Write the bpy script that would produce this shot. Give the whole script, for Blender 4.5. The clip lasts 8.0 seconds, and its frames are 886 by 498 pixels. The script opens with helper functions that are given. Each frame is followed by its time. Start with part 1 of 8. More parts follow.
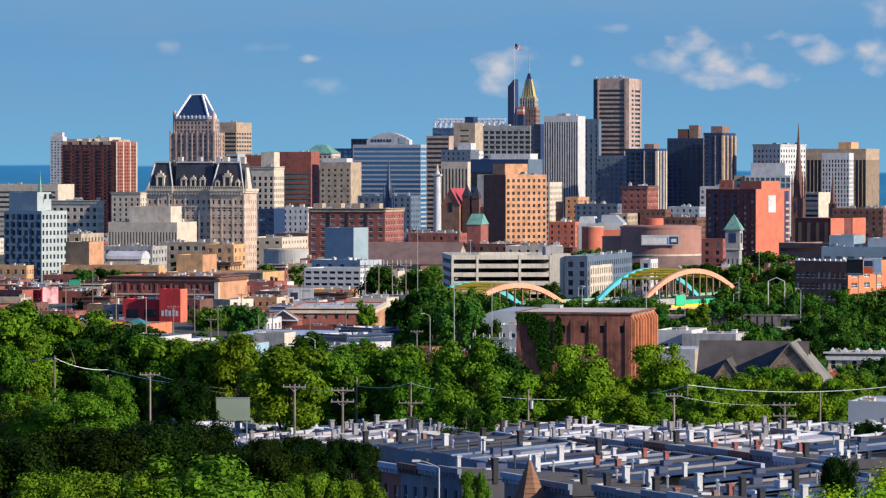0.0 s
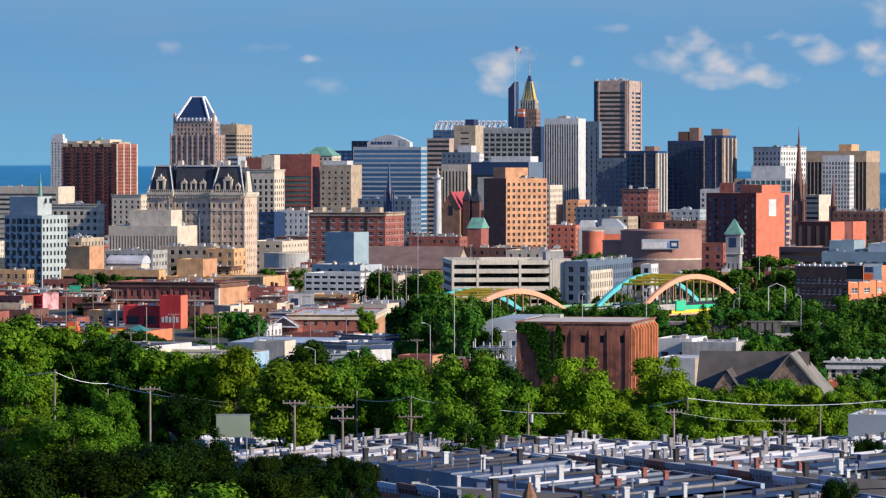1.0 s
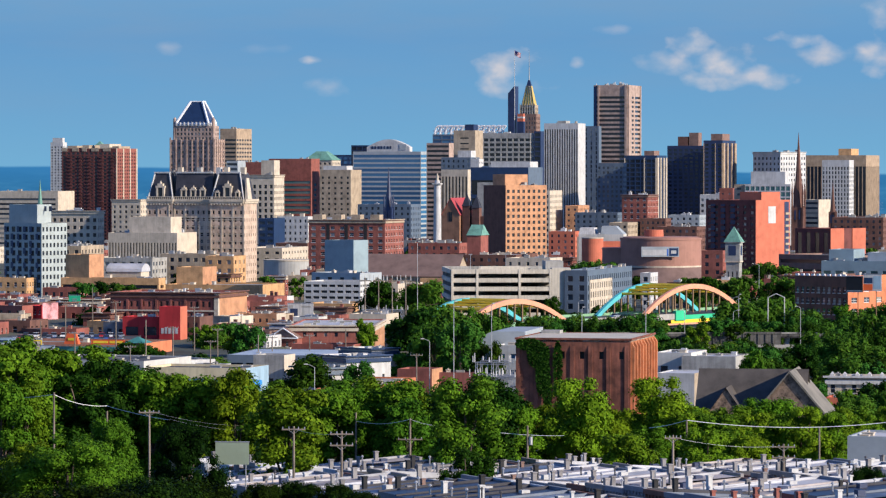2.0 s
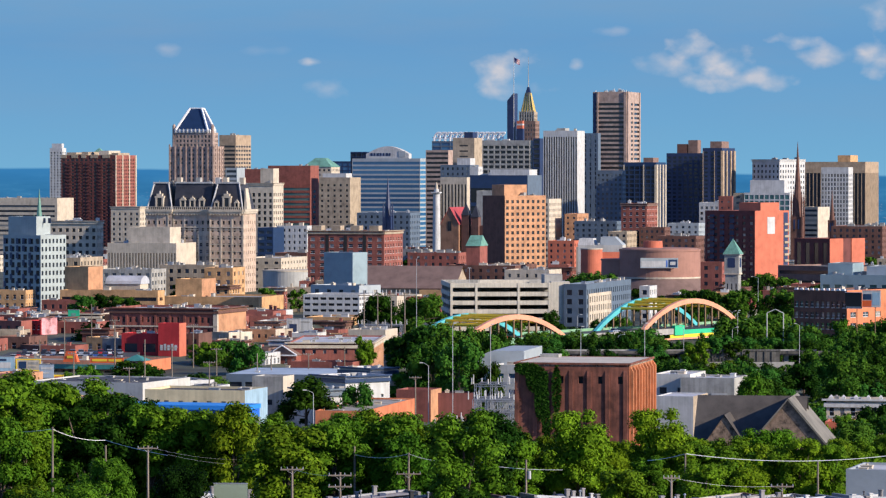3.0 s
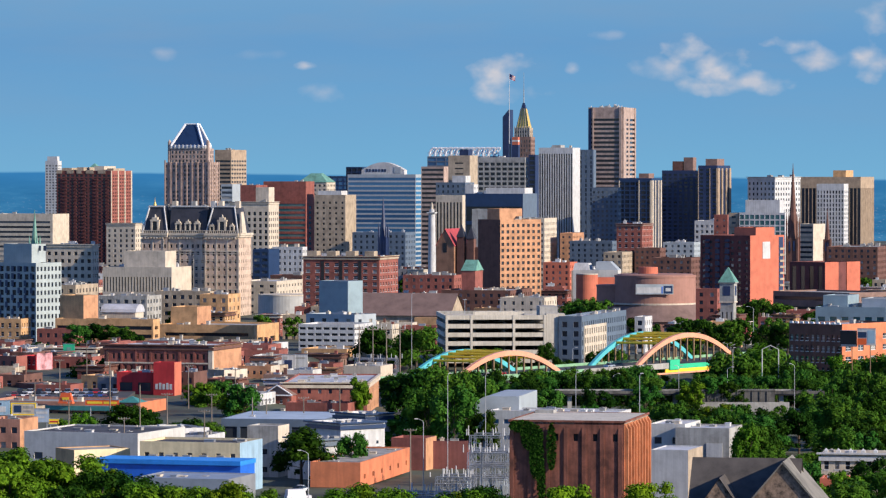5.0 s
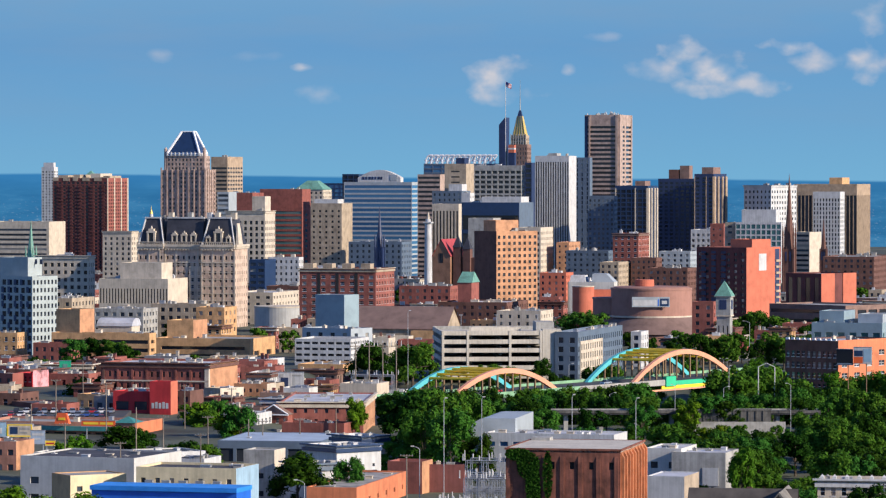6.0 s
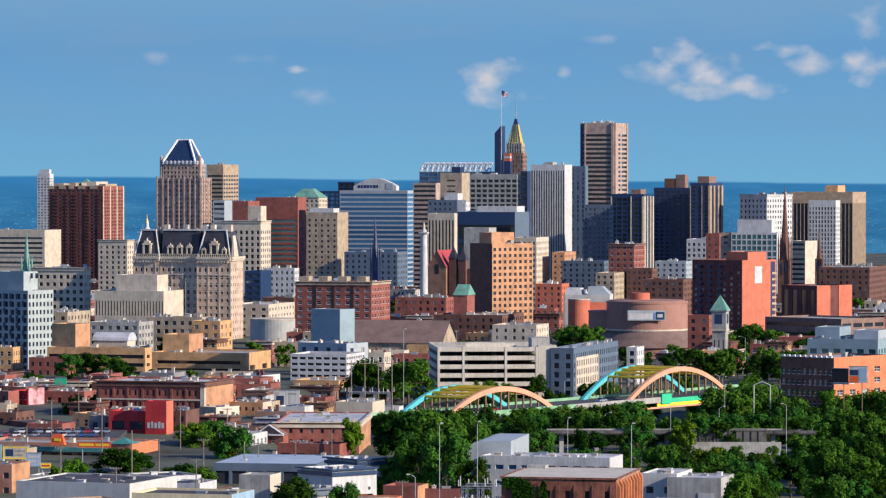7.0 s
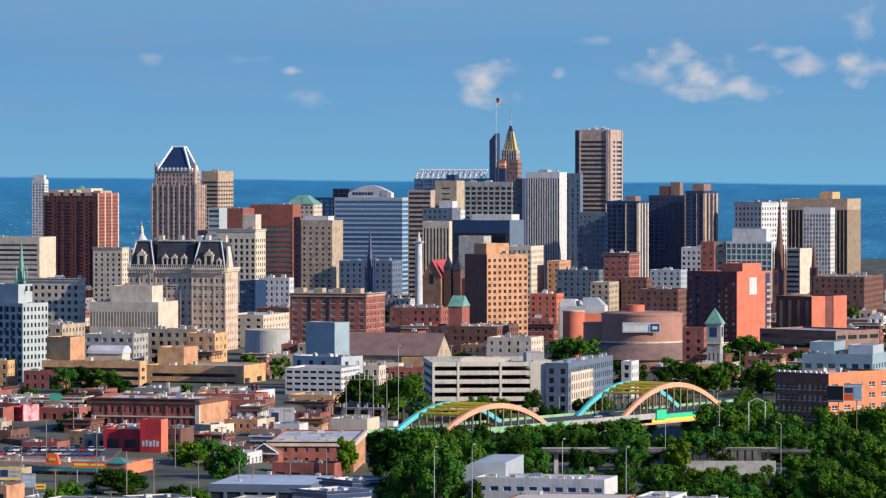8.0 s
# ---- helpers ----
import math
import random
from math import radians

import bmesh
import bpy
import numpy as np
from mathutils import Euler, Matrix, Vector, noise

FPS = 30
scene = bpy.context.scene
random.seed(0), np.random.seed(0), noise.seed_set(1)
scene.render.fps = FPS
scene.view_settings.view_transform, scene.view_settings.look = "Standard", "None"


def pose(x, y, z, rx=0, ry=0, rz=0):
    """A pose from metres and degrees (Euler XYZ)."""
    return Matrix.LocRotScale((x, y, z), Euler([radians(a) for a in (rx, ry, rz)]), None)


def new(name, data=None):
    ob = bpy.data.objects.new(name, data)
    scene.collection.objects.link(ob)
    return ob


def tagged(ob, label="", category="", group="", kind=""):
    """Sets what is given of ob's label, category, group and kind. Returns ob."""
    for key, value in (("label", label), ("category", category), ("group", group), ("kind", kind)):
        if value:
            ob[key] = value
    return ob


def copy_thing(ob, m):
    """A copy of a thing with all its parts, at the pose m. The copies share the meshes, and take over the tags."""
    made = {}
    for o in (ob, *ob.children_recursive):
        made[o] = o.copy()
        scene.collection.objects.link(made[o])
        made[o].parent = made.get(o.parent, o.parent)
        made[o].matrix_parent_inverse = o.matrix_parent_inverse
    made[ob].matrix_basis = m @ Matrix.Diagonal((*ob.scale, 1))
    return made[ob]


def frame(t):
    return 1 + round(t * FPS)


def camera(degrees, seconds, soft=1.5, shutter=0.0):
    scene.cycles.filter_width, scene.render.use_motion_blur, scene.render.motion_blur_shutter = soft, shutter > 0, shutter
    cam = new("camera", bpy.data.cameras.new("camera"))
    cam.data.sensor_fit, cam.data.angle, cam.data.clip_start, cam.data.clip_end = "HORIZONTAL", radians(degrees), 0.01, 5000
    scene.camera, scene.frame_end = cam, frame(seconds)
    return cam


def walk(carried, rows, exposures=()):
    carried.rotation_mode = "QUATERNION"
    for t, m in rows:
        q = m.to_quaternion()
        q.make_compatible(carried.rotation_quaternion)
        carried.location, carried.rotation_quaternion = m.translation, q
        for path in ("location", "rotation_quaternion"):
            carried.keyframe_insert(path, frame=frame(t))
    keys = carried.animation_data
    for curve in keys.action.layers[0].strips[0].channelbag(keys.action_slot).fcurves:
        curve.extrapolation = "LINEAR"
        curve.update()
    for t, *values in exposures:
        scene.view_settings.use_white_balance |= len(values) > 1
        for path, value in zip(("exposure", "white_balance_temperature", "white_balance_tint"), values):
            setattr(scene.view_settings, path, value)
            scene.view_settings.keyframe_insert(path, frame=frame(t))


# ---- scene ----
# ---- camera: a drone that climbs straight up, with a long lens ----
cam = camera(12.4, 8.0, soft=1.25)
ROWS = [
    (0.0, 0.00, 92.00, -1.1986, 0.0000),
    (0.5, 0.02, 92.83, -1.2013, 0.0034),
    (1.0, 0.06, 93.83, -1.1971, 0.0069),
    (2.5, 0.18, 98.68, -1.1691, 0.0001),
    (3.0, 0.24, 101.07, -1.1550, -0.0051),
    (3.5, 0.30, 103.65, -1.1289, -0.0117),
    (4.0, 0.34, 106.23, -1.1129, -0.0255),
    (4.5, 0.36, 108.78, -1.1067, -0.0465),
    (6.0, 0.40, 116.39, -1.0776, -0.1182),
    (6.5, 0.41, 118.91, -1.0589, -0.1536),
    (7.0, 0.43, 121.45, -1.0444, -0.1779),
    (7.5, 0.45, 123.97, -1.0333, -0.2138),
    (8.0, 0.46, 126.43, -1.0281, -0.2503),
]
walk(cam, [(t, pose(x, 0, z, 90 + pitch, 0, yaw)) for t, x, z, pitch, yaw in ROWS])

# ---- light: low western sun, deep blue evening sky with a few clouds ----
SUN_EL, SUN_AZ = 23.0, -27.0   # degrees up; degrees from the right-hand side towards the camera's back
sun_dir = Vector((math.cos(radians(SUN_EL)) * math.cos(radians(SUN_AZ)), math.cos(radians(SUN_EL)) * math.sin(radians(SUN_AZ)), math.sin(radians(SUN_EL))))
sun = new("sun", bpy.data.lights.new("sun", "SUN"))
sun.data.energy, sun.data.angle, sun.data.color = 5.0, radians(0.53), (1.0, 0.87, 0.72)
scene.view_settings.exposure = 0.40
sun.rotation_euler = sun_dir.to_track_quat("Z", "Y").to_euler()


def node(tree, kind, **values):
    n = tree.nodes.new(kind)
    for key, value in values.items():
        if key in n.inputs:
            n.inputs[key].default_value = value
    return n


def calc(tree, op, a, b=None, c=None, clamp=False):
    """A math node on numbers or sockets; returns its output."""
    n = tree.nodes.new("ShaderNodeMath")
    n.operation, n.use_clamp = op, clamp
    for i, v in enumerate((a, b, c)):
        if v is None:
            continue
        if isinstance(v, (int, float)):
            n.inputs[i].default_value = v
        else:
            tree.links.new(v, n.inputs[i])
    return n.outputs[0]


def blend(tree, fac, a, b, mode="MIX"):
    """A colour mix of sockets or colours; returns its output."""
    n = tree.nodes.new("ShaderNodeMix")
    n.data_type, n.blend_type = "RGBA", mode
    for i, v in ((0, fac), (6, a), (7, b)):
        if isinstance(v, (int, float)):
            n.inputs[i].default_value = v
        elif isinstance(v, tuple):
            n.inputs[i].default_value = (*v, 1)
        else:
            tree.links.new(v, n.inputs[i])
    return n.outputs[2]


def ramp(tree, fac, stops):
    n = tree.nodes.new("ShaderNodeValToRGB")
    while len(n.color_ramp.elements) < len(stops):
        n.color_ramp.elements.new(0.5)
    for e, (pos, col) in zip(n.color_ramp.elements, stops):
        e.position, e.color = pos, (*col, 1) if isinstance(col, tuple) else (col, col, col, 1)
    tree.links.new(fac, n.inputs[0])
    return n.outputs[0]


world = bpy.data.worlds.new("evening_sky")
scene.world = world
world.use_nodes = True
W = world.node_tree
W.nodes.clear()
sky = W.nodes.new("ShaderNodeTexSky")
sky.sky_type, sky.sun_disc = "NISHITA", False
sky.sun_elevation, sky.sun_rotation = radians(SUN_EL), radians(90 - SUN_AZ)
sky.altitude, sky.air_density, sky.dust_density, sky.ozone_density = 100, 1.0, 0.3, 3.0
way = W.nodes.new("ShaderNodeTexCoord")
axes = W.nodes.new("ShaderNodeSeparateXYZ")
W.links.new(way.outputs["Generated"], axes.inputs[0])
ahead = calc(W, "MAXIMUM", axes.outputs[1], 0.02)
U = calc(W, "DIVIDE", axes.outputs[0], ahead)
V = calc(W, "DIVIDE", axes.outputs[2], ahead)
band = calc(W, "MULTIPLY_ADD", V, 10.0, 0.05, True)            # 0.05 at eye level, 1 at about 5.4 degrees up
low_sky = ramp(W, band, SKY_STOPS := [(0.03, (0.175, 0.43, 0.66)), (0.18, (0.156, 0.38, 0.63)), (0.36, (0.136, 0.335, 0.60)), (0.55, (0.182, 0.375, 0.60))])
streak_map = W.nodes.new("ShaderNodeCombineXYZ")
W.links.new(calc(W, "MULTIPLY", U, 22.0), streak_map.inputs[0])
W.links.new(calc(W, "MULTIPLY", V, 110.0), streak_map.inputs[1])
streaks = node(W, "ShaderNodeTexNoise", Scale=1.0, Detail=4.0, Roughness=0.5)
W.links.new(streak_map.outputs[0], streaks.inputs["Vector"])
streak = calc(W, "MULTIPLY", ramp(W, streaks.outputs[0], [(0.42, 0.0), (0.72, 1.0)]), calc(W, "MULTIPLY", V, 14.0, None, True))
low_sky = blend(W, calc(W, "MULTIPLY", streak, 0.6), low_sky, (0.235, 0.345, 0.50))
# clouds: (across, up, half width, half height, strength), in tangents of the way from the eye
puff_map = W.nodes.new("ShaderNodeCombineXYZ")
W.links.new(calc(W, "MULTIPLY", U, 125.0), puff_map.inputs[0])
W.links.new(calc(W, "MULTIPLY", V, 170.0), puff_map.inputs[1])
puffs = node(W, "ShaderNodeTexNoise", Scale=1.0, Detail=4.0, Roughness=0.45)
W.links.new(puff_map.outputs[0], puffs.inputs["Vector"])
noise_u = calc(W, "SUBTRACT", puffs.outputs[0], 0.5)
cloud = None
for cu, cv, hw, hh, power in ((0.0147, 0.0229, 0.0076, 0.0058, 0.75), (0.0168, 0.0194, 0.0083, 0.0035, 0.50), (0.0607, 0.0294, 0.0058, 0.0042, 1.00), (0.0680, 0.0252, 0.0086, 0.0044, 0.85), (0.0770, 0.0215, 0.0097, 0.0033, 0.60), (0.0556, 0.0247, 0.0083, 0.0036, 0.50), (0.0615, 0.0208, 0.0048, 0.0030, 0.70), (0.0874, 0.0308, 0.0064, 0.0022, 0.80), (0.0951, 0.0274, 0.0083, 0.0028, 0.60), (0.1054, 0.0270, 0.0069, 0.0055, 0.70), (0.1070, 0.0381, 0.0042, 0.0042, 0.50), (-0.0321, 0.0256, 0.0036, 0.0012, 0.80), (-0.0276, 0.0190, 0.0047, 0.0030, 0.30), (-0.0671, 0.0288, 0.0036, 0.0014, 0.22), (0.0330, 0.0252, 0.0019, 0.0019, 0.50), (-0.0435, 0.0285, 0.0069, 0.0014, 0.12), (0.0424, 0.0333, 0.0042, 0.0011, 0.20)):
    du = calc(W, "DIVIDE", calc(W, "SUBTRACT", U, cu), hw)
    dv = calc(W, "DIVIDE", calc(W, "SUBTRACT", V, cv), hh)
    far_off = calc(W, "SQRT", calc(W, "ADD", calc(W, "MULTIPLY", du, du), calc(W, "MULTIPLY", dv, dv)))
    body = calc(W, "MULTIPLY_ADD", noise_u, 2.6, calc(W, "SUBTRACT", 1.0, far_off))
    body = calc(W, "MULTIPLY", calc(W, "MULTIPLY", body, 0.95, None, True), power)
    cloud = body if cloud is None else calc(W, "MAXIMUM", cloud, body)
cloud_light = ramp(W, puffs.outputs[0], [(0.35, (0.42, 0.52, 0.66)), (0.65, (0.78, 0.70, 0.68))])
low_sky = blend(W, cloud, low_sky, cloud_light)
# the far shore and hills, tens of kilometres off, with haze painted into their blue
land_map = W.nodes.new("ShaderNodeCombineXYZ")
W.links.new(calc(W, "MULTIPLY", U, 70.0), land_map.inputs[0])
W.links.new(calc(W, "MULTIPLY", V, 420.0), land_map.inputs[1])
land_noise = node(W, "ShaderNodeTexNoise", Scale=1.0, Detail=5.0, Roughness=0.6)
W.links.new(land_map.outputs[0], land_noise.inputs["Vector"])
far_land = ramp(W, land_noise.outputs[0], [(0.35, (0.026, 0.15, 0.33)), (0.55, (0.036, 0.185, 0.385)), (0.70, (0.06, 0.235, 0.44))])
speck_map = W.nodes.new("ShaderNodeCombineXYZ")
W.links.new(calc(W, "MULTIPLY", U, 1000.0), speck_map.inputs[0])
W.links.new(calc(W, "MULTIPLY", V, 2300.0), speck_map.inputs[1])
speck_noise = node(W, "ShaderNodeTexNoise", Scale=1.0, Detail=3.0, Roughness=0.6)
W.links.new(speck_map.outputs[0], speck_noise.inputs["Vector"])
harbour = calc(W, "MULTIPLY", ramp(W, speck_noise.outputs[0], [(0.60, 0.0), (0.70, 1.0)]), calc(W, "MULTIPLY_ADD", V, -200.0, -1.0, True))
harbour = calc(W, "MULTIPLY", harbour, calc(W, "MULTIPLY_ADD", calc(W, "ABSOLUTE", U), 60.0, -2.6, True))
far_land = blend(W, calc(W, "MULTIPLY", harbour, 0.45), far_land, (0.42, 0.52, 0.60))
# the haze blue gets stronger towards the horizon
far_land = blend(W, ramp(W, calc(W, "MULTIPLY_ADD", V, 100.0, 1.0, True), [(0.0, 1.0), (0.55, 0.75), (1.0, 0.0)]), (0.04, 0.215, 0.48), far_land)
hill = W.nodes.new("ShaderNodeTexNoise")
hill.noise_dimensions = "1D"
hill.inputs["Scale"].default_value, hill.inputs["Detail"].default_value = 24.0, 3.0
W.links.new(U, hill.inputs["W"])
skyline = calc(W, "MULTIPLY_ADD", hill.outputs[0], 0.0011, calc(W, "MULTIPLY_ADD", U, -0.0085, -0.0018))
below = calc(W, "MULTIPLY_ADD", calc(W, "SUBTRACT", skyline, V), 1800.0, 0.5, True)
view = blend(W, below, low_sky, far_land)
# the painted distance lies ahead and low; the physical sky lights everything from above and around
paint = calc(W, "MULTIPLY", ramp(W, calc(W, "MULTIPLY", V, 5.0, None, True), [(0.45, 1.0), (0.9, 0.0)]), calc(W, "GREATER_THAN", axes.outputs[1], 0.6))
dome = node(W, "ShaderNodeBackground", Strength=0.085)
W.links.new(blend(W, 1.0, sky.outputs[0], (0.70, 0.95, 1.50), "MULTIPLY"), dome.inputs[0])
distance = node(W, "ShaderNodeBackground", Strength=0.758)
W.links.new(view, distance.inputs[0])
both = W.nodes.new("ShaderNodeMixShader")
W.links.new(paint, both.inputs[0])
W.links.new(dome.outputs[0], both.inputs[1])
W.links.new(distance.outputs[0], both.inputs[2])
W.links.new(both.outputs[0], W.nodes.new("ShaderNodeOutputWorld").inputs[0])


# ---- materials ----
def material(name, color, rough=0.85, vary=0.18, scale=0.25, fine=2.5, bump=0.15, streaky=0.0, metal=0.0, rand=0.0, island=0.0):
    """A worn surface: broad stains, fine grain, rain streaks down the wall, chance by object or by piece."""
    m = bpy.data.materials.new(name)
    m.use_nodes = True
    t = m.node_tree
    bsdf = t.nodes["Principled BSDF"]
    where = t.nodes.new("ShaderNodeNewGeometry").outputs["Position"]
    broad = node(t, "ShaderNodeTexNoise", Scale=scale, Detail=4.0, Roughness=0.6)
    grain = node(t, "ShaderNodeTexNoise", Scale=fine, Detail=5.0, Roughness=0.7)
    for n in (broad, grain):
        t.links.new(where, n.inputs["Vector"])
    dark = tuple(c * (1 - 2.0 * vary) for c in color)
    light = tuple(min(0.95, c * (1 + 1.1 * vary)) for c in color)
    col = ramp(t, broad.outputs[0], [(0.3, dark), (0.52, color), (0.72, light)])
    col = blend(t, 0.6 * min(1, 2.5 * vary), col, ramp(t, grain.outputs[0], [(0.3, 0.45), (0.7, 1.0)]), "MULTIPLY")
    if streaky:
        squeeze = node(t, "ShaderNodeMapping")
        squeeze.inputs["Scale"].default_value = (1.6, 1.6, 0.08)
        t.links.new(where, squeeze.inputs[0])
        runs = node(t, "ShaderNodeTexNoise", Scale=1.0, Detail=3.0)
        t.links.new(squeeze.outputs[0], runs.inputs["Vector"])
        col = blend(t, streaky, col, ramp(t, runs.outputs[0], [(0.38, 0.35), (0.6, 1.0)]), "MULTIPLY")
    if rand:
        chance = t.nodes.new("ShaderNodeObjectInfo").outputs["Random"]
        col = blend(t, 1.0, col, ramp(t, chance, [(0.0, 1 - rand), (1.0, 1.0)]), "MULTIPLY")
    if island:
        chance = t.nodes.new("ShaderNodeNewGeometry").outputs["Random Per Island"]
        col = blend(t, 1.0, col, ramp(t, chance, [(0.0, 1 - island), (1.0, 1.0)]), "MULTIPLY")
    t.links.new(col, bsdf.inputs["Base Color"])
    bsdf.inputs["Roughness"].default_value, bsdf.inputs["Metallic"].default_value = rough, metal
    if bump:
        b = node(t, "ShaderNodeBump", Strength=bump, Distance=0.1)
        t.links.new(grain.outputs[0], b.inputs["Height"])
        t.links.new(b.outputs[0], bsdf.inputs["Normal"])
    return m


def glazing(name, low, high, rough=0.12, bright=0.0):
    """Window glass seen from far: dark rooms behind a glossy pane, some with blinds, changing from pane to pane."""
    m = bpy.data.materials.new(name)
    m.use_nodes = True
    t = m.node_tree
    bsdf = t.nodes["Principled BSDF"]
    chance = calc(t, "FRACT", calc(t, "MULTIPLY_ADD", t.nodes.new("ShaderNodeNewGeometry").outputs["Random Per Island"], 7.13, t.nodes.new("ShaderNodeObjectInfo").outputs["Random"]))
    stops = [(0.0, low), (0.7, high)] + ([(0.8, high), (0.82, (bright, bright * 0.95, bright * 0.85))] if bright else [])
    col = ramp(t, chance, stops)
    t.links.new(col, bsdf.inputs["Base Color"])
    bsdf.inputs["Roughness"].default_value = rough
    bsdf.inputs["Specular IOR Level"].default_value = 0.6
    return m


def foliage(name, dark, mid, light):
    m = bpy.data.materials.new(name)
    m.use_nodes = True
    t = m.node_tree
    bsdf = t.nodes["Principled BSDF"]
    info = t.nodes.new("ShaderNodeNewGeometry")
    leafy = ramp(t, info.outputs["Random Per Island"], [(0.0, dark), (0.5, mid), (1.0, light)])
    clump = node(t, "ShaderNodeTexNoise", Scale=0.35, Detail=3.0)
    t.links.new(info.outputs["Position"], clump.inputs["Vector"])
    col = blend(t, 0.6, leafy, ramp(t, clump.outputs[0], [(0.35, 0.45), (0.65, 1.0)]), "MULTIPLY")
    each = t.nodes.new("ShaderNodeObjectInfo").outputs["Random"]
    col = blend(t, 1.0, col, ramp(t, each, [(0.0, (0.60, 0.80, 0.62)), (0.35, (0.95, 1.0, 0.7)), (0.7, (1.1, 1.0, 0.6)), (1.0, (1.22, 0.90, 0.42))]), "MULTIPLY")
    t.links.new(col, bsdf.inputs["Base Color"])
    bsdf.inputs["Roughness"].default_value = 0.65
    bsdf.inputs["Specular IOR Level"].default_value = 0.03
    return m


BEIGE = material("beige_limestone", (0.44, 0.35, 0.25), streaky=0.25)
CREAM = material("cream_stone", (0.58, 0.50, 0.39), vary=0.12, streaky=0.2)
TANBRICK = material("tan_brick", (0.60, 0.35, 0.165), streaky=0.15)
# orange brick walls, and the sunlit tone of several flanks
ORANGEBRICK = material("orange_and_sunlit_brick", (0.52, 0.265, 0.14), streaky=0.12)
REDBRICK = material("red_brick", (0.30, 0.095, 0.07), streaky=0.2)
# bright red walls, and the sunlit tone given to red tower flanks
VIVIDBRICK = material("bright_and_sunlit_red_brick", (0.54, 0.15, 0.085), streaky=0.1, vary=0.1)
TANSTONE = material("tan_stone_cladding", (0.42, 0.31, 0.21), streaky=0.15)
TEALPANEL = material("pale_teal_cladding", (0.25, 0.33, 0.36), vary=0.08, rough=0.5)
# red brick with shade put into its colour, for fronts away from the sun
SHADEDBRICK = material("shaded_red_brick", (0.15, 0.045, 0.04), streaky=0.15)
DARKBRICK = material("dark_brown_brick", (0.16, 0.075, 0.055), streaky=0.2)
BROWN = material("brown_cladding", (0.24, 0.15, 0.12), streaky=0.15)
PINKSTONE = material("rose_granite", (0.44, 0.325, 0.27), streaky=0.15)
WHITE = material("white_concrete", (0.56, 0.56, 0.55), vary=0.10, streaky=0.25)
GREY = material("grey_concrete", (0.40, 0.39, 0.36), streaky=0.3)
PALEGREY = material("pale_grey_metal_cladding", (0.36, 0.40, 0.42), vary=0.08, rough=0.5)
CHECK = material("pale_panel_cladding", (0.36, 0.41, 0.40), vary=0.08, rough=0.6, streaky=0.1)
PALECONCRETE = material("pale_cream_concrete", (0.58, 0.53, 0.44), vary=0.1, streaky=0.25)
BLUEGREY = material("blue_grey_cladding", (0.11, 0.15, 0.20), vary=0.1, rough=0.6)
NAVY = material("navy_curtain_wall", (0.018, 0.042, 0.105), vary=0.1, rough=0.35)
DARKSTONE = material("dark_blue_black_cladding", (0.020, 0.036, 0.095), vary=0.12, rough=0.5)
SLATE = material("dark_slate_roof", (0.045, 0.045, 0.055), rough=0.6, vary=0.2, fine=4)
COPPER = material("green_copper_roof", (0.16, 0.36, 0.28), rough=0.6, streaky=0.3)
GOLD = material("gilded_roof", (0.80, 0.55, 0.13), rough=0.45, metal=0.3, vary=0.1)
WHITEROOF = material("white_coated_roof", (0.50, 0.51, 0.54), vary=0.2, scale=0.15, rough=0.7)
GREYROOF = material("grey_gravel_roof", (0.35, 0.34, 0.32), vary=0.25, scale=0.12)
TARROOF = material("tar_roof", (0.055, 0.055, 0.065), vary=0.25, scale=0.2)
BROWNROOF = material("brown_shingle_roof", (0.20, 0.13, 0.11), vary=0.15, fine=5)
METAL = material("galvanised_metal", (0.45, 0.46, 0.47), metal=0.6, rough=0.45, vary=0.1)
WOOD = material("weathered_pole_wood", (0.25, 0.205, 0.16), fine=6, streaky=0.35)
BLUEPAINT = material("blue_painted_metal", (0.02, 0.14, 0.62), vary=0.08, rough=0.45)
# orange paint of the workshop, and the sunlit tone of two flanks
ORANGEWALL = material("orange_paint_and_sun_tone", (0.62, 0.20, 0.09), vary=0.12, streaky=0.2)
REDPAINT = material("red_painted_brick", (0.50, 0.03, 0.035), vary=0.1, streaky=0.2)
PINKPAINT = material("pink_painted_mural", (0.74, 0.34, 0.36), vary=0.42, scale=0.3)
SALMON = material("salmon_painted_steel", (0.72, 0.33, 0.20), vary=0.08, rough=0.5)
TURQUOISE = material("turquoise_painted_steel", (0.09, 0.46, 0.50), vary=0.08, rough=0.5)
YELLOW = material("yellow_painted_steel", (0.93, 0.63, 0.04), vary=0.08, rough=0.5)
GREENPAINT = material("green_painted_steel", (0.03, 0.48, 0.24), vary=0.08, rough=0.5)
ASPHALT = material("asphalt", (0.055, 0.055, 0.058), vary=0.2, scale=0.1)
BARK = material("bark", (0.09, 0.065, 0.045), fine=6)
BLACK = material("black_rubber", (0.02, 0.02, 0.022), vary=0.1)
PANE = glazing("window_glass", (0.015, 0.02, 0.03), (0.06, 0.075, 0.095), bright=0.30)
DARKPANE = glazing("dark_window_glass", (0.010, 0.012, 0.018), (0.03, 0.035, 0.045))
BLUEPANE = glazing("blue_tinted_glass", (0.02, 0.08, 0.19), (0.05, 0.16, 0.30), rough=0.08)
TEALPANE = glazing("teal_tinted_glass", (0.03, 0.10, 0.11), (0.07, 0.17, 0.17), rough=0.08)
OFFWHITE = material("off_white_painted_block", (0.55, 0.54, 0.50), vary=0.10, streaky=0.12)
BRIGHTWHITE = material("white_painted_steel", (0.80, 0.80, 0.80), vary=0.05, rough=0.5)
SALMONWALL = material("salmon_rendered_wall", (0.46, 0.22, 0.15), vary=0.15, streaky=0.2)
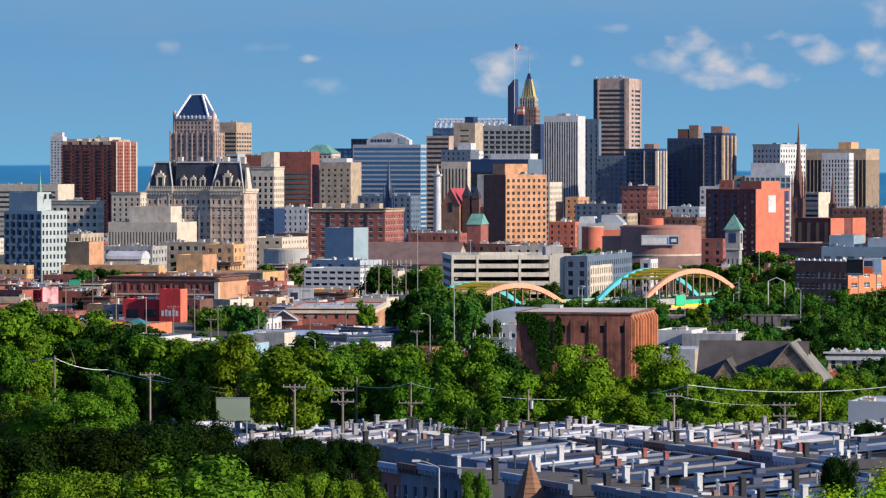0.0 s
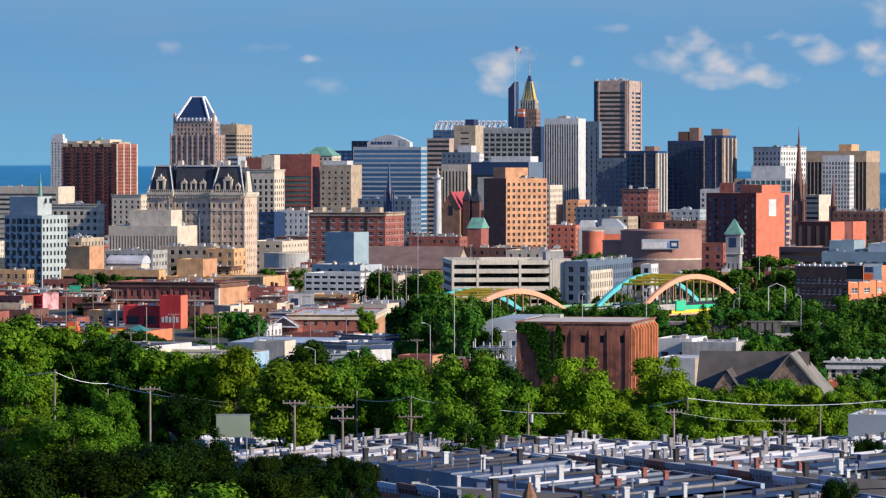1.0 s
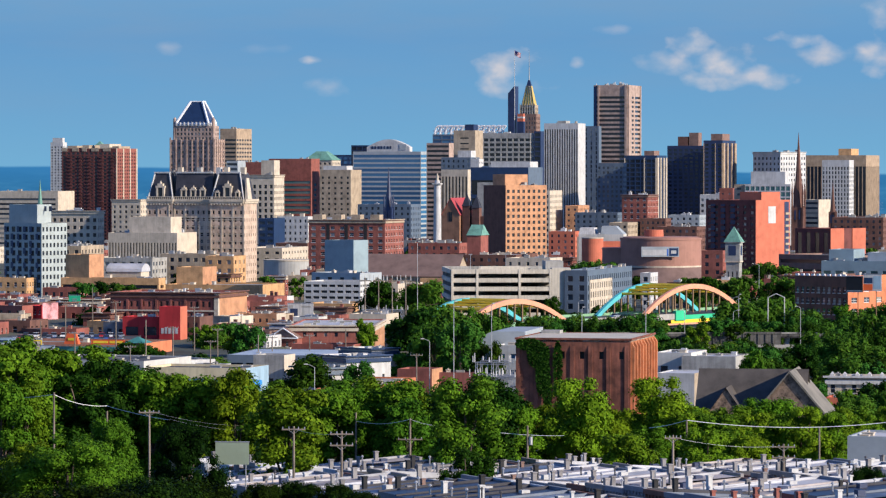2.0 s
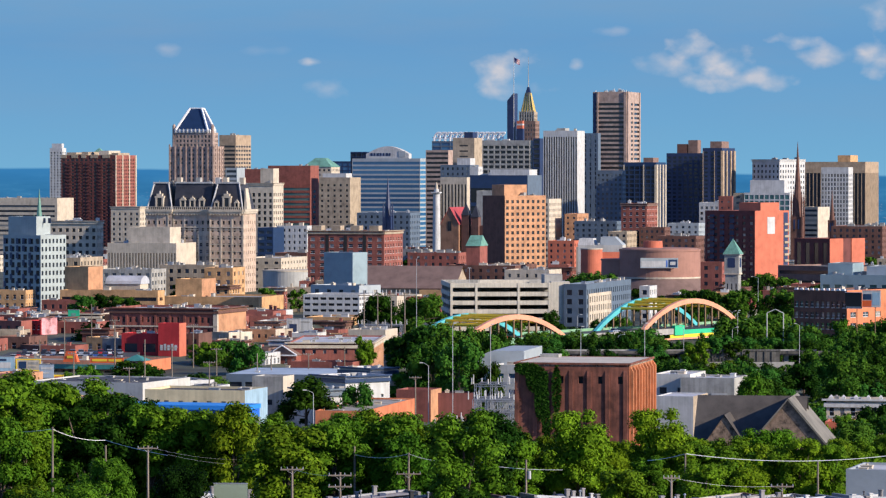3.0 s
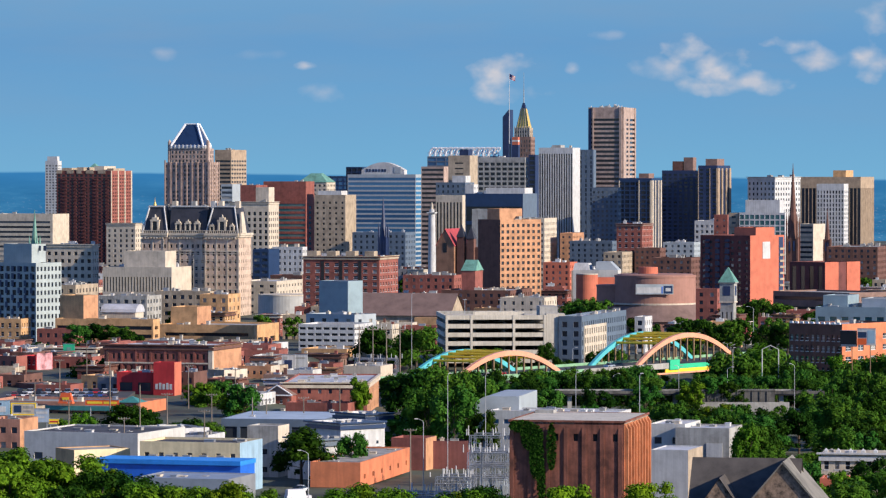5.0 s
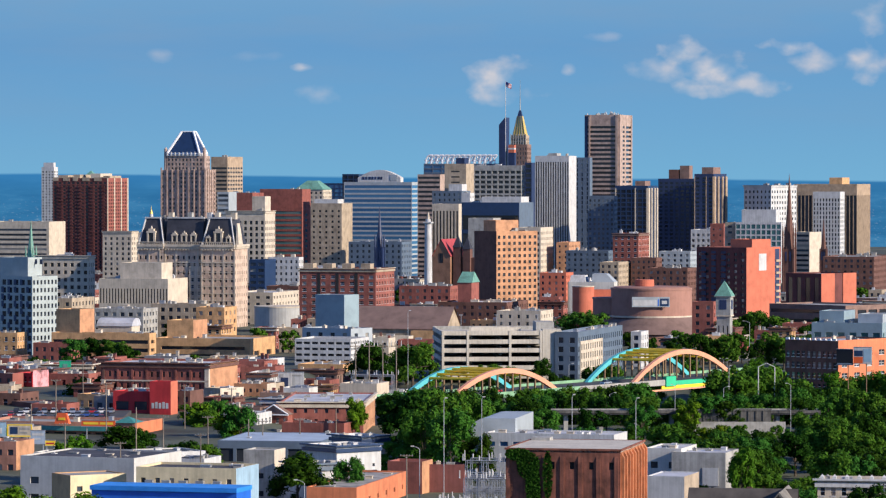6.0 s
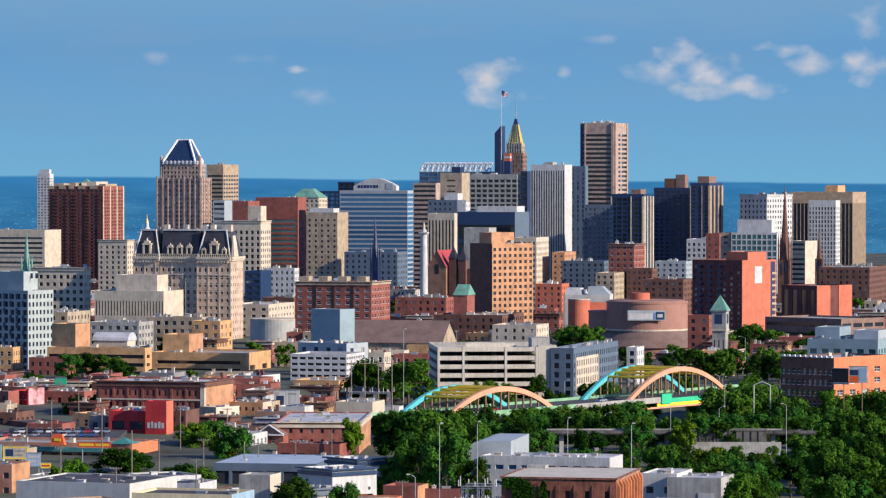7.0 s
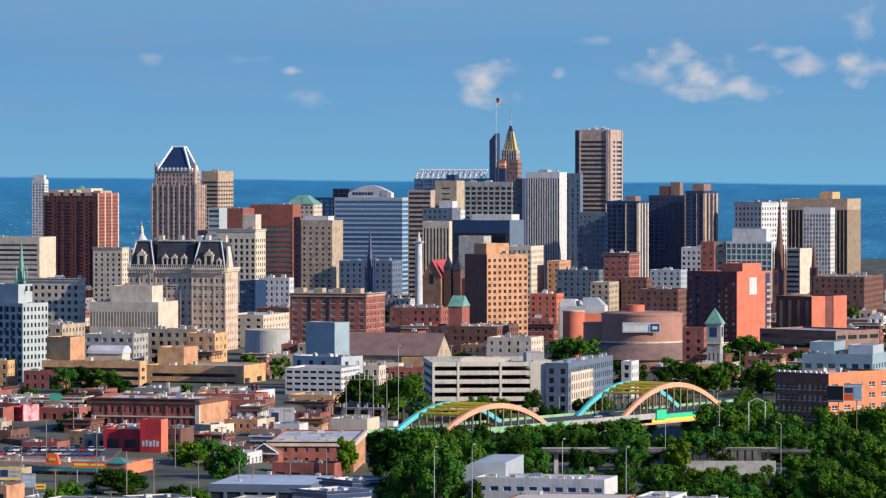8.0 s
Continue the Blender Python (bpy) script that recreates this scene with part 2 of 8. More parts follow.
CREAMWALL = material("cream_painted_block", (0.74, 0.62, 0.38), vary=0.10, streaky=0.15)
HOUSEPALE = material("pale_blue_render", (0.30, 0.45, 0.56), vary=0.1, streaky=0.2)
# lighter copy of the shed's blue; sun on its roof put into colour
BLUESUNLIT = material("sunlit_blue_metal_roof", (0.03, 0.26, 0.75), vary=0.1, rough=0.45)
PALEMETAL = material("pale_blue_metal_roof", (0.42, 0.49, 0.56), vary=0.12, scale=0.2, rough=0.5)
PALEROOFING = material("pale_grey_roofing_felt", (0.36, 0.34, 0.31), vary=0.3, scale=0.25)
MAROONWALL = material("dull_maroon_brick", (0.20, 0.07, 0.06), vary=0.15, streaky=0.25)
TEALROOF = material("teal_painted_metal", (0.06, 0.25, 0.23), vary=0.12, rough=0.5, streaky=0.2)
LEAF = foliage("summer_leaves", (0.044, 0.110, 0.010), (0.080, 0.172, 0.015), (0.130, 0.245, 0.020))
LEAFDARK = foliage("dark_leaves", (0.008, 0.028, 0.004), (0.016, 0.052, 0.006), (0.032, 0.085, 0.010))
# leaf colour darkened to stand in for shade in the nearest crowns
LEAFSHADED = foliage("shaded_green_leaves", (0.004, 0.012, 0.002), (0.008, 0.024, 0.003), (0.020, 0.050, 0.006))
LEAFVALLEY = foliage("valley_leaves", (0.028, 0.098, 0.016), (0.045, 0.145, 0.026), (0.075, 0.190, 0.034))
# leaf colour raised to look sunlit on the verge trees
LEAFBRIGHT = foliage("sunlit_leaves", (0.10, 0.22, 0.012), (0.18, 0.34, 0.015), (0.28, 0.44, 0.02))
LEAFLIGHT = foliage("light_green_leaves", (0.07, 0.15, 0.012), (0.120, 0.225, 0.016), (0.175, 0.30, 0.020))


# ---- builders ----
def mesh_object(name, verts, faces, mat, parent=None, label=""):
    me = bpy.data.meshes.new(name)
    me.from_pydata(verts, [], faces)
    me.materials.append(mat)
    ob = new(name, me)
    ob.parent = parent
    if label:
        tagged(ob, label)
    return ob


def part(name, bm, mat, parent, label=""):
    """One bmesh as one mesh object under a thing or a part."""
    me = bpy.data.meshes.new(name)
    bm.to_mesh(me)
    bm.free()
    me.materials.append(mat)
    ob = new(name, me)
    ob.parent = parent
    if label:
        tagged(ob, label)
    return ob


def thing(name, label, category, x, y, z, rz=0.0, group="", kind=""):
    ob = new(name)
    ob.matrix_basis = pose(x, y, z, 0, 0, rz)
    return tagged(ob, label, category, group, kind)


class Shape:
    """Vertices and faces gathered for one mesh."""

    def __init__(self):
        self.v, self.f = [], []

    def quad(self, *pts):
        n = len(self.v)
        self.v.extend(pts)
        self.f.append(tuple(range(n, n + len(pts))))

    def box(self, x0, x1, y0, y1, z0, z1):
        n = len(self.v)
        self.v += [(x, y, z) for z in (z0, z1) for x, y in ((x0, y0), (x1, y0), (x1, y1), (x0, y1))]
        self.f += [tuple(n + i for i in q) for q in ((3, 2, 1, 0), (4, 5, 6, 7), (0, 1, 5, 4), (1, 2, 6, 5), (2, 3, 7, 6), (3, 0, 4, 7))]
        return self

    def frustum(self, x0, x1, y0, y1, z0, X0, X1, Y0, Y1, z1):
        n = len(self.v)
        self.v += [(x0, y0, z0), (x1, y0, z0), (x1, y1, z0), (x0, y1, z0), (X0, Y0, z1), (X1, Y0, z1), (X1, Y1, z1), (X0, Y1, z1)]
        self.f += [tuple(n + i for i in q) for q in ((3, 2, 1, 0), (4, 5, 6, 7), (0, 1, 5, 4), (1, 2, 6, 5), (2, 3, 7, 6), (3, 0, 4, 7))]
        return self

    def ring(self, x, y, z0, z1, r0, r1, n=16, a0=0.0, ry=1.0):
        """A closed drum or cone."""
        k = len(self.v)
        for z, r in ((z0, r0), (z1, r1)):
            self.v += [(x + r * math.cos(a0 + 2 * math.pi * i / n), y + ry * r * math.sin(a0 + 2 * math.pi * i / n), z) for i in range(n)]
        self.f += [(k + i, k + (i + 1) % n, k + n + (i + 1) % n, k + n + i) for i in range(n)]
        self.f += [tuple(k + i for i in reversed(range(n))), tuple(k + n + i for i in range(n))]
        return self

    def bar(self, a, b, r, n=6):
        """A round bar from a to b."""
        a, b = Vector(a), Vector(b)
        u = (b - a).to_track_quat("Z", "Y").to_matrix()
        k = len(self.v)
        for p in (a, b):
            self.v += [tuple(p + u @ Vector((r * math.cos(2 * math.pi * i / n), r * math.sin(2 * math.pi * i / n), 0))) for i in range(n)]
        self.f += [(k + i, k + (i + 1) % n, k + n + (i + 1) % n, k + n + i) for i in range(n)]
        self.f += [tuple(k + i for i in reversed(range(n))), tuple(k + n + i for i in range(n))]
        return self

    def put(self, name, mat, parent=None, label=""):
        return mesh_object(name, self.v, self.f, mat, parent, label)


PANES = {}


def pane_mesh(w, h, mat, sash):
    """A pane of glass with a thin frame; alike windows share it."""
    key = (round(w, 1), round(h, 1), mat.name, sash)
    if key not in PANES:
        s = Shape()
        s.box(-w / 2, w / 2, 0, 0.06, -h / 2, h / 2)
        n = len(s.f)
        if sash:
            t = min(0.16, 0.1 * w)
            s.box(-w / 2, w / 2, -0.08, 0, -t / 2, t / 2)
            s.box(-t / 2, t / 2, -0.08, 0, -h / 2, h / 2)
            s.box(-w / 2, w / 2, -0.10, 0, -h / 2, -h / 2 + 1.4 * t)
        me = bpy.data.meshes.new("window")
        me.from_pydata(s.v, [], s.f)
        me.materials.append(mat)
        me.materials.append(WHITE)
        for i, p in enumerate(me.polygons):
            p.material_index = int(i >= n)
        PANES[key] = me
    return PANES[key]


def facade(s, root, at, turn, length, z0, z1, style, glass, sash=False, depth=0.35, margin=0.0):
    """One wall face with real openings: wall strips, reveals, and a window object in each opening.
    style: bay width, storey height, window share of the bay, window share of the storey."""
    ux, uy = math.cos(turn), math.sin(turn)
    nx, ny = uy, -ux

    def P(u, v, n=0.0):
        return (at[0] + ux * u + nx * n, at[1] + uy * u + ny * n, v)

    if not style:
        s.quad(P(0, z0), P(length, z0), P(length, z1), P(0, z1))
        return
    bay, storey, wf, hf = style[:4]
    top = style[4] if len(style) > 4 else 1.0          # plain wall above the top windows
    inner = length - 2 * margin
    cols = max(1, round(inner / bay))
    rows = max(1, round((z1 - top - z0) / storey))
    bw, sh = inner / cols, (z1 - top - z0) / rows
    ww, wh = bw * min(wf, 0.985), sh * hf
    us = [margin + bw * i + (bw - ww) / 2 for i in range(cols)]
    vs = [z0 + sh * j + (sh - wh) * 0.55 for j in range(rows)]
    edge = 0.0
    for u in us:                                        # piers, full height
        s.quad(P(edge, z0), P(u, z0), P(u, z1), P(edge, z1))
        edge = u + ww
    s.quad(P(edge, z0), P(length, z0), P(length, z1), P(edge, z1))
    single = ww * 7217 / max(200.0, root.location.y) > 14.0   # wide enough to be told apart from the air
    me = pane_mesh(ww, wh, glass, sash) if single else None
    small, frames = Shape(), Shape()
    for u in us:
        low = z0
        for v in vs:
            s.quad(P(u, low), P(u + ww, low), P(u + ww, v), P(u, v))
            low = v + wh
            s.quad(P(u, v), P(u + ww, v), P(u + ww, v, -depth), P(u, v, -depth))
            s.quad(P(u, low, -depth), P(u + ww, low, -depth), P(u + ww, low), P(u, low))
            s.quad(P(u, v), P(u, v, -depth), P(u, low, -depth), P(u, low))
            s.quad(P(u + ww, v, -depth), P(u + ww, v), P(u + ww, low), P(u + ww, low, -depth))
            if not single:
                a = 0.01 - depth
                small.quad(P(u, v, a), P(u + ww, v, a), P(u + ww, low, a), P(u, low, a))
                if sash:
                    mid, t = v + 0.5 * wh, 0.05 * wh
                    frames.quad(P(u, mid - t, a + 0.03), P(u + ww, mid - t, a + 0.03), P(u + ww, mid + t, a + 0.03), P(u, mid + t, a + 0.03))
                    frames.quad(P(u - 0.1, v - 0.25, 0.08), P(u + ww + 0.1, v - 0.25, 0.08), P(u + ww + 0.1, v, 0.08), P(u - 0.1, v, 0.08))
                    frames.quad(P(u - 0.1, v, 0.08), P(u + ww + 0.1, v, 0.08), P(u + ww + 0.1, v, -0.02), P(u - 0.1, v, -0.02))
                continue
            ob = bpy.data.objects.new("window", me)
            scene.collection.objects.link(ob)
            ob.parent = root
            x, y, z = P(u + ww / 2, v + wh / 2, -depth)
            ob.matrix_basis = Matrix.Translation((x, y, z)) @ Matrix.Rotation(turn, 4, "Z")
        s.quad(P(u, low), P(u + ww, low), P(u + ww, z1), P(u, z1))
    if small.v:
        tagged(small.put("window_glazing", glass, root), kind="stuff")
    if frames.v:
        tagged(frames.put("window_frames", WHITE, root, "white sash bars and sills"), kind="stuff")


FOOTPRINTS = []


def block(root, x0, x1, y0, y1, z0, z1, wall, front=None, side=None, glass=PANE, roof=GREYROOF, name="wall", sash=False, parapet=0.7, depth=0.35, margin=0.0, left=None, flank=None):
    """Four walls with openings in front and at the right, a parapet and a sunk roof. Local metres."""
    s = Shape()
    facade(s, root, (x0, y0), 0.0, x1 - x0, z0, z1, front, glass, sash, depth, margin)
    # flank: its own right-wall colour, often the front's tone brightened as by sun
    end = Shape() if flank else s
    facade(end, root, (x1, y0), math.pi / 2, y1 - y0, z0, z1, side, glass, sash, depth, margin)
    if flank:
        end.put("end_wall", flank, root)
    facade(s, root, (x1, y1), math.pi, x1 - x0, z0, z1, None, glass)
    facade(s, root, (x0, y1), -math.pi / 2, y1 - y0, z0, z1, left, glass, sash, depth, margin)
    t, r = 0.35, z1 - parapet
    for a, b in (((x0, y0), (x1, y0)), ((x1, y0), (x1, y1)), ((x1, y1), (x0, y1)), ((x0, y1), (x0, y0))):
        inset = lambda p: (x0 + t if p[0] == x0 else x1 - t, y0 + t if p[1] == y0 else y1 - t)
        c, d = inset(a), inset(b)
        s.quad((*a, z1), (*b, z1), (*d, z1), (*c, z1))
        s.quad((*c, z1), (*d, z1), (*d, r), (*c, r))
    body = s.put(name, wall, root)
    Shape().box(x0 + t, x1 - t, y0 + t, y1 - t, r - 0.3, r).put("roof", roof, root)
    return body


def clutter(root, x0, x1, y0, y1, z, count, seed, size=1.0):
    """Rooftop plant: boxes with louvred caps, ducts, vents."""
    rng = random.Random(seed)
    size *= min(1.0, max(0.5, root.location.y / 2200))
    joined = Shape() if root.location.y > 1900 else None
    for _ in range(count):
        w, d, h = size * rng.uniform(1.2, 4.5), size * rng.uniform(1.2, 3.5), size * rng.uniform(0.8, 2.4)
        x, y = rng.uniform(x0 + 1, x1 - w - 1), rng.uniform(y0 + 1, max(y0 + 1.1, y1 - d - 1))
        s = joined or Shape()
        s.box(x, x + w, y, y + d, z, z + h)
        s.box(x - 0.1, x + w + 0.1, y - 0.1, y + d + 0.1, z + h, z + h + 0.12)
        if rng.random() < 0.4:
            s.ring(x + w / 2, y + d / 2, z + h, z + h + 0.7 * size, 0.4 * size, 0.4 * size, 10)
        if not joined:
            s.put("rooftop_unit", rng.choice((WHITE, GREY, METAL, GREYROOF, CREAM)), root)
    if joined:
        tagged(joined.put("rooftop_plant", rng.choice((WHITE, GREY, METAL, GREYROOF, CREAM)), root), kind="stuff")


def building(name, label, category, x, y, w, d, z0, z1, rz, wall, front=None, side=None, glass=PANE, roof=GREYROOF, plant=0, cornice=None, sash=False, margin=0.0, group="", top=None, depth=0.35, left=None, parapet=0.7, flank=None):
    """A flat-roofed building; (x, y) is its near right corner, width runs to the left, depth away."""
    root = thing(name, label, category, x, y, z0, rz, group)
    h = z1 - z0
    mid = root.matrix_basis @ Vector((-w / 2, d / 2, 0))
    FOOTPRINTS.append((mid.x, mid.y, 0.62 * max(w, d) if max(w, d) < 2.5 * min(w, d) else 0.5 * math.hypot(w, d)))
    block(root, -w, 0, 0, d, 0, h, wall, front, side, glass, roof, sash=sash, margin=margin, depth=depth, left=left, parapet=parapet, flank=flank)
    if cornice:
        s = Shape()
        for zc, out, tall in ((h - 1.6, 0.5, 0.9), (h - 0.25, 0.9, 0.35)):
            s.box(-w - out, out, -out, -0.02, zc, zc + tall)
            s.box(0.02, out, 0.02, d, zc, zc + tall)
        s.put("cornice", cornice, root)
    if top:                                             # a penthouse: share of the width from the left, width, depth, height, wall
        for a, b, hh, m in top:
            block(root, -w + w * a, -w + w * b, 0.2 * d, 0.75 * d, h - 0.7, h + hh, m, parapet=0.3, name="penthouse")
    if plant:
        clutter(root, -w, 0, 0, d, h - 0.7, plant, int(x * 7 + y))
    return root


# ---- ground ----
GROUND_Y = (-400, 250, 345, 420, 520, 600, 800, 950, 1200, 1270, 1330, 1440, 1500, 1750, 2150, 2600, 3050, 3500, 4000, 4500, 4950)
GROUND_Z = (62, 60, 57.5, 56, 51, 48, 44, 42, 42, 34, 33, 35, 42, 38, 36, 34, 20, 8, 6, 12, 26)


TERRACE_Y = (900, 1000, 1130, 1200, 1270, 1330, 1440, 1500, 1600)
TERRACE_Z = (0, 1.2, 3.6, 4.2, 12.4, 13.2, 10.5, 2.5, 0)


def ground_z(y, x=0.0):
    """Height of the ground; the streets left of the valley stand on a terrace."""
    share = min(1.0, max(0.0, (-22.0 - x) / 26.0))
    return float(np.interp(y, GROUND_Y, GROUND_Z) + share * np.interp(y, TERRACE_Y, TERRACE_Z))


s = Shape()
xs = [-4000, -1500, -800, -400, -200, -150, -100, -74, -48, -35, -22, 0, 100, 200, 400, 800, 1500, 4000]
ys = sorted(set(GROUND_Y) | set(range(300, 4900, 100)))
for y in ys:
    for x in xs:
        s.v.append((x, y, ground_z(y, x) + 0.6 * noise.noise((x * 0.01, y * 0.01, 0))))
n = len(xs)
for j in range(len(ys) - 1):
    for i in range(n - 1):
        k = j * n + i
        s.f.append((k, k + 1, k + n + 1, k + n))
EARTH = material("town_ground", (0.085, 0.095, 0.06), vary=0.4, scale=0.03, fine=0.4)
ground = s.put("ground", EARTH)
tagged(ground, "town ground of asphalt, yards and worn grass", "ground", kind="structure")


# ---- the town, from the skyline to the near streets ----
building("apartment_tower", "pale concrete apartment tower far behind the harbour", "apartment building", -428.8, 4600, 15.0, 12.2, 13.8, 122.3, -16, WHITE, front=(3.6, 3.2, 0.5, 0.55, 4), side=(3.6, 3.2, 0.5, 0.55, 4), top=[(0.1, 0.9, 5, WHITE)])
# front brick coloured as in shade, flank brick as in sun
red_tower = building("apartment_tower", "red brick apartment tower with shade-toned front and stacked balconies", "apartment building", -287.8, 3590, 51.0, 52.9, 6.0, 111.3, -16, SHADEDBRICK, flank=REDBRICK, front=(4.2, 3.0, 0.62, 0.62, 3), side=(4.6, 3.0, 0.5, 0.55, 3), plant=4, glass=DARKPANE, parapet=1.2, top=[(0.02, 0.2, 2.5, BEIGE), (0.3, 0.42, 3, BEIGE), (0.62, 0.8, 4, CREAM), (0.85, 0.97, 2, BEIGE)])
building("office_building", "low tan office block with ribbon windows", "office building", -325.8, 3450, 56.5, 38.2, 7.3, 74.6, -16, CREAM, front=(60, 4.2, 0.92, 0.45, 5), plant=4)
building("office_tower", "tan concrete office tower with ribbon windows", "office tower", -194.8, 3845, 16.3, 44.8, 5.0, 131.0, -16, TANSTONE, front=(40, 3.9, 0.9, 0.5, 9), side=(8, 3.9, 0.7, 0.45, 9), glass=DARKPANE, plant=5)
building("office_building", "grey office slab with dark red upper storeys", "office building", -152.4, 3420, 20.0, 30.0, 8.2, 99.2, -16, REDBRICK, plant=3)
building("office_building", "plain pale grey office block", "office building", -168.7, 3350, 9.8, 20.0, 10.2, 100.2, -16, PALEGREY, front=(30, 4, 0.9, 0.5))
building("office_building", "red brick office building with teal glass bands", "office building", -112.3, 3471, 38.0, 23.7, 7.0, 102.1, -16, REDBRICK, front=(70, 4.4, 0.96, 0.55, 18), side=(30, 4.4, 0.3, 0.5, 20), glass=TEALPANE, plant=2)
building("office_tower", "pale stone tower with small square windows", "office tower", -69.3, 3061, 24.5, 27.3, 17.8, 93.1, -16, BEIGE, front=(4.6, 4.0, 0.36, 0.42, 4), glass=DARKPANE, top=[(0.05, 0.8, 3, WHITE)])
building("office_tower", "dark blue glass office block", "office tower", -76.7, 3800, 28.2, 10.7, 5.3, 106.2, -16, NAVY, front=(6, 3.8, 0.9, 0.8), glass=BLUEPANE)
building("office_tower", "dark glass office slab", "office tower", -69.0, 3729, 15.7, 20.0, 5.5, 114.8, -16, NAVY, front=(6, 3.8, 0.9, 0.8), glass=DARKPANE)
glass_tower = building("office_tower", "blue glass office tower with pale ribbon bands", "office tower", -18.8, 3439, 59.9, 18.7, 7.9, 108.1, -16, PALEGREY, front=(150, 3.9, 0.99, 0.62, 2), side=(40, 3.9, 0.98, 0.62, 2), glass=BLUEPANE, depth=0.15)
truss_block = building("office_tower", "dark blue glass hotel slab with a setback roof", "office tower", 55.7, 3640, 67.7, 22.0, 5.9, 124.2, -16, BLUEGREY, front=(8, 3.8, 0.92, 0.7), glass=BLUEPANE)
building("office_building", "rose stone building with ribbon windows", "office building", 4.9, 3330, 19.2, 25.0, 10.7, 114.7, -16, PINKSTONE, front=(50, 3.8, 0.96, 0.5), glass=DARKPANE)
building("office_tower", "beige concrete tower with blank walls", "office tower", 24.1, 3070, 16.8, 22.4, 17.7, 122.8, -16, BEIGE, front=(12, 4, 0.4, 0.25, 4), glass=DARKPANE, top=[(0.45, 0.85, 4.5, DARKSTONE)])
building("office_tower", "concrete office slab with a deep window grid", "office tower", 68.5, 3198, 38.6, 10.5, 14.4, 121.8, -16, GREY, front=(5.0, 3.9, 0.78, 0.6, 3.5), side=(5, 3.9, 0.6, 0.6, 3.5), glass=DARKPANE, depth=1.0, plant=6)
building("office_tower", "dark glass office slab", "office tower", 79.6, 3330, 5.7, 20.0, 10.8, 124.3, -16, DARKSTONE, front=(4, 3.9, 0.8, 0.7), glass=DARKPANE)
building("office_tower", "white office tower with close vertical fins", "office tower", 105.4, 3187, 27.4, 24.0, 14.5, 129.3, -16, WHITE, front=(2.0, 110, 0.55, 0.985, 4), glass=DARKPANE, depth=0.9, plant=4, top=[(0.35, 0.6, 2, GREY)])
building("office_tower", "pale blue grey slab tower", "office tower", 127.1, 3330, 12.8, 9.0, 10.9, 128.5, -16, BLUEGREY, front=(5, 3.8, 0.3, 0.7))
tall_tower = building("office_tower", "tall rose granite tower with ribbon windows", "office tower", 162.4, 3580, 31.2, 47.6, 6.1, 166.9, -16, PINKSTONE, front=(44, 4.0, 0.84, 0.55, 9), side=(30, 4.0, 0.8, 0.5, 9), glass=DARKPANE, plant=9, depth=0.6)
building("office_tower", "blue grey mid-rise block with grid windows", "office tower", 139.1, 3151, 20.7, 11.3, 15.7, 98.3, -16, BLUEGREY, front=(3.6, 3.6, 0.5, 0.5, 2), side=(3.6, 3.6, 0.5, 0.5, 2))
black_tower = building("office_tower", "black glass tower with pale corner piers", "office tower", 183.0, 3490, 28.8, 36.9, 6.5, 104.9, -16, NAVY, front=(4.6, 3.8, 0.82, 0.7, 3), side=(5, 110, 0.5, 0.98, 3), glass=DARKPANE, top=[(0.55, 0.85, 4, BROWN)])
building("apartment_tower", "dark bronze high-rise slab", "apartment building", 200.0, 3120, 29.2, 22.0, 16.3, 111.5, -16, DARKSTONE, front=(4.4, 3.0, 0.6, 0.55, 2), glass=DARKPANE, top=[(0.25, 0.52, 7, DARKBRICK), (0.55, 0.8, 10, BROWN)])
ribbed_tower = building("apartment_tower", "dark bronze high-rise with a lit ribbed end", "apartment building", 210.0, 3064, 14.7, 47.2, 17.5, 115.2, -16, DARKSTONE, front=(4.4, 3.0, 0.55, 0.5, 2), side=(4.0, 110, 0.45, 0.985, 3), glass=DARKPANE, top=[(0.25, 0.85, 5, BROWN)])
ornate = building("office_building", "ornate white stone building with tall arched top windows", "office building", 254.2, 3075, 24.0, 37.2, 17.3, 106.6, -36, WHITE, front=(3.6, 4.2, 0.42, 0.5, 3), side=(3.6, 4.2, 0.42, 0.5, 3), glass=DARKPANE, cornice=WHITE, plant=3)
building("office_tower", "brown brick tower with vertical window strips", "office tower", 384.1, 3704, 58.3, 70.0, 5.5, 105.6, -16, TANSTONE, front=(3.4, 120, 0.84, 0.97, 9), side=(3.4, 120, 0.45, 0.97, 9), glass=DARKPANE, top=[(0.52, 0.72, 6, TANBRICK)])
building("office_tower", "white gridded office tower", "office tower", 327.6, 3290, 22.2, 20.4, 11.8, 100.7, -16, WHITE, front=(2.4, 3.5, 0.5, 0.7, 5), side=(2.4, 3.5, 0.45, 0.6, 5), depth=0.6)
building("office_building", "white office building with ribbon windows", "office building", 293.3, 3185, 13.6, 22.2, 14.6, 69.7, -30, CREAM, front=(30, 3.8, 0.9, 0.45))
building("office_building", "pale curtain wall building with a white grid", "office building", 221.5, 2600, 29.7, 25.0, 32.1, 84.5, -16, WHITE, front=(3.2, 3.6, 0.78, 0.75, 1), glass=TEALPANE, depth=0.2, top=[(0.1, 0.85, 8, WHITE)])
building("office_building", "beige brick block beside the curtain wall", "office building", 192.7, 2610, 6.6, 20.0, 31.9, 84.3, -16, BEIGE, front=(5, 3.6, 0.4, 0.4))
building("hospital_wing", "white low block with square windows", "office building", 195.6, 2883, 14.3, 30.0, 23.2, 75.9, -16, WHITE, front=(4, 3.8, 0.55, 0.5, 2), plant=2)
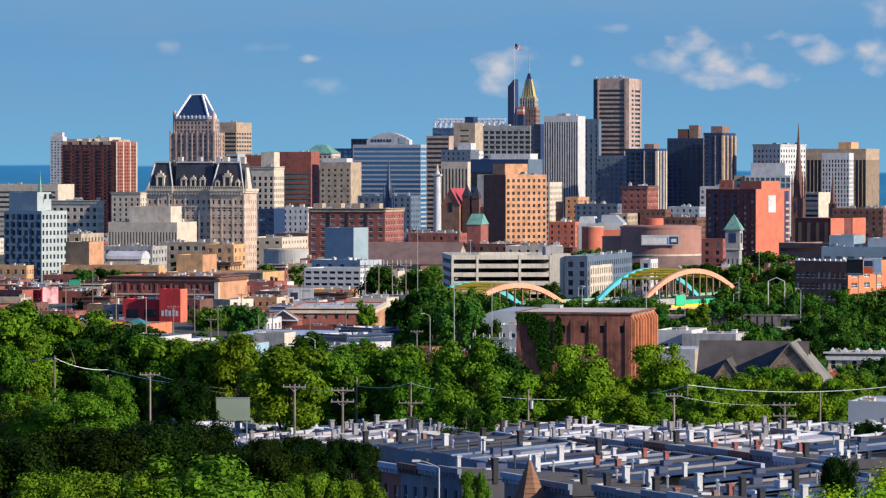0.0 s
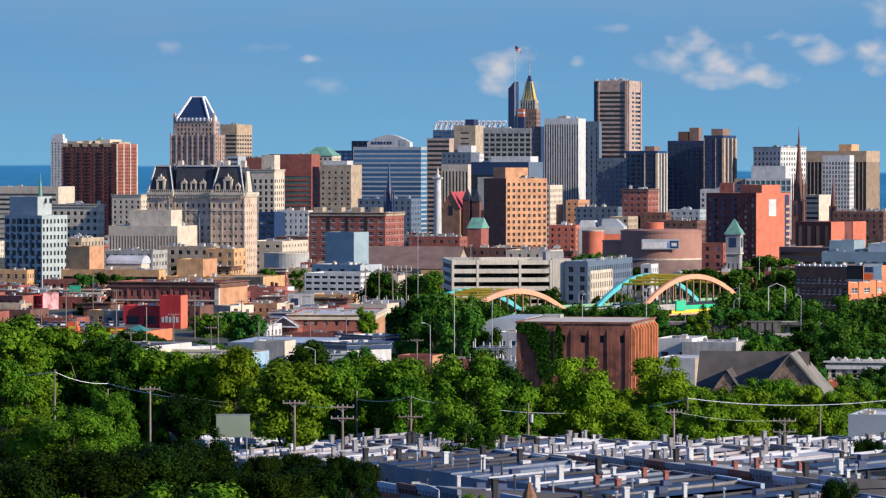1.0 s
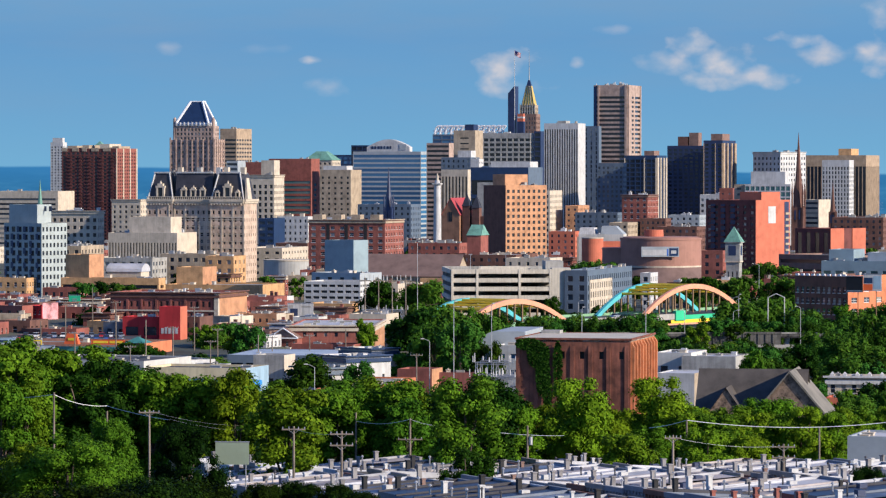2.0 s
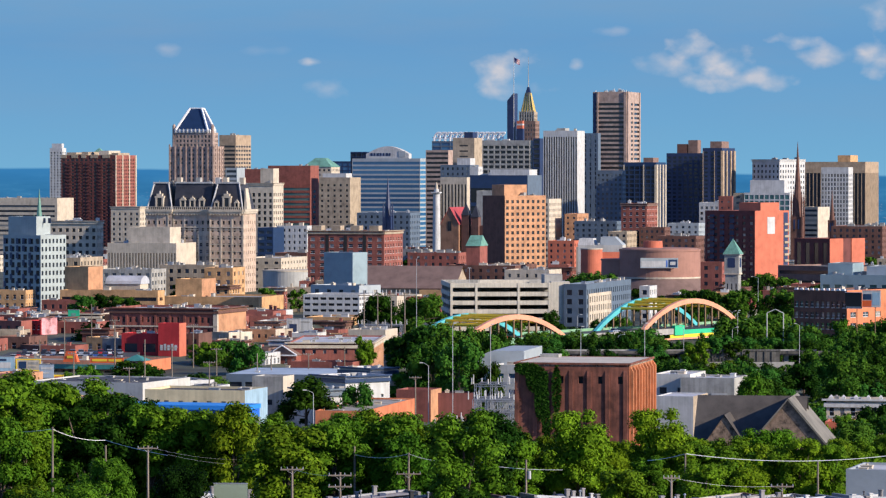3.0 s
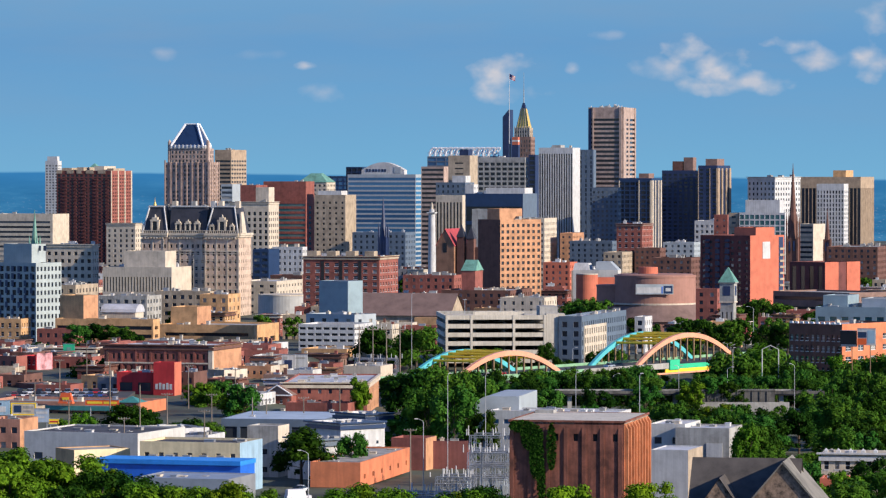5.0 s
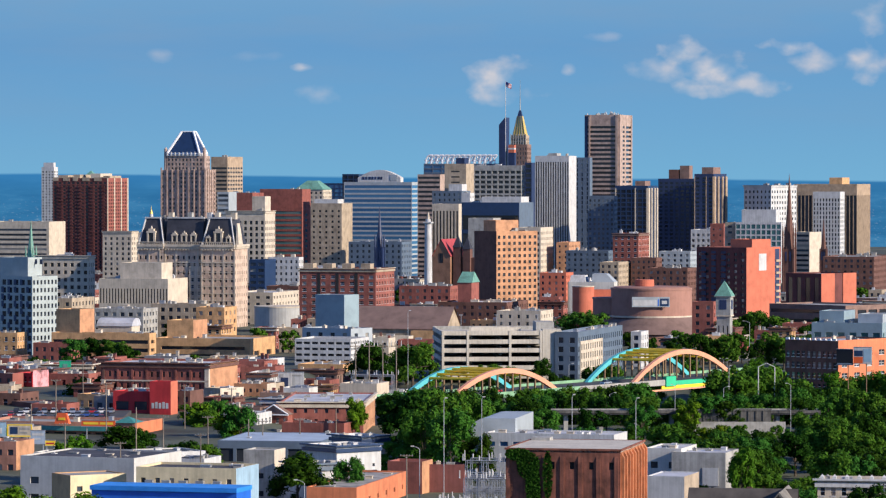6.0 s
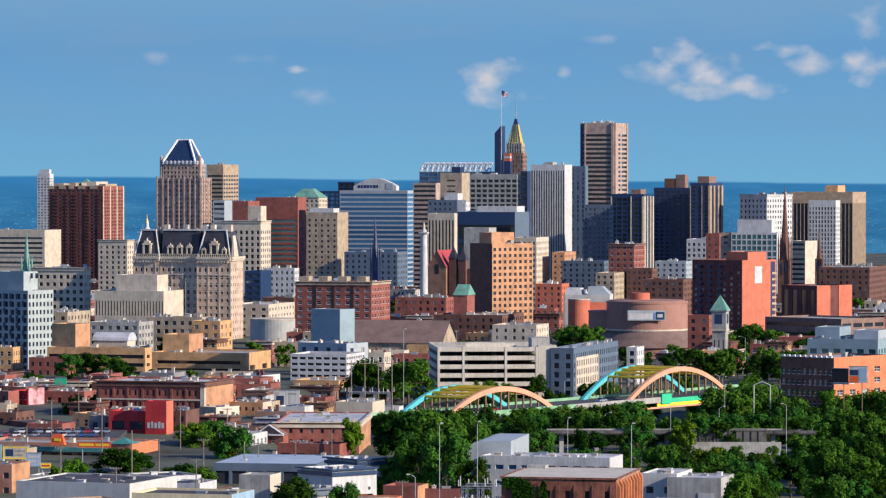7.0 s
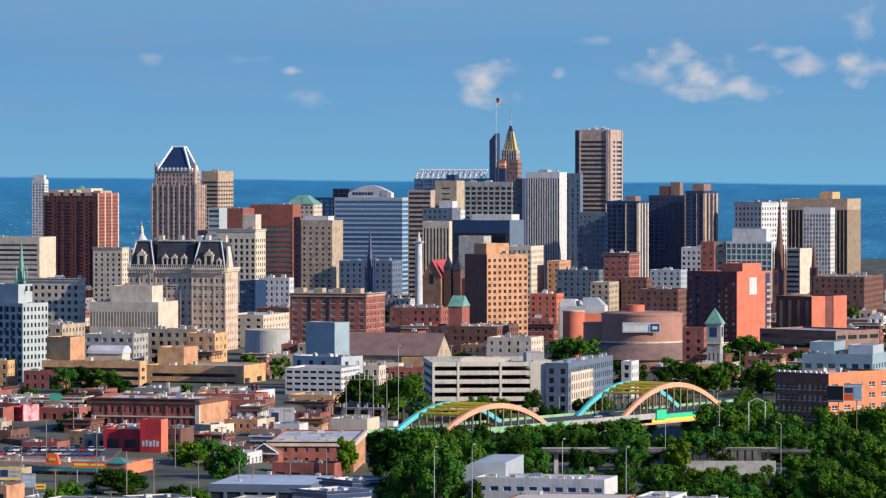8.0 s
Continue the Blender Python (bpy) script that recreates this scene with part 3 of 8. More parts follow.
building("office_building", "dull red brick block", "office building", 201.8, 2840, 9.6, 20.0, 24.7, 80.6, -16, REDBRICK, front=(6, 4, 0.3, 0.3, 2))
building("hotel", "beige stone classical tower with columns", "office tower", -115.7, 2791, 28.2, 22.2, 26.2, 89.9, -16, CREAM, front=(4.2, 4.0, 0.5, 0.62, 6), side=(4.2, 4.0, 0.45, 0.55, 6), cornice=CREAM, glass=DARKPANE, plant=2, top=[(0.62, 0.95, 10, CREAM)])
building("office_building", "beige stone building with paired columns", "office building", -242.2, 3264, 24.6, 15.7, 12.6, 69.2, -16, CREAM, front=(4.5, 4.2, 0.4, 0.55, 4), side=(4.5, 4.2, 0.35, 0.55, 4), cornice=CREAM)
building("office_building", "stone building with close vertical columns", "office building", 17.9, 2960, 20.1, 25.0, 20.9, 93.4, -16, CREAM, front=(2.6, 30, 0.5, 0.93, 4), glass=DARKPANE)
building("office_building", "blue grey roofed stone block", "office building", 20.6, 3050, 22.9, 25.0, 18.2, 102.5, -16, BLUEGREY, front=(4, 4, 0.4, 0.5), top=[(0.5, 0.95, 5, WHITE)])
building("office_building", "white stone tower block", "office building", 26.5, 3010, 6.5, 12.5, 19.5, 101.2, -16, WHITE, side=(4, 4, 0.35, 0.4), plant=1)
building("theatre_building", "dark navy glass building over a blank grey wall", "office building", 60.1, 2876, 42.2, 40.0, 23.3, 95.1, -16, NAVY, flank=BLUEGREY, front=(120, 12, 0.97, 0.8, 8), glass=DARKPANE, plant=4, top=[(0.3, 0.98, 4, WHITE)])
building("office_building", "grey blank lower block", "office building", 41.2, 2840, 18.0, 20.0, 24.7, 84.5, -16, GREY)
building("office_building", "stone building with pilasters", "office building", 70.9, 2710, 16.3, 33.3, 28.6, 79.7, -16, CREAM, front=(3.4, 3.8, 0.4, 0.5, 2), side=(3.4, 3.8, 0.4, 0.5, 2), plant=2)
building("office_building", "red brick mid-rise with sash windows", "office building", 128.0, 2553, 16.4, 29.9, 32.6, 78.1, -16, REDBRICK, front=(4, 3.8, 0.4, 0.5), side=(4, 3.8, 0.4, 0.5), sash=True, cornice=BROWN, plant=3)
building("house_block", "orange brick block with a small roof house", "office building", 90.0, 2720, 8.6, 31.2, 28.3, 69.7, -16, ORANGEBRICK, front=(4, 3.6, 0.35, 0.4), side=(4, 3.6, 0.35, 0.4))
building("apartment_block", "slate grey terrace block", "office building", 111.3, 2600, 27.9, 23.2, 32.1, 66.4, -16, BLUEGREY, front=(4, 3.5, 0.4, 0.5), side=(4, 3.5, 0.35, 0.5), plant=4)
building("apartment_block", "beige block with regular windows", "office building", 112.3, 2480, 11.7, 33.0, 33.0, 61.7, -16, BEIGE, front=(3.6, 3.5, 0.45, 0.5), side=(3.6, 3.5, 0.4, 0.5))
building("apartment_block", "brown brick block with white window rows", "office building", 136.4, 2500, 16.0, 15.6, 32.9, 63.9, -16, DARKBRICK, front=(3.2, 3.4, 0.45, 0.45), side=(3.2, 3.4, 0.4, 0.4), glass=PANE)
building("house_row", "slate grey mansard row", "office building", -21.0, 2650, 36.1, 23.5, 30.6, 71.2, -16, BLUEGREY, front=(4, 3.6, 0.4, 0.5), side=(4, 3.6, 0.4, 0.5), plant=5)
# dark brown brick stands in for the shade on its front
orange_tower = building("apartment_tower", "orange brick tower with a blank shade-toned front", "apartment building", 31.9, 2075, 18.1, 27.0, 34.0, 86.4, -52, DARKBRICK, side=(3.4, 3.1, 0.50, 0.52, 1.6), glass=DARKPANE, flank=ORANGEBRICK, plant=3, parapet=1.0, top=[(0.05, 0.6, 5.5, ORANGEBRICK)])
# shade and sun are in the two brick colours: dark front, bright flank
bright_tower = building("apartment_tower", "red brick tower with shade-toned front and sun-toned flank", "apartment building", 153.0, 1996, 30.1, 28.7, 35.2, 79.5, -40, SHADEDBRICK, front=(4.4, 2.9, 0.42, 0.5, 2), glass=PANE, plant=3, top=[(0.55, 0.98, 4, VIVIDBRICK)])
pier_block = building("apartment_building", "red brick block with shade-toned front and sun-toned end piers", "apartment building", 201.3, 2120, 23.7, 28.7, 34.6, 63.7, -45, SHADEDBRICK, front=(5.5, 40, 0.5, 0.98, 2), side=(12, 40, 0.18, 0.8, 4), glass=DARKPANE)
building("parking_deck", "long low red brick parking deck", "parking garage", 189.4, 1874, 45.8, 31.8, 35.8, 55.1, -45, BROWN, front=(70, 4.5, 0.96, 0.35), side=(9, 4.5, 0.8, 0.4), glass=DARKPANE)
brick_apts = building("apartment_building", "dark red brick apartment block with white sashes", "apartment building", -27.4, 1925, 37.8, 30.8, 35.0, 70.8, -16, REDBRICK, front=(4.8, 3.0, 0.45, 0.5, 2.5), side=(4.4, 3.0, 0.42, 0.5, 2.5), plant=6, cornice=BEIGE, sash=True, glass=PANE)
building("office_building", "white building with tall slit windows", "office building", -135.2, 2073, 37.3, 30.1, 34.8, 62.2, -16, CREAM, front=(1.6, 12, 0.42, 0.62, 3), glass=DARKPANE, plant=6, roof=WHITEROOF, top=[(0.25, 0.85, 8, CREAM)])
building("office_building", "cream office building with sash windows", "office building", -116.6, 2110, 10.5, 26.1, 34.6, 67.8, -16, CREAM, front=(4, 3.6, 0.4, 0.5, 2), side=(4, 3.6, 0.4, 0.5, 2), sash=True, plant=2)
building("office_building", "ornate cream stone building", "office building", -180.8, 2136, 29.8, 9.2, 34.5, 72.7, -16, CREAM, front=(3.6, 4.0, 0.5, 0.5, 3), side=(3.6, 4, 0.4, 0.5, 3), cornice=CREAM, plant=6, glass=DARKPANE)
checker = building("apartment_building", "white panelled apartment block with dark staggered windows", "apartment building", -172.3, 1750, 21.5, 16.5, 36.5, 71.7, -36, CHECK, front=(3.6, 3.3, 0.6, 0.66, 1), side=(2.4, 3.3, 0.5, 0.55, 1), glass=DARKPANE, plant=3, top=[(0.0, 0.75, 8, CHECK)])
building("college_hall", "dark red brick low wing", "office building", -74.8, 2250, 18.4, 20.0, 34.0, 53.6, -16, DARKBRICK, front=(4, 3.5, 0.4, 0.5), plant=3)
building("office_building", "white low block with pale roof units", "office building", -97.4, 2350, 9.6, 20.0, 33.6, 66.0, -16, NAVY, front=(5, 3.5, 0.7, 0.5))
building("office_building", "white cornice office block", "office building", -79.5, 2400, 18.9, 8.7, 33.4, 66.4, -16, WHITE, front=(3.4, 3.6, 0.4, 0.5), side=(3.4, 3.6, 0.4, 0.5), plant=3)
building("studio_block", "pale blue clad box on a college roof", "college building", -37.2, 1696, 14.9, 10.4, 37.3, 65.4, -35, TEALPANEL, parapet=0.2)
building("college_building", "pale blue low college block", "college building", -33.7, 1660, 24.7, 14.9, 37.8, 52.7, -35, PALEGREY, front=(6, 4, 0.35, 0.6), side=(6, 4, 0.3, 0.5), plant=6)
building("parking_structure", "white hexagon-patterned parking structure", "parking garage", -32.5, 1600, 23.1, 24.4, 38.7, 50.9, -16, WHITE, front=(3.2, 2.3, 0.78, 0.42, 0.6), side=(3.2, 2.3, 0.7, 0.4, 0.6), glass=DARKPANE, depth=0.8)
tan_college = building("college_building", "tan brick college building with dark ribbon windows", "college building", -77.6, 1726, 42.6, 33.6, 36.6, 45.9, -16, TANBRICK, front=(70, 3.3, 0.88, 0.42, 2.6), side=(16, 5, 0.4, 0.4, 4), glass=DARKPANE, depth=0.6, plant=3)
# orange flank stands in for sun on the tan brick
building("college_building", "tan brick blank box", "college building", -103.0, 1748, 12.0, 18.0, 36.6, 52.9, -16, TANBRICK, flank=ORANGEBRICK)
tan_low = building("college_building", "tan low building with three ribbon windows", "college building", -116.8, 1675, 43.0, 8.2, 38.0, 50.2, -16, TANBRICK, front=(80, 4.0, 0.97, 0.45, 2), side=(20, 4.0, 0.5, 0.4, 2), glass=DARKPANE, depth=0.6, plant=4)
# sunlit right side put in as orange brick
building("college_building", "tan brick stair tower", "college building", -146.7, 1690, 11.9, 10.6, 38.0, 59.6, -30, TANBRICK, flank=ORANGEBRICK)
building("warehouse", "grey concrete low-rise with pale roof units", "warehouse", -131.9, 1850, 24.0, 19.5, 36.0, 54.5, -16, GREY, front=(4, 3.6, 0.5, 0.5), side=(4, 3.6, 0.5, 0.5), plant=9)
building("warehouse", "cream low-rise loft building with roof units", "warehouse", -104.9, 1880, 27.1, 13.5, 35.8, 55.7, -16, BEIGE, front=(4, 3.6, 0.5, 0.5), side=(4, 3.6, 0.45, 0.5), plant=9)
building("warehouse", "tan brick loft building with windows", "warehouse", -94.0, 1830, 13.4, 17.3, 36.1, 55.8, -16, TANBRICK, front=(4, 3.8, 0.4, 0.5), side=(5, 3.8, 0.35, 0.5), plant=4)
building("warehouse", "cream warehouse with white roof", "warehouse", -84.9, 2150, 22.3, 44.5, 34.4, 53.0, -16, CREAM, front=(5, 3.8, 0.4, 0.4), side=(5, 3.8, 0.35, 0.4), plant=6, roof=WHITEROOF)
building("warehouse", "weathered stone industrial block", "warehouse", -158.0, 1780, 13.2, 27.7, 36.3, 61.4, -16, BEIGE, front=(4, 3.6, 0.4, 0.5), side=(4, 3.6, 0.4, 0.5), plant=8)
blue_apts = building("apartment_building", "blue grey and cream apartment building", "apartment building", 52.4, 1479, 8.5, 70.0, 40.3, 58.5, -16, BLUEGREY, front=(3.4, 3.1, 0.45, 0.6, 1.5), side=(3.4, 3.1, 0.45, 0.6, 1.5), sash=False, plant=8, roof=WHITEROOF, glass=PANE)
building("apartment_building", "white rendered apartment wing", "apartment building", 79.5, 1561, 4.0, 12.5, 39.4, 55.4, -16, WHITE, front=(3.2, 3.1, 0.45, 0.6, 1), side=(3.2, 3.1, 0.4, 0.6, 1))
# dark brick carries the front's shade; the flank gets a sunlit orange
right_brick = building("school_building", "red brick building with shade-toned front and sun-toned orange flank", "school", 138.9, 1400, 22.5, 36.2, 33.1, 58.4, -42, DARKBRICK, front=(2.3, 3.9, 0.58, 0.52, 3), side=(7.0, 3.9, 0.45, 0.5, 3), sash=True, plant=3, glass=PANE, roof=WHITEROOF)
building("college_building", "pale green glass and white college block", "college building", 161.9, 1470, 26.2, 30.0, 38.8, 62.0, -20, TEALPANEL, front=(4.5, 4.2, 0.6, 0.42, 2.5), side=(4.5, 4.2, 0.5, 0.42, 2.5), glass=TEALPANE, plant=9, roof=PALEMETAL, top=[(0.05, 0.4, 4, TEALPANEL), (0.6, 0.95, 3, PALEGREY)])
building("house_row", "red brick house row", "house", 125.6, 1830, 9.8, 9.7, 36.1, 58.3, -16, REDBRICK, front=(4, 3.4, 0.35, 0.5), side=(4, 3.4, 0.3, 0.5))
building("house_block", "small white roofed house block", "house", 35.6, 1990, 35.0, 41.3, 35.2, 52.9, -16, DARKBRICK, front=(4, 3.4, 0.4, 0.5), side=(4, 3.4, 0.35, 0.5), plant=8, roof=WHITEROOF)
building("house_block", "cream parapet house block", "house", 46.3, 1764, 19.7, 21.7, 36.4, 56.4, -16, CREAM, front=(4, 3.4, 0.3, 0.5), side=(4, 3.4, 0.3, 0.5), plant=5)
building("house_block", "dark brick house block with pale roof", "house", 9.0, 2250, 29.3, 23.2, 34.0, 53.6, -16, REDBRICK, front=(4, 3.4, 0.4, 0.5), side=(4, 3.4, 0.35, 0.5), plant=8)
building("house_block", "red brick house block with pale roof", "house", 76.2, 2350, 15.8, 17.4, 33.6, 58.5, -16, VIVIDBRICK, front=(4, 3.4, 0.35, 0.5), side=(4, 3.4, 0.35, 0.5), plant=3)
building("house_block", "white rendered house block", "house", 84.9, 2120, 15.7, 25.0, 34.6, 59.3, -16, CREAM, front=(4, 3.4, 0.35, 0.5), side=(4, 3.4, 0.35, 0.5), plant=6, roof=WHITEROOF)
building("house_block", "dark brick terrace block", "house", 269.8, 2500, 31.6, 70.0, 32.8, 64.6, -16, DARKBRICK, front=(4, 3.4, 0.4, 0.5), side=(4, 3.4, 0.35, 0.5), plant=8)
building("house_block", "dark brick terrace with sash windows", "house", 146.2, 2350, 23.4, 24.4, 33.6, 61.1, -16, DARKBRICK, front=(4, 3.4, 0.4, 0.5), side=(4, 3.4, 0.35, 0.5), plant=6)
building("house_block", "grey terrace with white cornice", "house", 172.9, 2750, 21.5, 19.6, 27.5, 63.0, -16, PALEGREY, front=(4, 3.4, 0.4, 0.5), side=(4, 3.4, 0.35, 0.5), plant=4)
loft = building("warehouse", "long red brick loft building with arched windows", "warehouse", -69.9, 1269, 35.8, 27.7, 44.0, 56.9, -16, REDBRICK, front=(1.95, 3.9, 0.42, 0.46, 1.9), roof=WHITEROOF, plant=12, cornice=DARKBRICK, glass=DARKPANE, flank=ORANGEBRICK)
mural_house = building("house", "red painted house with white framed windows", "house", -131.4, 1335, 8.4, 7.6, 44.0, 50.6, -40, REDPAINT, front=(2.4, 3.0, 0.40, 0.5, 0.6), sash=True)
building("house", "dark brick corner house", "house", -137.3, 1330, 10.2, 6.0, 44.0, 50.8, -30, REDBRICK, front=(3.4, 3.0, 0.36, 0.5), plant=2)
building("house", "brown brick warehouse house", "house", -113.8, 1345, 14.0, 15.2, 44.0, 49.9, -16, REDBRICK, front=(3.2, 3.6, 0.36, 0.5), side=(4, 3.6, 0.36, 0.4), plant=6, glass=DARKPANE, roof=WHITEROOF)
building("shed", "long low shed with a dark roof and a white end wall", "shed", -115.7, 1205, 21.7, 11.4, 44.0, 47.8, -60, DARKBRICK, roof=TARROOF, flank=WHITE, side=(2.4, 3.2, 0.5, 0.4, 1.0), parapet=0.2)
building("workshop", "dark red painted corner workshop with a white roof", "workshop", -82.8, 1190, 11.4, 9.0, 45.0, 52.4, -16, REDPAINT, front=(5, 4.2, 0.7, 0.42, 1.4), plant=5, roof=WHITEROOF, glass=DARKPANE)
red_stair = building("workshop", "bright red painted stair house with a lettered wall", "workshop", -76.4, 1186, 6.5, 6.0, 45.0, 55.5, -16, REDPAINT, flank=VIVIDBRICK)
building("workshop", "dark brick bar beside the red stair house", "workshop", -71.6, 1200, 5.4, 12.0, 44.6, 52.0, -16, DARKBRICK, front=(2.6, 3.4, 0.5, 0.5), plant=3)
# lighter flank colour stands in for sunlight
building("house", "cream brick house with tall windows", "house", -64.8, 1240, 6.9, 10.5, 44.0, 50.7, -40, BEIGE, front=(5, 4.4, 0.66, 0.45), side=(2.3, 4.6, 0.42, 0.52, 1.2), plant=3, roof=WHITEROOF, glass=DARKPANE, flank=CREAM)
# orange flank: the red brick with sun put into its colour
building("warehouse", "low brick warehouse with a white coated roof", "warehouse", -19.9, 1160, 24.0, 50.0, 41.0, 51.0, -3, REDBRICK, front=(3.2, 3.2, 0.32, 0.4, 1.2), side=(5, 4, 0.25, 0.4), plant=14, roof=WHITEROOF, parapet=0.4, flank=ORANGEBRICK, cornice=CREAM)
building("house", "low brick shop with a pale awning", "shop", -24.5, 1120, 18.0, 9.0, 41.0, 47.4, -16, REDBRICK, front=(4.5, 3.4, 0.6, 0.4, 1.4), plant=5, roof=WHITEROOF)
building("workshop", "white roofed brick workshop", "workshop", -17.9, 1290, 12.2, 13.7, 40.0, 49.5, -16, CREAM, plant=7, roof=WHITEROOF)
building("workshop", "low tan brick shop building", "workshop", -33.3, 1500, 17.5, 25.0, 40.3, 45.7, -16, TANBRICK, front=(6, 4, 0.4, 0.4), plant=4)
building("warehouse", "low white warehouse beside the rails", "warehouse", 44.0, 990, 32.6, 14.0, 40.0, 52.6, -16, WHITE, front=(3.4, 3.6, 0.62, 0.28, 0.9), plant=12, roof=WHITEROOF, glass=BLUEPANE, parapet=0.4)
# sun on the end wall is put into its stronger orange
shops = building("shop", "low strip of shops with teal canopy and sun-toned orange end wall", "shop", -80.8, 1105, 44.7, 21.7, 42.0, 48.4, -16, SALMONWALL, front=(4.2, 4.4, 0.62, 0.45, 1.6), plant=9, roof=GREYROOF, flank=ORANGEWALL, glass=DARKPANE)
building("warehouse", "long low grey warehouse with a white upper band", "warehouse", -65.5, 893, 27.5, 26.0, 42.5, 53.7, -20, OFFWHITE, front=(6.5, 4.4, 0.30, 0.40, 3.6), plant=9, roof=TARROOF, parapet=0.3)
cream_works = building("warehouse", "cream block warehouse with a pale blue end wall", "warehouse", -41.6, 862, 22.5, 15.1, 43.0, 53.7, -16, CREAMWALL, front=(3.2, 3.6, 0.34, 0.34, 1.4), plant=4, roof=TARROOF, flank=HOUSEPALE, parapet=0.5)
# cream flank is the tan wall coloured as in sun
building("workshop", "tan rendered workshop with a flat roof", "workshop", -77.2, 868, 9.5, 13.2, 43.0, 51.8, -60, TANBRICK, roof=GREYROOF, parapet=0.2, flank=CREAMWALL, side=(4.2, 3.6, 0.3, 0.3, 1.2))
blue_shed = building("shed", "long bright blue metal shed", "shed", -39.1, 812, 30.8, 9.0, 43.5, 53.1, -16, BLUEPAINT, front=(9, 4.6, 0.16, 0.26, 1.6), roof=BLUESUNLIT, parapet=0.05)
building("shed", "low ribbed metal roofed shed", "shed", -39.5, 775, 19.1, 16.0, 44.0, 52.6, -16, METAL, roof=METAL, plant=5, parapet=0.15)
# end wall lightened to cream so that it looks lit
building("warehouse", "grey block warehouse with a pale lit end", "warehouse", -35.6, 915, 7.3, 8.0, 42.0, 54.0, -16, GREY, flank=CREAM, front=(7, 5, 0.3, 0.3, 4), roof=GREYROOF, parapet=0.3)
building("warehouse", "long low depot with a pale blue metal roof", "warehouse", -28.1, 1020, 26.5, 34.0, 42.5, 49.0, -10, BLUEGREY, front=(4.4, 5.0, 0.82, 0.6, 1.0), plant=3, roof=PALEMETAL, glass=DARKPANE, parapet=0.08)
building("workshop", "low workshop with a dark flat roof and a white end wall", "workshop", -64.0, 945, 13.5, 12.6, 42.0, 51.4, -60, OFFWHITE, roof=TARROOF, plant=4, flank=WHITE, parapet=0.3, side=(6, 5, 0.2, 0.3, 3))
building("workshop", "low grey workshop with pale roof units", "workshop", -52.5, 935, 9.0, 12.0, 42.0, 50.6, -16, WHITE, roof=TARROOF, plant=6, front=(4, 3.6, 0.3, 0.3), parapet=0.3)
building("workshop", "pale roofed workshop with navy eaves", "workshop", -22.9, 970, 12.4, 13.6, 41.0, 51.2, -50, WHITE, side=(4.2, 4, 0.16, 0.22, 3.4), plant=6, roof=WHITEROOF, cornice=NAVY)
building("workshop", "low workshop with dark blue eaves", "workshop", -17.4, 998, 12.0, 8.6, 41.0, 51.7, -50, WHITE, side=(5, 4, 0.2, 0.25, 3.4), plant=4, roof=WHITEROOF, cornice=NAVY)
building("workshop", "white fronted workshop with dark eaves and small windows", "workshop", -26.0, 905, 11.5, 8.5, 42.0, 51.6, -50, WHITE, side=(1.9, 3.2, 0.36, 0.40, 2.2), plant=6, roof=WHITEROOF, cornice=BLUEGREY, glass=DARKPANE)
building("workshop", "orange painted block workshop", "workshop", -16.4, 877, 11.1, 50.0, 43.0, 48.5, -12, ORANGEWALL, plant=5, roof=PALEROOFING, flank=ORANGEWALL, side=(8, 4.4, 0.2, 0.25, 1.4), parapet=0.35)
# orange flank imitates sun on the red wall
building("workshop", "dull red shed beside the substation", "workshop", -2.5, 940, 8.3, 9.0, 42.0, 49.6, -16, REDBRICK, flank=ORANGEBRICK, roof=WHITEROOF)
building("workshop", "low maroon brick store behind the substation", "workshop", 7.2, 945, 9.4, 8.0, 42.0, 48.6, -6, MAROONWALL, roof=GREYROOF, plant=2)
building("shop", "low orange-brown rendered shop", "shop", -102.3, 1000, 9.0, 12.0, 42.0, 50.3, -16, SALMONWALL, flank=ORANGEBRICK, front=(3, 3.6, 0.5, 0.4), plant=4)
building("shop", "small white shop with a flat roof", "shop", -90.5, 1000, 8.0, 10.0, 42.0, 47.6, -16, OFFWHITE, front=(3, 3.6, 0.6, 0.4), plant=4, roof=WHITEROOF)
gabled = building("house", "brick house with a white pedimented gable", "house", -41.3, 1157, 8.3, 9.0, 44.5, 47.6, -16, REDBRICK, front=(2.1, 2.8, 0.4, 0.5, 0.4), sash=True, parapet=0.1)
s = Shape()
s.quad((-8.5, -0.2, 3.1), (0.2, -0.2, 3.1), (-4.15, -0.2, 5.7))
s.quad((-8.5, 9.2, 3.1), (-4.15, 9.2, 5.7), (0.2, 9.2, 3.1))
s.quad((-8.7, -0.5, 3.0), (-4.15, -0.5, 5.9), (-4.15, 9.4, 5.9), (-8.7, 9.4, 3.0))
s.quad((-4.15, -0.5, 5.9), (0.4, -0.5, 3.0), (0.4, 9.4, 3.0), (-4.15, 9.4, 5.9))
s.put("gable_roof", BROWNROOF, gabled)
Shape().box(-8.6, 0.3, -0.6, -0.22, 2.85, 3.2).bar((-8.6, -0.45, 3.1), (-4.15, -0.45, 5.85), 0.18, 5).bar((-4.15, -0.45, 5.85), (0.3, -0.45, 3.1), 0.18, 5).put("white_trim", BRIGHTWHITE, gabled)
building("house", "dark painted house with white trim and a porch", "house", -43.5, 1190, 7.0, 9.0, 44.5, 50.4, -16, BLUEGREY, front=(1.7, 2.9, 0.5, 0.5, 0.6), sash=True, cornice=WHITE, roof=TARROOF, plant=2, glass=PANE)
building("house", "low brick corner store with a pale roof", "shop", -30.5, 1185, 8.5, 14.0, 43.5, 49.0, -16, REDBRICK, front=(2.6, 3.2, 0.5, 0.45, 0.8), roof=WHITEROOF, plant=5)
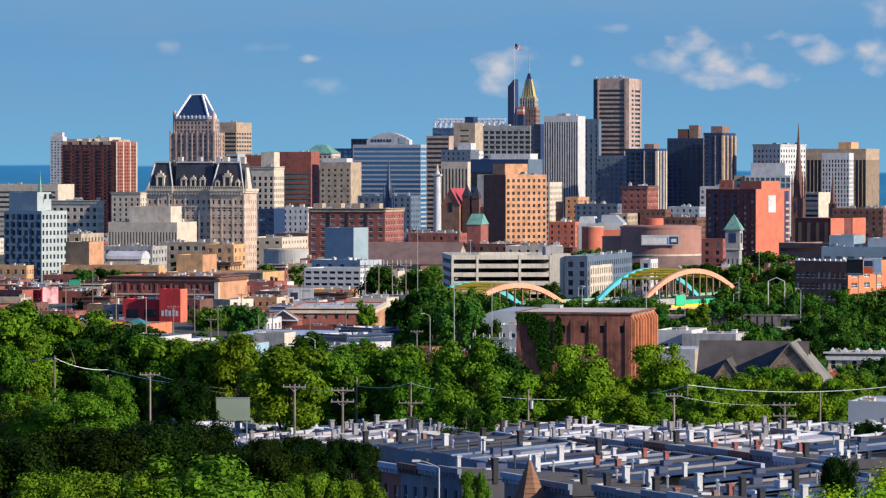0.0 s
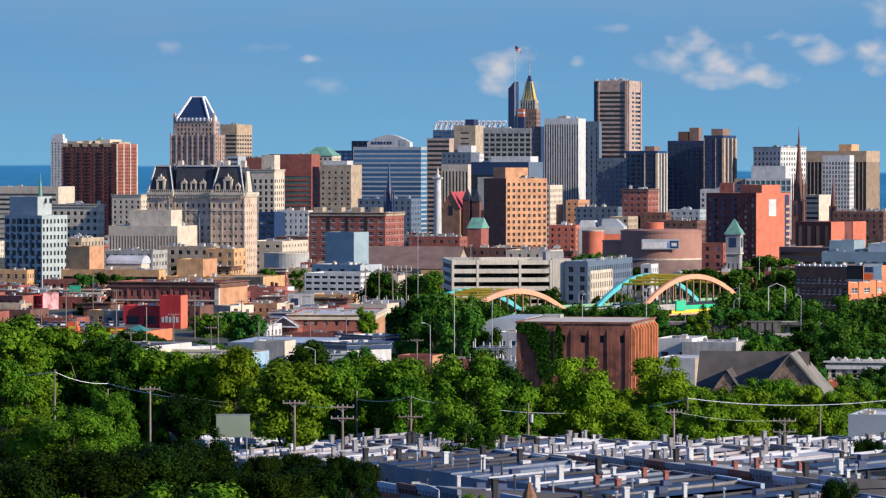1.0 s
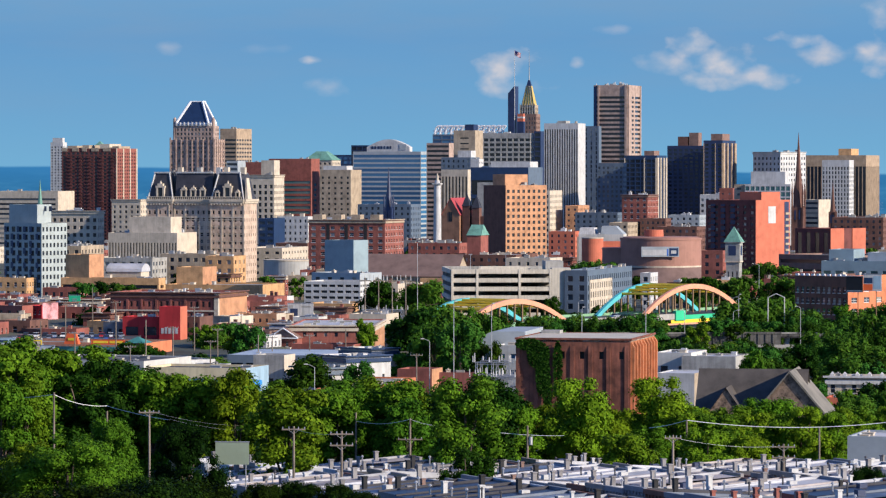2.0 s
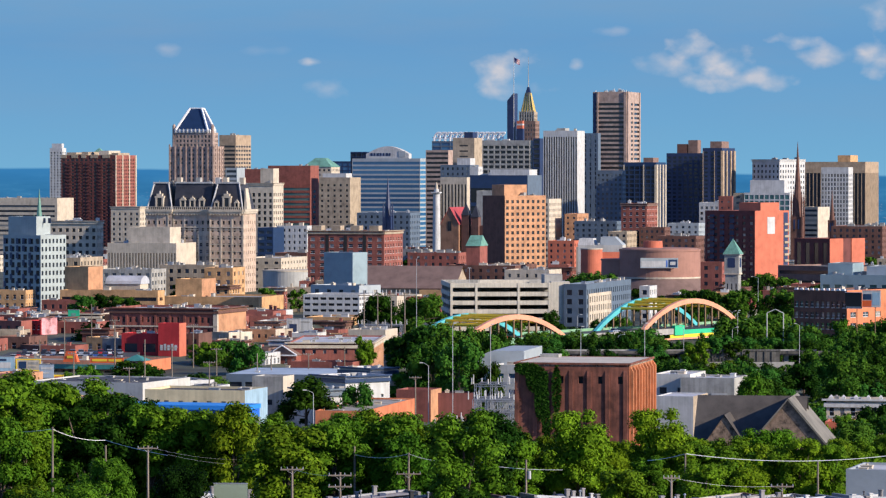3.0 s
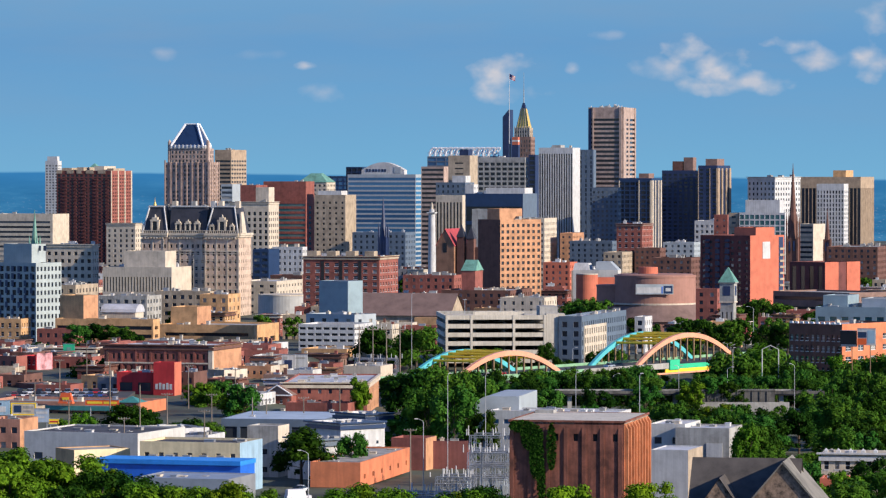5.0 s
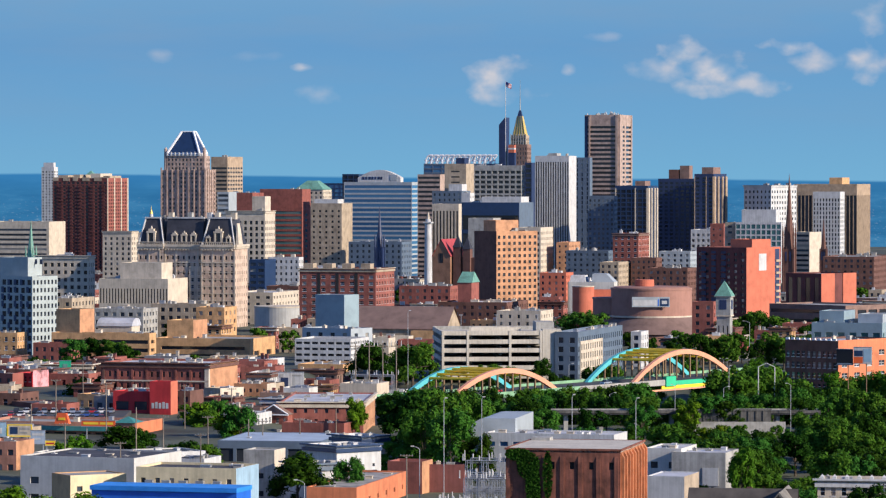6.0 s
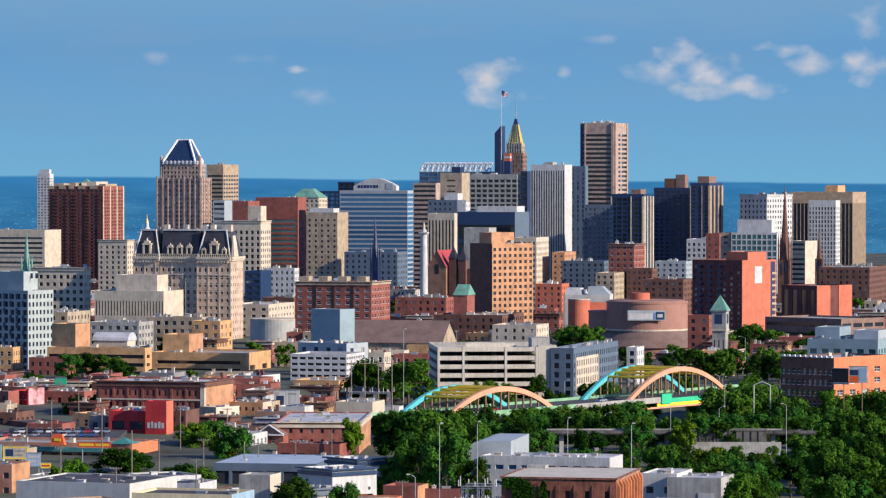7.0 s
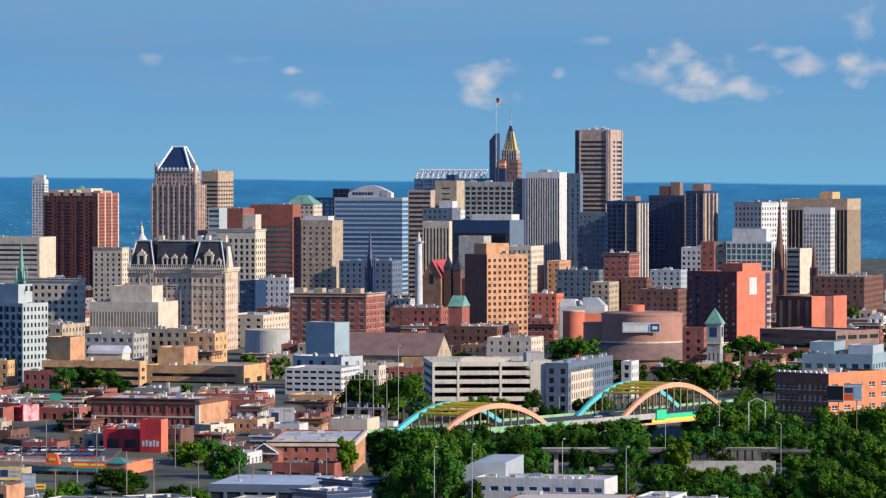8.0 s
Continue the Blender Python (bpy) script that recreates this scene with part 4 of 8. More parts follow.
building("house", "flat-roofed brick garage building", "workshop", -88.5, 1250, 12.0, 10.0, 44.5, 49.4, -16, REDBRICK, front=(3.0, 3.6, 0.5, 0.4), roof=WHITEROOF, plant=6)
building("house", "tan brick terrace with a white parapet", "house", -52.0, 1275, 11.0, 9.0, 44.5, 50.2, -16, ORANGEBRICK, front=(2.2, 2.9, 0.42, 0.5), roof=WHITEROOF, plant=5, flank=CREAM)
building("house", "white rendered terrace with dark windows", "house", -38.5, 1262, 9.5, 9.0, 43.5, 49.6, -16, OFFWHITE, front=(2.2, 2.9, 0.42, 0.5), roof=WHITEROOF, plant=4)
houses_row = building("house_row", "white terrace of houses with small dormers", "house", 96.5, 836, 17.5, 10.0, 42.5, 53.2, -10, CREAM, front=(2.1, 3.1, 0.42, 0.52, 1.0), sash=True, plant=3, roof=WHITEROOF, cornice=WHITE)
building("house", "small red painted house beyond the church", "house", 79.6, 790, 5.2, 9.0, 43.0, 51.6, -10, VIVIDBRICK, front=(2.5, 3.1, 0.4, 0.5), sash=True, roof=WHITEROOF, plant=2)
building("house", "pale blue house beyond the church", "house", 92.4, 800, 5.0, 9.0, 43.0, 51.4, -10, HOUSEPALE, front=(2.4, 3.1, 0.4, 0.5), sash=True, roof=GREYROOF)
white_depot = building("warehouse", "grey and white warehouse behind the brick hall", "warehouse", 64.7, 900, 12.2, 14.0, 42.0, 54.4, -16, GREY, front=(6, 8, 0.1, 0.2, 5), plant=3, roof=WHITEROOF, parapet=0.3)
building("warehouse", "pale flat-roofed warehouse with roof pipes", "warehouse", 55.2, 905, 8.2, 16.0, 42.0, 55.0, -16, OFFWHITE, front=(4, 4, 0.4, 0.4, 2), plant=6, roof=WHITEROOF, glass=PANE, parapet=0.3)
building("shed", "low rendered lean-to beside the brick hall", "shed", 51.6, 835, 8.0, 14.0, 42.0, 54.0, -16, WHITE, roof=WHITEROOF, parapet=0.2, flank=BEIGE)

# ---- landmarks of the skyline ----
def pyramid_tower(x, y, w, d, z1):
    """Stone office tower with a setback and a dark glass pyramid edged in white."""
    z0 = ground_z(y) - 1
    root = thing("office_tower", "rose stone tower under a dark glass pyramid edged in white", "office tower", x, y, z0, -16)
    h = z1 - z0
    block(root, -w, 0, 0, d, 0, h, PINKSTONE, (3.3, 3.7, 0.5, 0.55, 1.5), (3.3, 3.7, 0.5, 0.55, 1.5), PANE)
    block(root, -w + 4.6, -3.6, 3, d - 3, h - 0.7, h + 12, PINKSTONE, (3.3, 3.7, 0.55, 0.6, 1.5), (3.3, 3.7, 0.5, 0.6, 1.5), PANE, name="setback")
    Shape().box(-w + 3.8, -w * 0.14, 2.2, d - 2, h + 12, h + 14).put("cornice", WHITE, root, "white stone cornice band")
    s = Shape()
    for i in range(9):
        u = -w + 4.6 + i * (w * 0.82 - 4.6) / 8
        s.box(u, u + 0.9, 1.8, 2.4, h + 12.6, h + 15.4)
    s.put("battlement", WHITE, root)
    a = (-w + 4.6, -w * 0.16, 3, d - 3, h + 14)
    b = (-w * 0.62, -w * 0.36, d * 0.42, d * 0.62, h + 33)
    Shape().frustum(*a, *b).put("pyramid_roof", NAVY, root, "dark glass pyramid roof")
    s = Shape()
    low = ((a[0], a[2]), (a[1], a[2]), (a[1], a[3]), (a[0], a[3]))
    high = ((b[0], b[2]), (b[1], b[2]), (b[1], b[3]), (b[0], b[3]))
    for p, q in zip(low, high):
        s.bar((*p, a[4]), (*q, b[4]), 1.15, 6)
    for i in range(4):
        s.bar((*high[i], b[4]), (*high[(i + 1) % 4], b[4]), 0.7, 6)
        s.bar((*low[i], a[4]), (*low[(i + 1) % 4], a[4]), 0.8, 6)
    s.put("white_rib", BRIGHTWHITE, root, "white edge ribs of the pyramid")
    for i in range(9):                                  # stone piers between the window bays
        u = -w + (w - 1.2) * i / 8
        Shape().box(u, u + 1.2, -0.7, -0.02, 0, h + (2.0 if i in (0, 8) else 0.6)).put("pier", PINKSTONE, root)
    for i in range(6):
        v = (d - 1.2) * i / 5
        Shape().box(0.02, 0.7, v, v + 1.2, 0, h + 0.6).put("pier", PINKSTONE, root)
    for u in (-w + 3.0, -2.6):
        Shape().ring(u, 4.5, h - 0.5, h + 18, 1.6, 1.5, 10).ring(u, 4.5, h + 18, h + 19.5, 1.5, 0.3, 10).put("turret", PINKSTONE, root)


pyramid_tower(-196.4, 3504, 40.7, 25.2, 118.4)


def gilded_tower(x, y):
    z0 = ground_z(y) - 1
    root = thing("office_tower", "art deco stone tower with a gilded stepped roof", "office tower", x, y, z0, -16)
    h1, h2, h3 = 132.65 - 0, 140.37, 156.76
    block(root, -16.5, 0, 0, 14, 0, h1, BROWN, (2.4, 3.8, 0.45, 0.6, 2), (2.4, 3.8, 0.45, 0.6, 2), PANE)
    block(root, -14.8, -1.4, 1.2, 12.5, h1 - 0.7, h2, BEIGE, (2.2, 3.8, 0.45, 0.6, 2), (2.2, 3.8, 0.45, 0.6, 2), PANE, name="upper_stage")
    s = Shape()
    for i in range(7):
        u = -14.8 + i * 2.15
        s.box(u, u + 0.7, 0.6, 1.3, h1 - 4, h2 + 1.2)
    s.put("pier", GREY, root)
    Shape().frustum(-13.6, -2.4, 1.8, 12.0, h2 - 0.3, -10.2, -5.8, 5.0, 9.2, h3).put("gilded_roof", GOLD, root, "gilded tapering roof")
    s = Shape()
    for k in range(5):
        f = (k + 0.5) / 5
        s.bar((-13.0 + 2.6 * k, 1.7, h2), (-10.1 + 1.05 * k, 4.95, h3), 0.28, 5)
    s.put("roof_rib", DARKSTONE, root)
    Shape().frustum(-10.0, -6.0, 5.2, 9.0, h3, -8.8, -7.2, 6.3, 7.9, h3 + 5).put("cap", DARKSTONE, root)
    Shape().ring(-8, 7.1, h3 + 4.5, h3 + 16, 0.42, 0.3, 8).ring(-8, 7.1, h3 + 16, h3 + 31, 0.24, 0.1, 8).put("spire", GREY, root)


gilded_tower(79.3, 3480)


def flag_tower(x, y):
    z0 = ground_z(y) - 1
    root = thing("office_tower", "slim dark brown slab tower with a slanted top and a flagpole", "office tower", x, y, z0, -16)
    hl, hr = 155.47 - z0, 161.51 - z0
    s = Shape().box(-5.2, 0, 0, 14, 0, hl)
    s.quad((-5.2, 0, hl), (0, 0, hl), (0, 0, hr))
    s.quad((0, 0, hl), (0, 14, hl), (0, 14, hr), (0, 0, hr))
    s.quad((0, 14, hl), (-5.2, 14, hl), (0, 14, hr))
    s.quad((-5.2, 14, hl), (-5.2, 0, hl), (0, 0, hr), (0, 14, hr))
    s.put("wall", DARKSTONE, root)
    Shape().ring(0.3, 0.6, hr - 28, hr + 30, 0.3, 0.16, 8).put("flagpole", WHITE, root)
    flag = bmesh.new()
    grid = [[flag.verts.new((0.4 + 0.62 * i, 0.6 + 0.35 * math.sin(i * 0.9 + j * 0.3), hr + 29.5 - 0.7 * j - 0.28 * i)) for i in range(9)] for j in range(7)]
    for j in range(6):
        for i in range(8):
            flag.faces.new((grid[j][i], grid[j][i + 1], grid[j + 1][i + 1], grid[j + 1][i]))
    cloth = part("flag", flag, STRIPES, root, "striped red and white flag with a blue corner")
    Shape().box(2.2, 7.6, 2, 7, 0, hr - 29).put("lower_wing", DARKSTONE, root)
    Shape().box(2.4, 7.4, 1.8, 6.8, hr - 29, hr - 26.4).put("lower_band", VIVIDBRICK, root, "red band of the rooftop box")
    Shape().box(2.4, 7.4, 1.8, 6.8, hr - 26.4, hr - 25.0).put("middle_band", WHITE, root)
    Shape().box(2.4, 7.4, 1.8, 6.8, hr - 25.0, hr - 22.6).put("upper_band", VIVIDBRICK, root)


STRIPES = bpy.data.materials.new("striped_cloth")
STRIPES.use_nodes = True
T = STRIPES.node_tree
cloth_at = T.nodes.new("ShaderNodeTexCoord").outputs["Generated"]
cloth_xyz = T.nodes.new("ShaderNodeSeparateXYZ")
T.links.new(cloth_at, cloth_xyz.inputs[0])
stripe = calc(T, "GREATER_THAN", calc(T, "FRACT", calc(T, "MULTIPLY", cloth_xyz.outputs[2], 6.5)), 0.5)
canton = calc(T, "MULTIPLY", calc(T, "LESS_THAN", cloth_xyz.outputs[0], 0.42), calc(T, "GREATER_THAN", cloth_xyz.outputs[2], 0.55))
T.links.new(blend(T, canton, blend(T, stripe, (0.75, 0.72, 0.7), (0.45, 0.03, 0.05)), (0.03, 0.04, 0.16)), T.nodes["Principled BSDF"].inputs["Base Color"])
flag_tower(58.3, 3354)

# curved white crown with lettering bars on the glass tower; local origin at the tower's near right corner
w_glass = 59.90
h_glass = 108.08 - glass_tower.location.z
s = Shape()
k = 24
u0, u1 = -w_glass * 0.80, -w_glass * 0.17
arc = [(u0 + (u1 - u0) * i / k, h_glass - 0.7 + 4.5 + 6.5 * math.sin(math.pi * i / k)) for i in range(k + 1)]
for i in range(k):
    (xa, za), (xb, zb) = arc[i], arc[i + 1]
    s.quad((xa, 1.0, h_glass - 0.7), (xb, 1.0, h_glass - 0.7), (xb, 1.0, zb), (xa, 1.0, za))
    s.quad((xa, 1.0, za), (xb, 1.0, zb), (xb, 9.0, zb), (xa, 9.0, za))
s.quad((u1, 1, h_glass - 0.7), (u1, 9, h_glass - 0.7), (u1, 9, arc[-1][1]), (u1, 1, arc[-1][1]))
s.put("crown_wall", WHITE, glass_tower, "curved white rooftop crown")
for i, wide in enumerate((1.8, 1.5, 2.0, 1.6, 1.4, 1.9, 1.5)):
    s = Shape().box(u0 + 4 + i * 2.7, u0 + 4 + i * 2.7 + wide, 0.8, 1.0, h_glass + 2.2, h_glass + 4.6)
    s.put("sign_bar", DARKSTONE, glass_tower)
Shape().box(u1 - 9, u1 - 3, 0.75, 1.0, h_glass + 1.2, h_glass + 6.2).put("sign_emblem", PALEGREY, glass_tower)
Shape().box(-w_glass * 0.86, -w_glass * 0.70, 4, 16, h_glass - 0.7, h_glass + 3).put("rooftop_unit", NAVY, glass_tower)

# arched white ribs along the hotel slab's roof
w_truss = 67.70
h_truss = 124.16 - truss_block.location.z
for i in range(13):
    u = -w_truss + 1.5 + i * (w_truss - 3) / 13
    s = Shape()
    pts = [(u + 3.6 * (1 - math.cos(a)), 1.2, h_truss - 0.7 + 8.0 * math.sin(a)) for a in np.linspace(0, math.pi / 2, 7)]
    pts += [(u + 3.6 + 3.0, 1.2, h_truss + 7.3)]
    for p, q in zip(pts, pts[1:]):
        s.bar(p, q, 1.0, 5)
    s.bar((u, 1.2, h_truss - 0.7), (u + 6.6, 1.2, h_truss + 7.3), 0.6, 5)
    s.bar((u + 5.2, 1.2, h_truss - 0.7), (u + 3.0, 1.2, h_truss + 7.3), 0.6, 5)
    s.put("roof_rib", BRIGHTWHITE, truss_block, "curved white steel roof rib")
Shape().box(-w_truss + 5, -1, 1.0, 2.0, h_truss + 6.6, h_truss + 8.0).put("top_rail", BRIGHTWHITE, truss_block)
Shape().box(-w_truss, -1, 1.0, 1.4, h_truss + 2.6, h_truss + 3.4).put("rail", BRIGHTWHITE, truss_block)


def spire_church(name, label, x, y, tip, half, shaft_top, mat, pinnacles=True):
    """A square tower with a tall eight-sided spire and corner pinnacles."""
    z0 = ground_z(y) - 1
    root = thing(name, label, "church steeple", x, y, z0, -16)
    h, t = shaft_top - z0, tip - z0
    s = Shape().box(-half, half, -half, half, 0, h)
    for sx in (-1, 1):
        for sy in (-1, 1):
            s.box(sx * half - 0.5, sx * half + 0.5, sy * half - 0.5, sy * half + 0.5, 0, h + 0.6)
    s.put("tower", mat, root)
    Shape().ring(0, 0, h, h + 0.45 * (t - h), half * 1.02, half * 0.52, 8, 0.39).ring(0, 0, h + 0.45 * (t - h), t, half * 0.52, 0.08, 8, 0.39).put("spire", mat, root)
    if pinnacles:
        for sx in (-1, 1):
            for sy in (-1, 1):
                Shape().ring(sx * half, sy * half, h, h + 0.18 * (t - h), 0.55, 0.5, 6).ring(sx * half, sy * half, h + 0.18 * (t - h), h + 0.36 * (t - h), 0.6, 0.05, 6).put("pinnacle", mat, root)
    for u in (-half * 0.4, half * 0.4):
        Shape().box(u - 0.45, u + 0.45, -half - 0.56, -half - 0.5, h - 7, h - 1.5).put("louvre", DARKSTONE, root)


spire_church("church_steeple", "dark brownstone church steeple with corner pinnacles", 204.81, 2350, 115.52, 3.1, 72.21, DARKBRICK)
spire_church("church_steeple", "slim brownstone church steeple", 258.06, 2700, 85.83, 1.9, 65.26, DARKBRICK, False)
spire_church("church_steeple", "slim steeple with a pale green copper spire", -242.09, 2450, 87.90, 2.4, 64.13, COPPER)
spire_church("church_steeple", "black stone church steeple with side pinnacles", -32.62, 2450, 95.70, 2.2, 70.92, DARKSTONE)

# the monument column and the plain figure on its top
mx, my = -3.6, 2560
mz = ground_z(my)
monument = thing("monument_column", "white marble monument column on a square base", "monument", mx, my, mz, -16)
mh = 83.68 - mz
Shape().box(-7, 7, -7, 7, -1, 8).box(-7.5, 7.5, -7.5, 7.5, 8, 8.8).put("base", CREAM, monument)
Shape().ring(0, 0, 8.8, 11, 3.2, 2.6, 20).ring(0, 0, 11, mh, 2.5, 2.1, 20).put("shaft", WHITE, monument)
Shape().ring(0, 0, mh, mh + 0.9, 2.1, 2.8, 20).box(-2.7, 2.7, -2.7, 2.7, mh + 0.9, mh + 1.6).ring(0, 0, mh + 1.6, mh + 3.4, 1.7, 1.5, 16).put("capital", WHITE, monument)
s = Shape().ring(0, 0, 0, 2.4, 0.9, 0.75, 10).ring(0, 0, 2.4, 3.6, 0.75, 0.55, 10).ring(0, 0, 3.6, 4.4, 0.36, 0.3, 8)
figure = s.put("statue", CREAM)
figure.matrix_basis = pose(mx, my, mz + mh + 3.4)
tagged(figure, "plain weathered stone statue on the monument column", "statue")

# brownstone church with a red roof and dark towers, behind the monument
def brown_church(x, y):
    z0 = ground_z(y) - 1
    root = thing("brownstone_church", "brownstone church with a red roof and dark corner towers", "church", x, y, z0, -20)
    e, r = 68.0 - z0, 77.5 - z0
    s = Shape().box(-11, 0, 0, 26, 0, e)
    s.quad((-11, 0, e), (0, 0, e), (-5.5, 0, r))
    s.put("nave_wall", TANBROWN, root)
    s = Shape()
    s.quad((-11.5, -0.4, e - 0.4), (-5.5, -0.4, r + 0.2), (-5.5, 26, r + 0.2), (-11.5, 26, e - 0.4))
    s.quad((-5.5, -0.4, r + 0.2), (0.5, -0.4, e - 0.4), (0.5, 26, e - 0.4), (-5.5, 26, r + 0.2))
    s.put("nave_roof", REDSLATE, root, "red slate roof")
    Shape().ring(-5.5, -0.05, e - 2.0, e + 1.5, 0.1, 0.1, 8).box(-6.6, -4.4, -0.12, -0.02, e - 4, e + 1.5).put("west_window", DARKPANE, root)
    for u, top in ((3.2, 80.0), (9.2, 79.0)):
        h = top - z0
        Shape().box(u - 2.2, u + 2.2, 2, 6.4, 0, h - 7).put("tower", DARKBRICK, root)
        Shape().frustum(u - 2.5, u + 2.5, 1.7, 6.7, h - 7, u - 0.1, u + 0.1, 4.1, 4.3, h).put("tower_roof", SLATE, root)
    Shape().box(5.4, 14, 4, 20, 0, e - 1).put("transept", DARKBRICK, root)


TANBROWN = material("brown_sandstone", (0.33, 0.17, 0.10), streaky=0.2)
REDSLATE = material("red_slate_roof", (0.36, 0.05, 0.06), fine=4, vary=0.15)
brown_church(9.5, 2360)
small_hall = thing("small_hall", "brick hall with a bright green copper gable roof", "hall", 18.6, 2010, ground_z(2010) - 1, -16)
sh = 62.0 - ground_z(2010) + 1
Shape().box(-7, 0, 0, 14, 0, sh).put("wall", REDBRICK, small_hall)
Shape().frustum(-7.4, 0.4, -0.4, 14.4, sh, -6.6, -0.4, 6.8, 7.2, sh + 5.2).put("roof", COPPER, small_hall, "bright green copper roof")
drum_house = thing("round_store", "orange-red brick drum beside a white glazed roof", "college building", 71.5, 1950, ground_z(1950) - 1, 0)
rh0 = 61.6 - ground_z(1950) + 1
Shape().ring(0, 0, 0, rh0, 5.2, 5.2, 32).put("wall", VIVIDBRICK, drum_house)
Shape().ring(0, 0, rh0, rh0 + 0.5, 5.35, 5.35, 32).put("coping", CREAM, drum_house)
Shape().box(5, 22, 4, 14, 0, rh0 - 1.5).put("side_block", VIVIDBRICK, drum_house)
white_top = thing("glazed_hall", "white framed glazed hall with sloping roofs", "college building", 70.0, 1985, ground_z(1985) - 1, -10)
wh0 = 63.0 - ground_z(1985) + 1
Shape().box(-4, 18, 0, 12, 0, wh0).put("wall", OFFWHITE, white_top)
Shape().frustum(-4, 4, 0, 12, wh0, -3.4, 3.4, 1, 11, wh0 + 3.2).put("left_roof", WHITE, white_top)
Shape().frustum(7, 18, 0, 12, wh0, 7.2, 14, 1, 10, wh0 + 4.0).put("glass_roof", PALEGREY, white_top)

# green hipped roof behind the red brick offices
hx, hy = -111.7, 3640
hz = 100.95
hipped = thing("office_tower", "office tower with a pale green hipped copper roof", "office tower", hx, hy, ground_z(hy) - 1, -16)
hh = hz - ground_z(hy) + 1
block(hipped, -13, 13, 0, 26, 0, hh, CREAM, (4, 4, 0.5, 0.5), (4, 4, 0.5, 0.5))
Shape().frustum(-13.6, 13.6, -0.6, 26.6, hh, -4.5, 4.5, 9, 17, hh + 8).put("hipped_roof", COPPER, hipped)

# pale cupola with a gold tip
cx0, cy0 = -231.6, 3300
cz0 = 67.67
cupola = thing("domed_hall", "pale domed hall with a gold-tipped lantern", "civic building", cx0, cy0, ground_z(cy0) - 1, -16)
ch = cz0 - ground_z(cy0) + 1
block(cupola, -12, 12, 0, 22, 0, ch, CREAM, (4, 4, 0.4, 0.5), (4, 4, 0.4, 0.5))
Shape().ring(0, 8, ch - 0.5, ch + 6, 5.2, 5.0, 16).ring(0, 8, ch + 6, ch + 11, 5.2, 2.0, 16).ring(0, 8, ch + 11, ch + 15, 1.7, 1.5, 12).put("drum", WHITE, cupola)
Shape().ring(0, 8, ch + 15, ch + 18, 1.6, 0.6, 12).ring(0, 8, ch + 18, ch + 22, 0.4, 0.08, 8).put("lantern", GOLD, cupola)


def dormer(root, x, y, z, k=1.0):
    """An arched stone dormer: cheeks, pediment, a dark window."""
    s = Shape().box(x - 1.5 * k, x - 0.85 * k, y, y + 2.2, z, z + 3.2 * k).box(x + 0.85 * k, x + 1.5 * k, y, y + 2.2, z, z + 3.2 * k)
    s.box(x - 1.7 * k, x + 1.7 * k, y - 0.1, y + 2.2, z + 3.2 * k, z + 3.8 * k)
    s.box(x - 1.0 * k, x + 1.0 * k, y, y + 2.2, z + 3.8 * k, z + 4.6 * k)
    s.ring(x, y + 1, z + 4.6 * k, z + 5.6 * k, 0.5 * k, 0.15 * k, 8)
    d = s.put("dormer", CREAM, root, "carved pale stone dormer")
    Shape().box(x - 0.85 * k, x + 0.85 * k, y + 0.3, y + 0.4, z, z + 3.2 * k).put("pane", DARKPANE, d)


